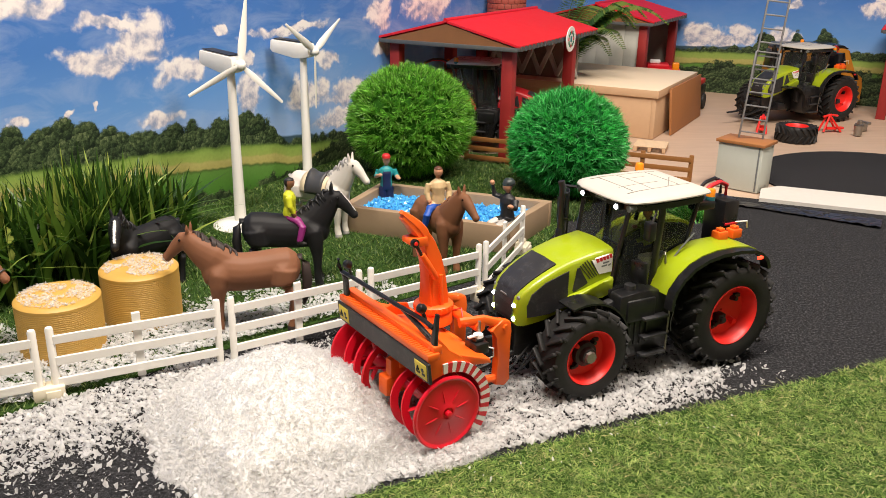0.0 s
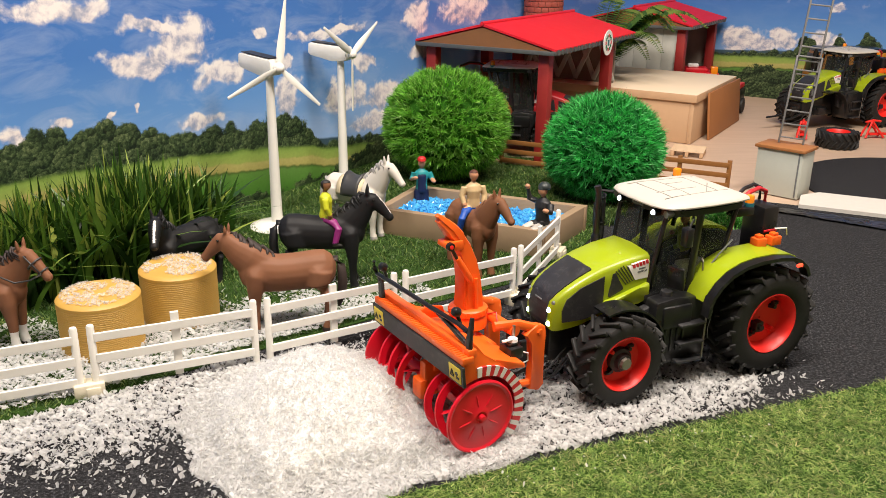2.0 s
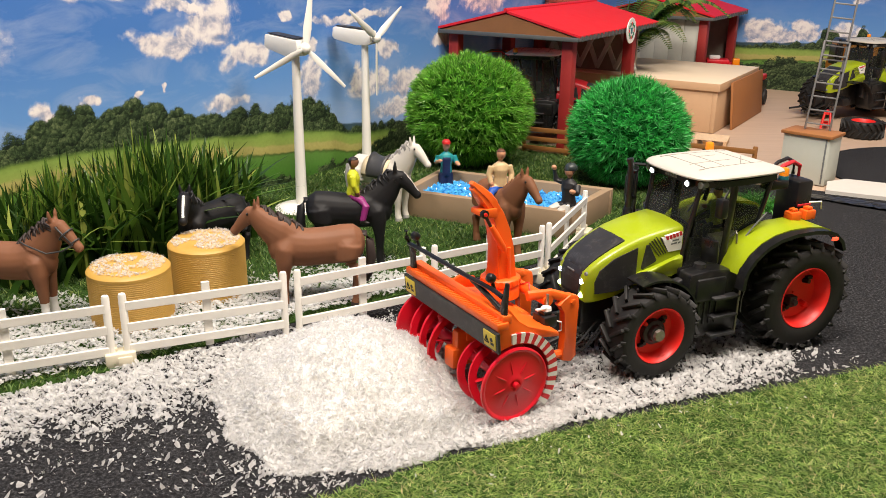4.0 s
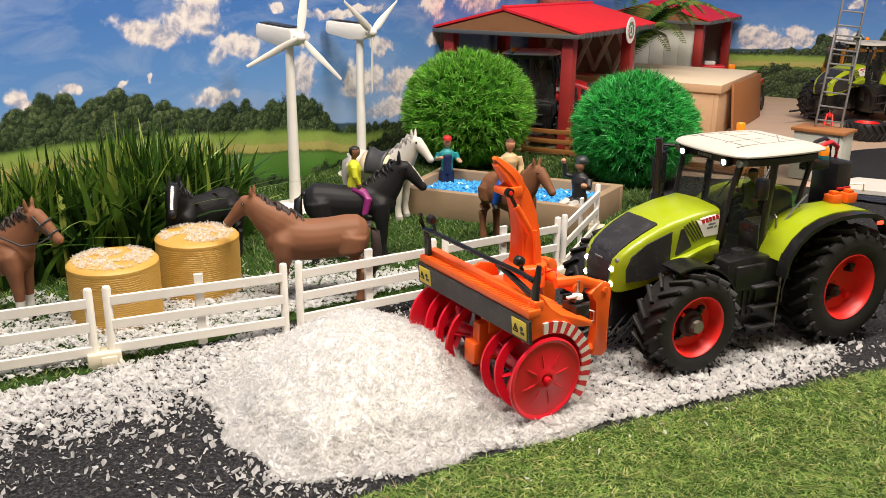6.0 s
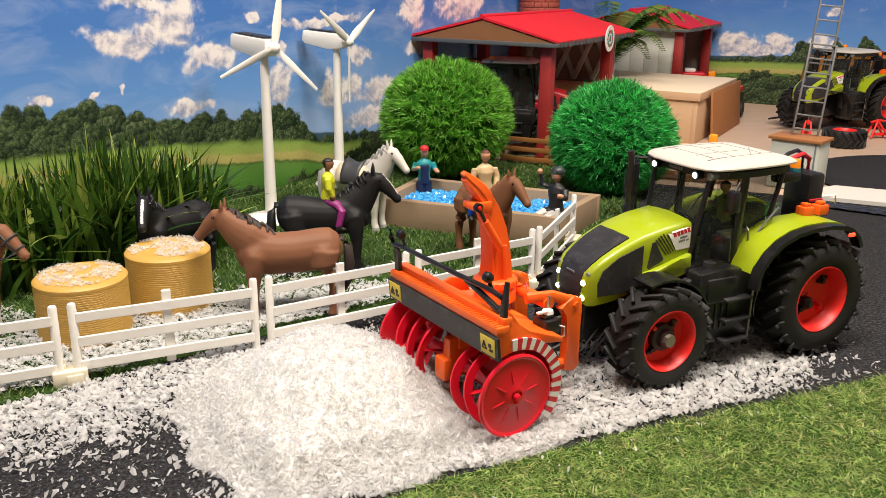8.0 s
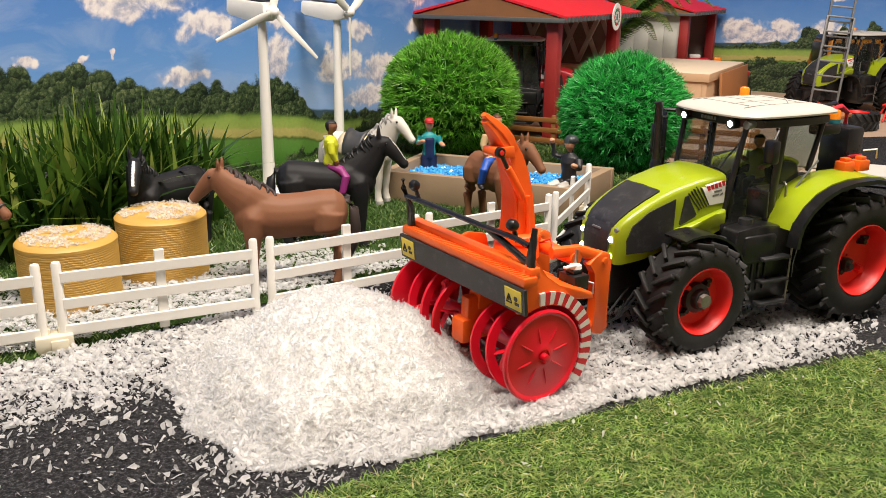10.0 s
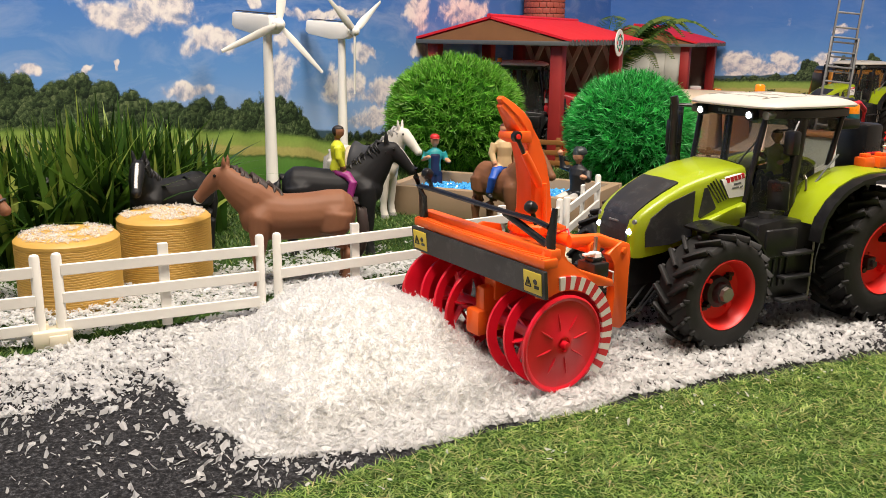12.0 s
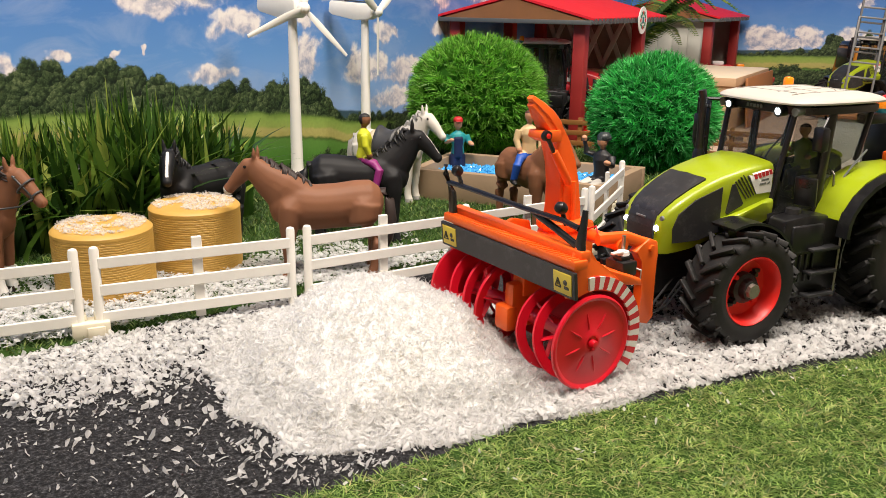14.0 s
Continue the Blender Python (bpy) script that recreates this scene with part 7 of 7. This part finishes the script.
def crumpled_film(a, b, width):
    """A creased strip of dark film lying from a to b."""
    a, b = Vector((*a, 0)), Vector((*b, 0))
    d = (b - a).normalized()
    side = Vector((-d.y, d.x, 0))
    top, low = [], []
    for i in range(33):
        f = i / 32
        for j in range(7):
            g = j / 6 - 0.5
            w = width * (0.45 + 0.55 * f) * (1 + 0.25 * noise.noise((f * 7, 1.0, 0)))
            p = a.lerp(b, f) + side * (g * w)
            z = 0.0062 + 0.004 * abs(noise.noise((p.x * 60, p.y * 60, 3.0))) + 0.003 * abs(noise.noise((p.x * 160, p.y * 160, 8.0)))
            top.append((p.x, p.y, z))
            low.append((p.x, p.y, z - 0.0006))
    n = len(top)
    fs = []
    for i in range(32):
        for j in range(6):
            q = [i * 7 + j, i * 7 + j + 1, (i + 1) * 7 + j + 1, (i + 1) * 7 + j]
            fs += [q, [n + k for k in q[::-1]]]
    for i in range(32):
        for j in (0, 6):
            fs.append([i * 7 + j, (i + 1) * 7 + j, n + (i + 1) * 7 + j, n + i * 7 + j])
    ob = quads("plastic_film", top + low, fs, mat("dark_film", (0.020, 0.020, 0.022), 0.3, var=0.2), None)
    return tagged(ob, "crumpled dark plastic film beside the white board", "plastic film")


crumpled_film((0.575, 1.600), (0.800, 1.478), 0.055)

# ---- second tractor under repair and the things round it ----
tractor(pose(1.118, 2.545, 0.001, 0, 0, 208), "lime green toy tractor missing a front wheel, under repair", lit=False, three_wheels=True)


def loose_wheel(x, y):
    w = holder("spare_wheel", pose(x, y, 0.001), "black tractor wheel with red rim lying flat", "wheel")
    wheel(w, 0, 0, 0.0525, 0.040, 1, 18, 0.3)
    for ch in w.children:
        ch.matrix_local = pose(0, 0, 0.021)


loose_wheel(0.925, 2.205)


def trestle(x, y, ang, label):
    t = holder("axle_stand", pose(x, y, 0.001, 0, 0, ang), label, "axle stand", "red axle stands")
    for sg in (-1, 1):
        bm = bm_new()
        sweep(bm, [(-0.022, sg * 0.012, 0.002), (-0.006, sg * 0.006, 0.045)], [0.0030, 0.0026], 8)
        part("leg", bm, M_RIM, t)
        bm = bm_new()
        sweep(bm, [(0.030, sg * 0.012, 0.002), (-0.004, sg * 0.006, 0.045)], [0.0030, 0.0026], 8)
        part("leg", bm, M_RIM, t)
    bm = bm_new()
    sweep(bm, [(-0.020, 0, 0.042), (0.0, 0, 0.047), (0.022, 0, 0.044)], [(0.004, 0.003)] * 3, 8)
    part("saddle_bar", bm, M_RIM, t)
    bm = bm_new()
    bx(bm, (0.018, 0, 0.010), (0.050, 0.012, 0.006), 0.001)
    part("foot_bar", bm, M_RIM, t)


trestle(1.062, 2.325, 10, "bright red axle stand beside the tractor")
trestle(0.870, 2.300, 70, "bright red axle stand under the tractor front")


def bucket(x, y):
    b = holder("bucket", pose(x, y, 0.001), "small grey metal bucket on the floor", "bucket")
    bm = bm_new()
    lathe(bm, [(0.0005, 0.001), (0.0095, 0.001), (0.0125, 0.028), (0.0133, 0.0285), (0.0118, 0.0285), (0.0090, 0.003), (0.0005, 0.003)], 20)
    part("pail", bm, M_STEEL, b)
    bm = bm_new()
    sweep(bm, [(0.0128 * math.cos(a), 0, 0.028 + 0.013 * math.sin(a)) for a in [math.pi * k / 8 for k in range(9)]], [0.0007] * 9, 6)
    part("handle", bm, M_STEEL, b)


bucket(1.120, 2.275)


def toolbox(x, y, ang):
    b = holder("tool_crate", pose(x, y, 0.001, 0, 0, ang), "grey metal machine parts on the floor", "machine parts")
    for c, s in (((0, 0, 0.012), (0.030, 0.020, 0.022)), ((0.020, 0.004, 0.022), (0.012, 0.030, 0.008)), ((-0.012, -0.004, 0.028), (0.010, 0.010, 0.012))):
        bm = bm_new()
        bx(bm, c, s, 0.002)
        part("block", bm, M_STEEL, b)


toolbox(1.155, 2.335, 25)


def van(m):
    v = holder("van", m, "ochre orange toy van with black roof and dark windows", "van")
    M_VAN = mat("ochre_plastic", (0.42, 0.16, 0.012), 0.45, var=0.08)
    bm = bm_new()
    prism(bm, [(-0.12, 0.022), (-0.12, 0.110), (-0.110, 0.180), (-0.100, 0.186), (0.085, 0.186), (0.100, 0.180), (0.120, 0.115), (0.150, 0.100), (0.156, 0.070), (0.156, 0.022)], -0.060, 0.060, 0.004)
    part("body", bm, M_VAN, v)
    bm = bm_new()
    prism(bm, [(-0.113, 0.182), (-0.104, 0.194), (0.080, 0.195), (0.100, 0.184)], -0.056, 0.056, 0.003)
    part("roof", bm, M_BLACK, v, "black van roof")
    for sg in (1, -1):
        for x0, x1 in ((-0.104, -0.030), (-0.022, 0.034), (0.042, 0.098)):
            bm = bm_new()
            prism(bm, [(x0, 0.115), (x0 + 0.004, 0.174), (x1 - (0.014 if x1 > 0.09 else 0.003), 0.174), (x1, 0.115)], sg * 0.0585, sg * 0.0612, 0.0006)
            part("window", bm, M_BLACK, v)
        for x in (-0.072, 0.098):
            bm = bm_new()
            lathe(bm, [(0.001, -0.008), (0.022, -0.008), (0.024, -0.004), (0.024, 0.004), (0.022, 0.008), (0.001, 0.008)], 24, pose(x, sg * 0.056, 0.025, 90, 0, 0))
            part("wheel", bm, M_RUBBER, v)
    bm = bm_new()
    bx(bm, (-0.1165, 0, 0.145), (0.006, 0.092, 0.058), 0.001, pose(0, 0, 0, 0, 0, 0))
    part("window", bm, M_BLACK, v)


van(pose(1.150, 2.735, 0.001, 0, 0, WALL_ANGLE - 60))
shed((1.262, 2.520), 0.34, 0.20, 0.262, 0.306, "model shed with red roof at the edge of the yard")

# ---- in and round the sheds ----
M_WINE = mat("dark_red_plastic", (0.42, 0.014, 0.02), 0.4, var=0.08)
tractor(pose(0.000, 2.085, 0.001, 0, 0, -12), "dark red toy tractor with pale roof inside the shed", paint=M_WINE, roof_paint=M_STWHITE, lit=False)


def sign_plate():
    s = holder("round_sign", pose(0.3135, 2.1415, 0.2580, 0, 0, WALL_ANGLE - 90), "round white sign with a wreath mark on the eave", "sign")
    bm = bm_new()
    lathe(bm, [(0.0005, 0), (0.0300, 0), (0.0305, 0.001), (0.0300, 0.002), (0.0005, 0.002)], 40, pose(0, 0, 0, 0, 90, 0))
    part("plate", bm, M_STWHITE, s)
    M_WREATH = mat("green_print", (0.02, 0.20, 0.10), 0.5)
    for k in range(12):
        bm = bm_new()
        a = 30 * k
        bx(bm, (0.0025, 0.0165 * math.cos(radians(a)), 0.0165 * math.sin(radians(a))), (0.0008, 0.006, 0.0075), 0.0002)
        part("mark", bm, M_WREATH if k % 3 else M_STRED, s)
    bm = bm_new()
    bx(bm, (0.0025, 0, 0), (0.0008, 0.010, 0.014), 0.0003)
    part("mark", bm, M_TEAL, s)
    return s


sign_plate()


def fern(x, y, z):
    f = holder("potted_fern", pose(x, y, z), "potted fern with long feathery green fronds", "fern")
    bm = bm_new()
    lathe(bm, [(0.001, 0), (0.036, 0), (0.044, 0.006), (0.045, 0.008), (0.040, 0.008), (0.001, 0.004)], 24)
    part("pot", bm, M_BLACK, f)
    r = random.Random(11)
    M_FERN = blade_mat("fern_leaf", [(0.0, (0.03, 0.09, 0.014)), (0.5, (0.09, 0.19, 0.03)), (1.0, (0.22, 0.28, 0.05))], 0.5, 0.25)
    for k in range(22):
        a = 2 * math.pi * k / 22 + r.uniform(-0.2, 0.2)
        if math.cos(a - radians(225)) > 0.35:
            continue
        reach, rise = r.uniform(0.16, 0.30), r.uniform(0.11, 0.21)
        d = Vector((math.cos(a), math.sin(a), 0))
        side = Vector((-d.y, d.x, 0))
        pts = [d * (reach * q / 10) + Vector((0, 0, 0.006 + rise * math.sin(min(1, q / 10 * 1.25) * math.pi / 2) - 0.09 * max(0, q / 10 - 0.55) ** 2 * 3)) for q in range(11)]
        bm = bm_new()
        sweep(bm, pts, [0.0016 - 0.0001 * q for q in range(11)], 5)
        for q in range(3, 45):
            g = q / 44 * 9.99
            i = int(g)
            p = pts[i].lerp(pts[i + 1], g - i)
            ln = 0.044 * math.sin(math.pi * (0.12 + 0.85 * q / 44)) + 0.003
            for sg in (-1, 1):
                tip = p + side * (sg * ln) + d * (ln * 0.35) - Vector((0, 0, ln * 0.25))
                w = d * 0.0052
                va, vb, vc = bm.verts.new(p - w), bm.verts.new(p + w), bm.verts.new(tip)
                vm = bm.verts.new((p + tip) / 2 + w * 1.1 + Vector((0, 0, 0.002)))
                bm.faces.new((va, vm, vc))
                bm.faces.new((va, vb, vm))
        part("frond", bm, M_FERN, f, smooth=False)
    return f


fern(0.335, 2.500, 0.1290)


def brick_tower(x, y, r, h):
    t = holder("brick_tower", pose(x, y, 0), "round red brick chimney tower behind the shed", "tower")
    bm = bm_new()
    lathe(bm, [(r * 0.5, 0), (r - 0.002, 0), (r - 0.002, h), (r * 0.5, h)], 32)
    part("core", bm, mat("mortar", (0.30, 0.20, 0.16), 0.9, var=0.2), t)
    bm = bm_new()
    w = 2 * math.pi * r / 18
    bx(bm, (r - 0.003, 0, 0), (0.008, w * 0.93, 0.0135), 0.0008)
    proto = part("brick", bm, M_BRICK, t, m=pose(0, 0, h - 0.008))
    for row in range(9):
        for k in range(18):
            if row == 0 and k == 0:
                continue
            ob = new("brick", proto.data)
            ob.parent = t
            ob.matrix_local = pose(0, 0, h - 0.008 - row * 0.015, 0, 0, 20 * (k + 0.5 * (row % 2)))


brick_tower(0.185, 2.560, 0.055, 0.42)


def harvester():
    hv = holder("harvester", pose(0.72, 2.86, 0.001, 0, 0, WALL_ANGLE - 70), "red toy machine with white cap inside the shed", "farm machine")
    for nm, c, s, mt in (("body", (0, 0, 0.060), (0.12, 0.09, 0.080), M_RED), ("bonnet", (-0.01, -0.01, 0.106), (0.07, 0.06, 0.014), M_RED), ("cap", (-0.02, -0.015, 0.119), (0.034, 0.024, 0.012), M_STWHITE), ("side_cover", (0.045, -0.03, 0.104), (0.022, 0.03, 0.030), M_AMBER)):
        bm = bm_new()
        bx(bm, c, s, 0.004)
        part(nm, bm, mt, hv)
    for sx in (-0.04, 0.04):
        for sg in (-1, 1):
            bm = bm_new()
            lathe(bm, [(0.001, -0.012), (0.028, -0.012), (0.031, 0), (0.028, 0.012), (0.001, 0.012)], 20, pose(sx, sg * 0.052, 0.031, 90, 0, 0))
            part("wheel", bm, M_RUBBER, hv)


harvester()


def cart():
    c = holder("cart", pose(0.772, 2.640, 0.001, 0, 0, WALL_ANGLE), "black and red toy trailer behind the board", "trailer")
    bm = bm_new()
    bx(bm, (0, 0, 0.050), (0.12, 0.05, 0.050), 0.003)
    part("body", bm, M_BLACK, c)
    bm = bm_new()
    bx(bm, (0, 0, 0.084), (0.115, 0.045, 0.016), 0.004)
    part("cover", bm, M_RED, c)
    for sx in (-0.035, 0.035):
        for sg in (-1, 1):
            bm = bm_new()
            lathe(bm, [(0.001, -0.006), (0.022, -0.006), (0.024, 0), (0.022, 0.006), (0.001, 0.006)], 20, pose(sx, sg * 0.024, 0.024, 90, 0, 0))
            part("wheel", bm, M_RUBBER, c)


cart()

# small tufts by the pool
g = holder("grass_tuft", pose(0.462, 1.512, 0.003), "bright green curly plastic tuft on the road edge", "grass tuft", "low grass tufts")
r = np.random.default_rng(77)
base = np.stack([r.normal(0, 0.016, 700), r.normal(0, 0.014, 700), np.zeros(700)], 1)
tagged(blades("tuft_cover", base, r.uniform(0.012, 0.034, 700), r.uniform(0.002, 0.0042, 700), r.uniform(0.3, 1.4, 700), blade_mat("bright_tuft", [(0.0, (0.02, 0.12, 0.015)), (0.5, (0.06, 0.30, 0.04)), (1.0, (0.16, 0.46, 0.08))], 0.45), r, segs=3, parent=g), kind="stuff")
for i, (x, y) in enumerate(((0.228, 1.495), (0.245, 1.535), (0.205, 1.700), (-0.36, 1.56), (-0.42, 1.45))):
    r = np.random.default_rng(60 + i)
    g = holder("grass_tuft", pose(x, y, 0.003), "low dark green plastic grass tuft", "grass tuft", "low grass tufts")
    n = 260
    base = np.stack([r.normal(0, 0.012, n), r.normal(0, 0.010, n), np.zeros(n)], 1)
    tagged(blades("tuft_cover", base, r.uniform(0.010, 0.026, n), r.uniform(0.0012, 0.0024, n), r.uniform(0.3, 1.4, n), M_PADDOCK, r, segs=3, parent=g), kind="stuff")
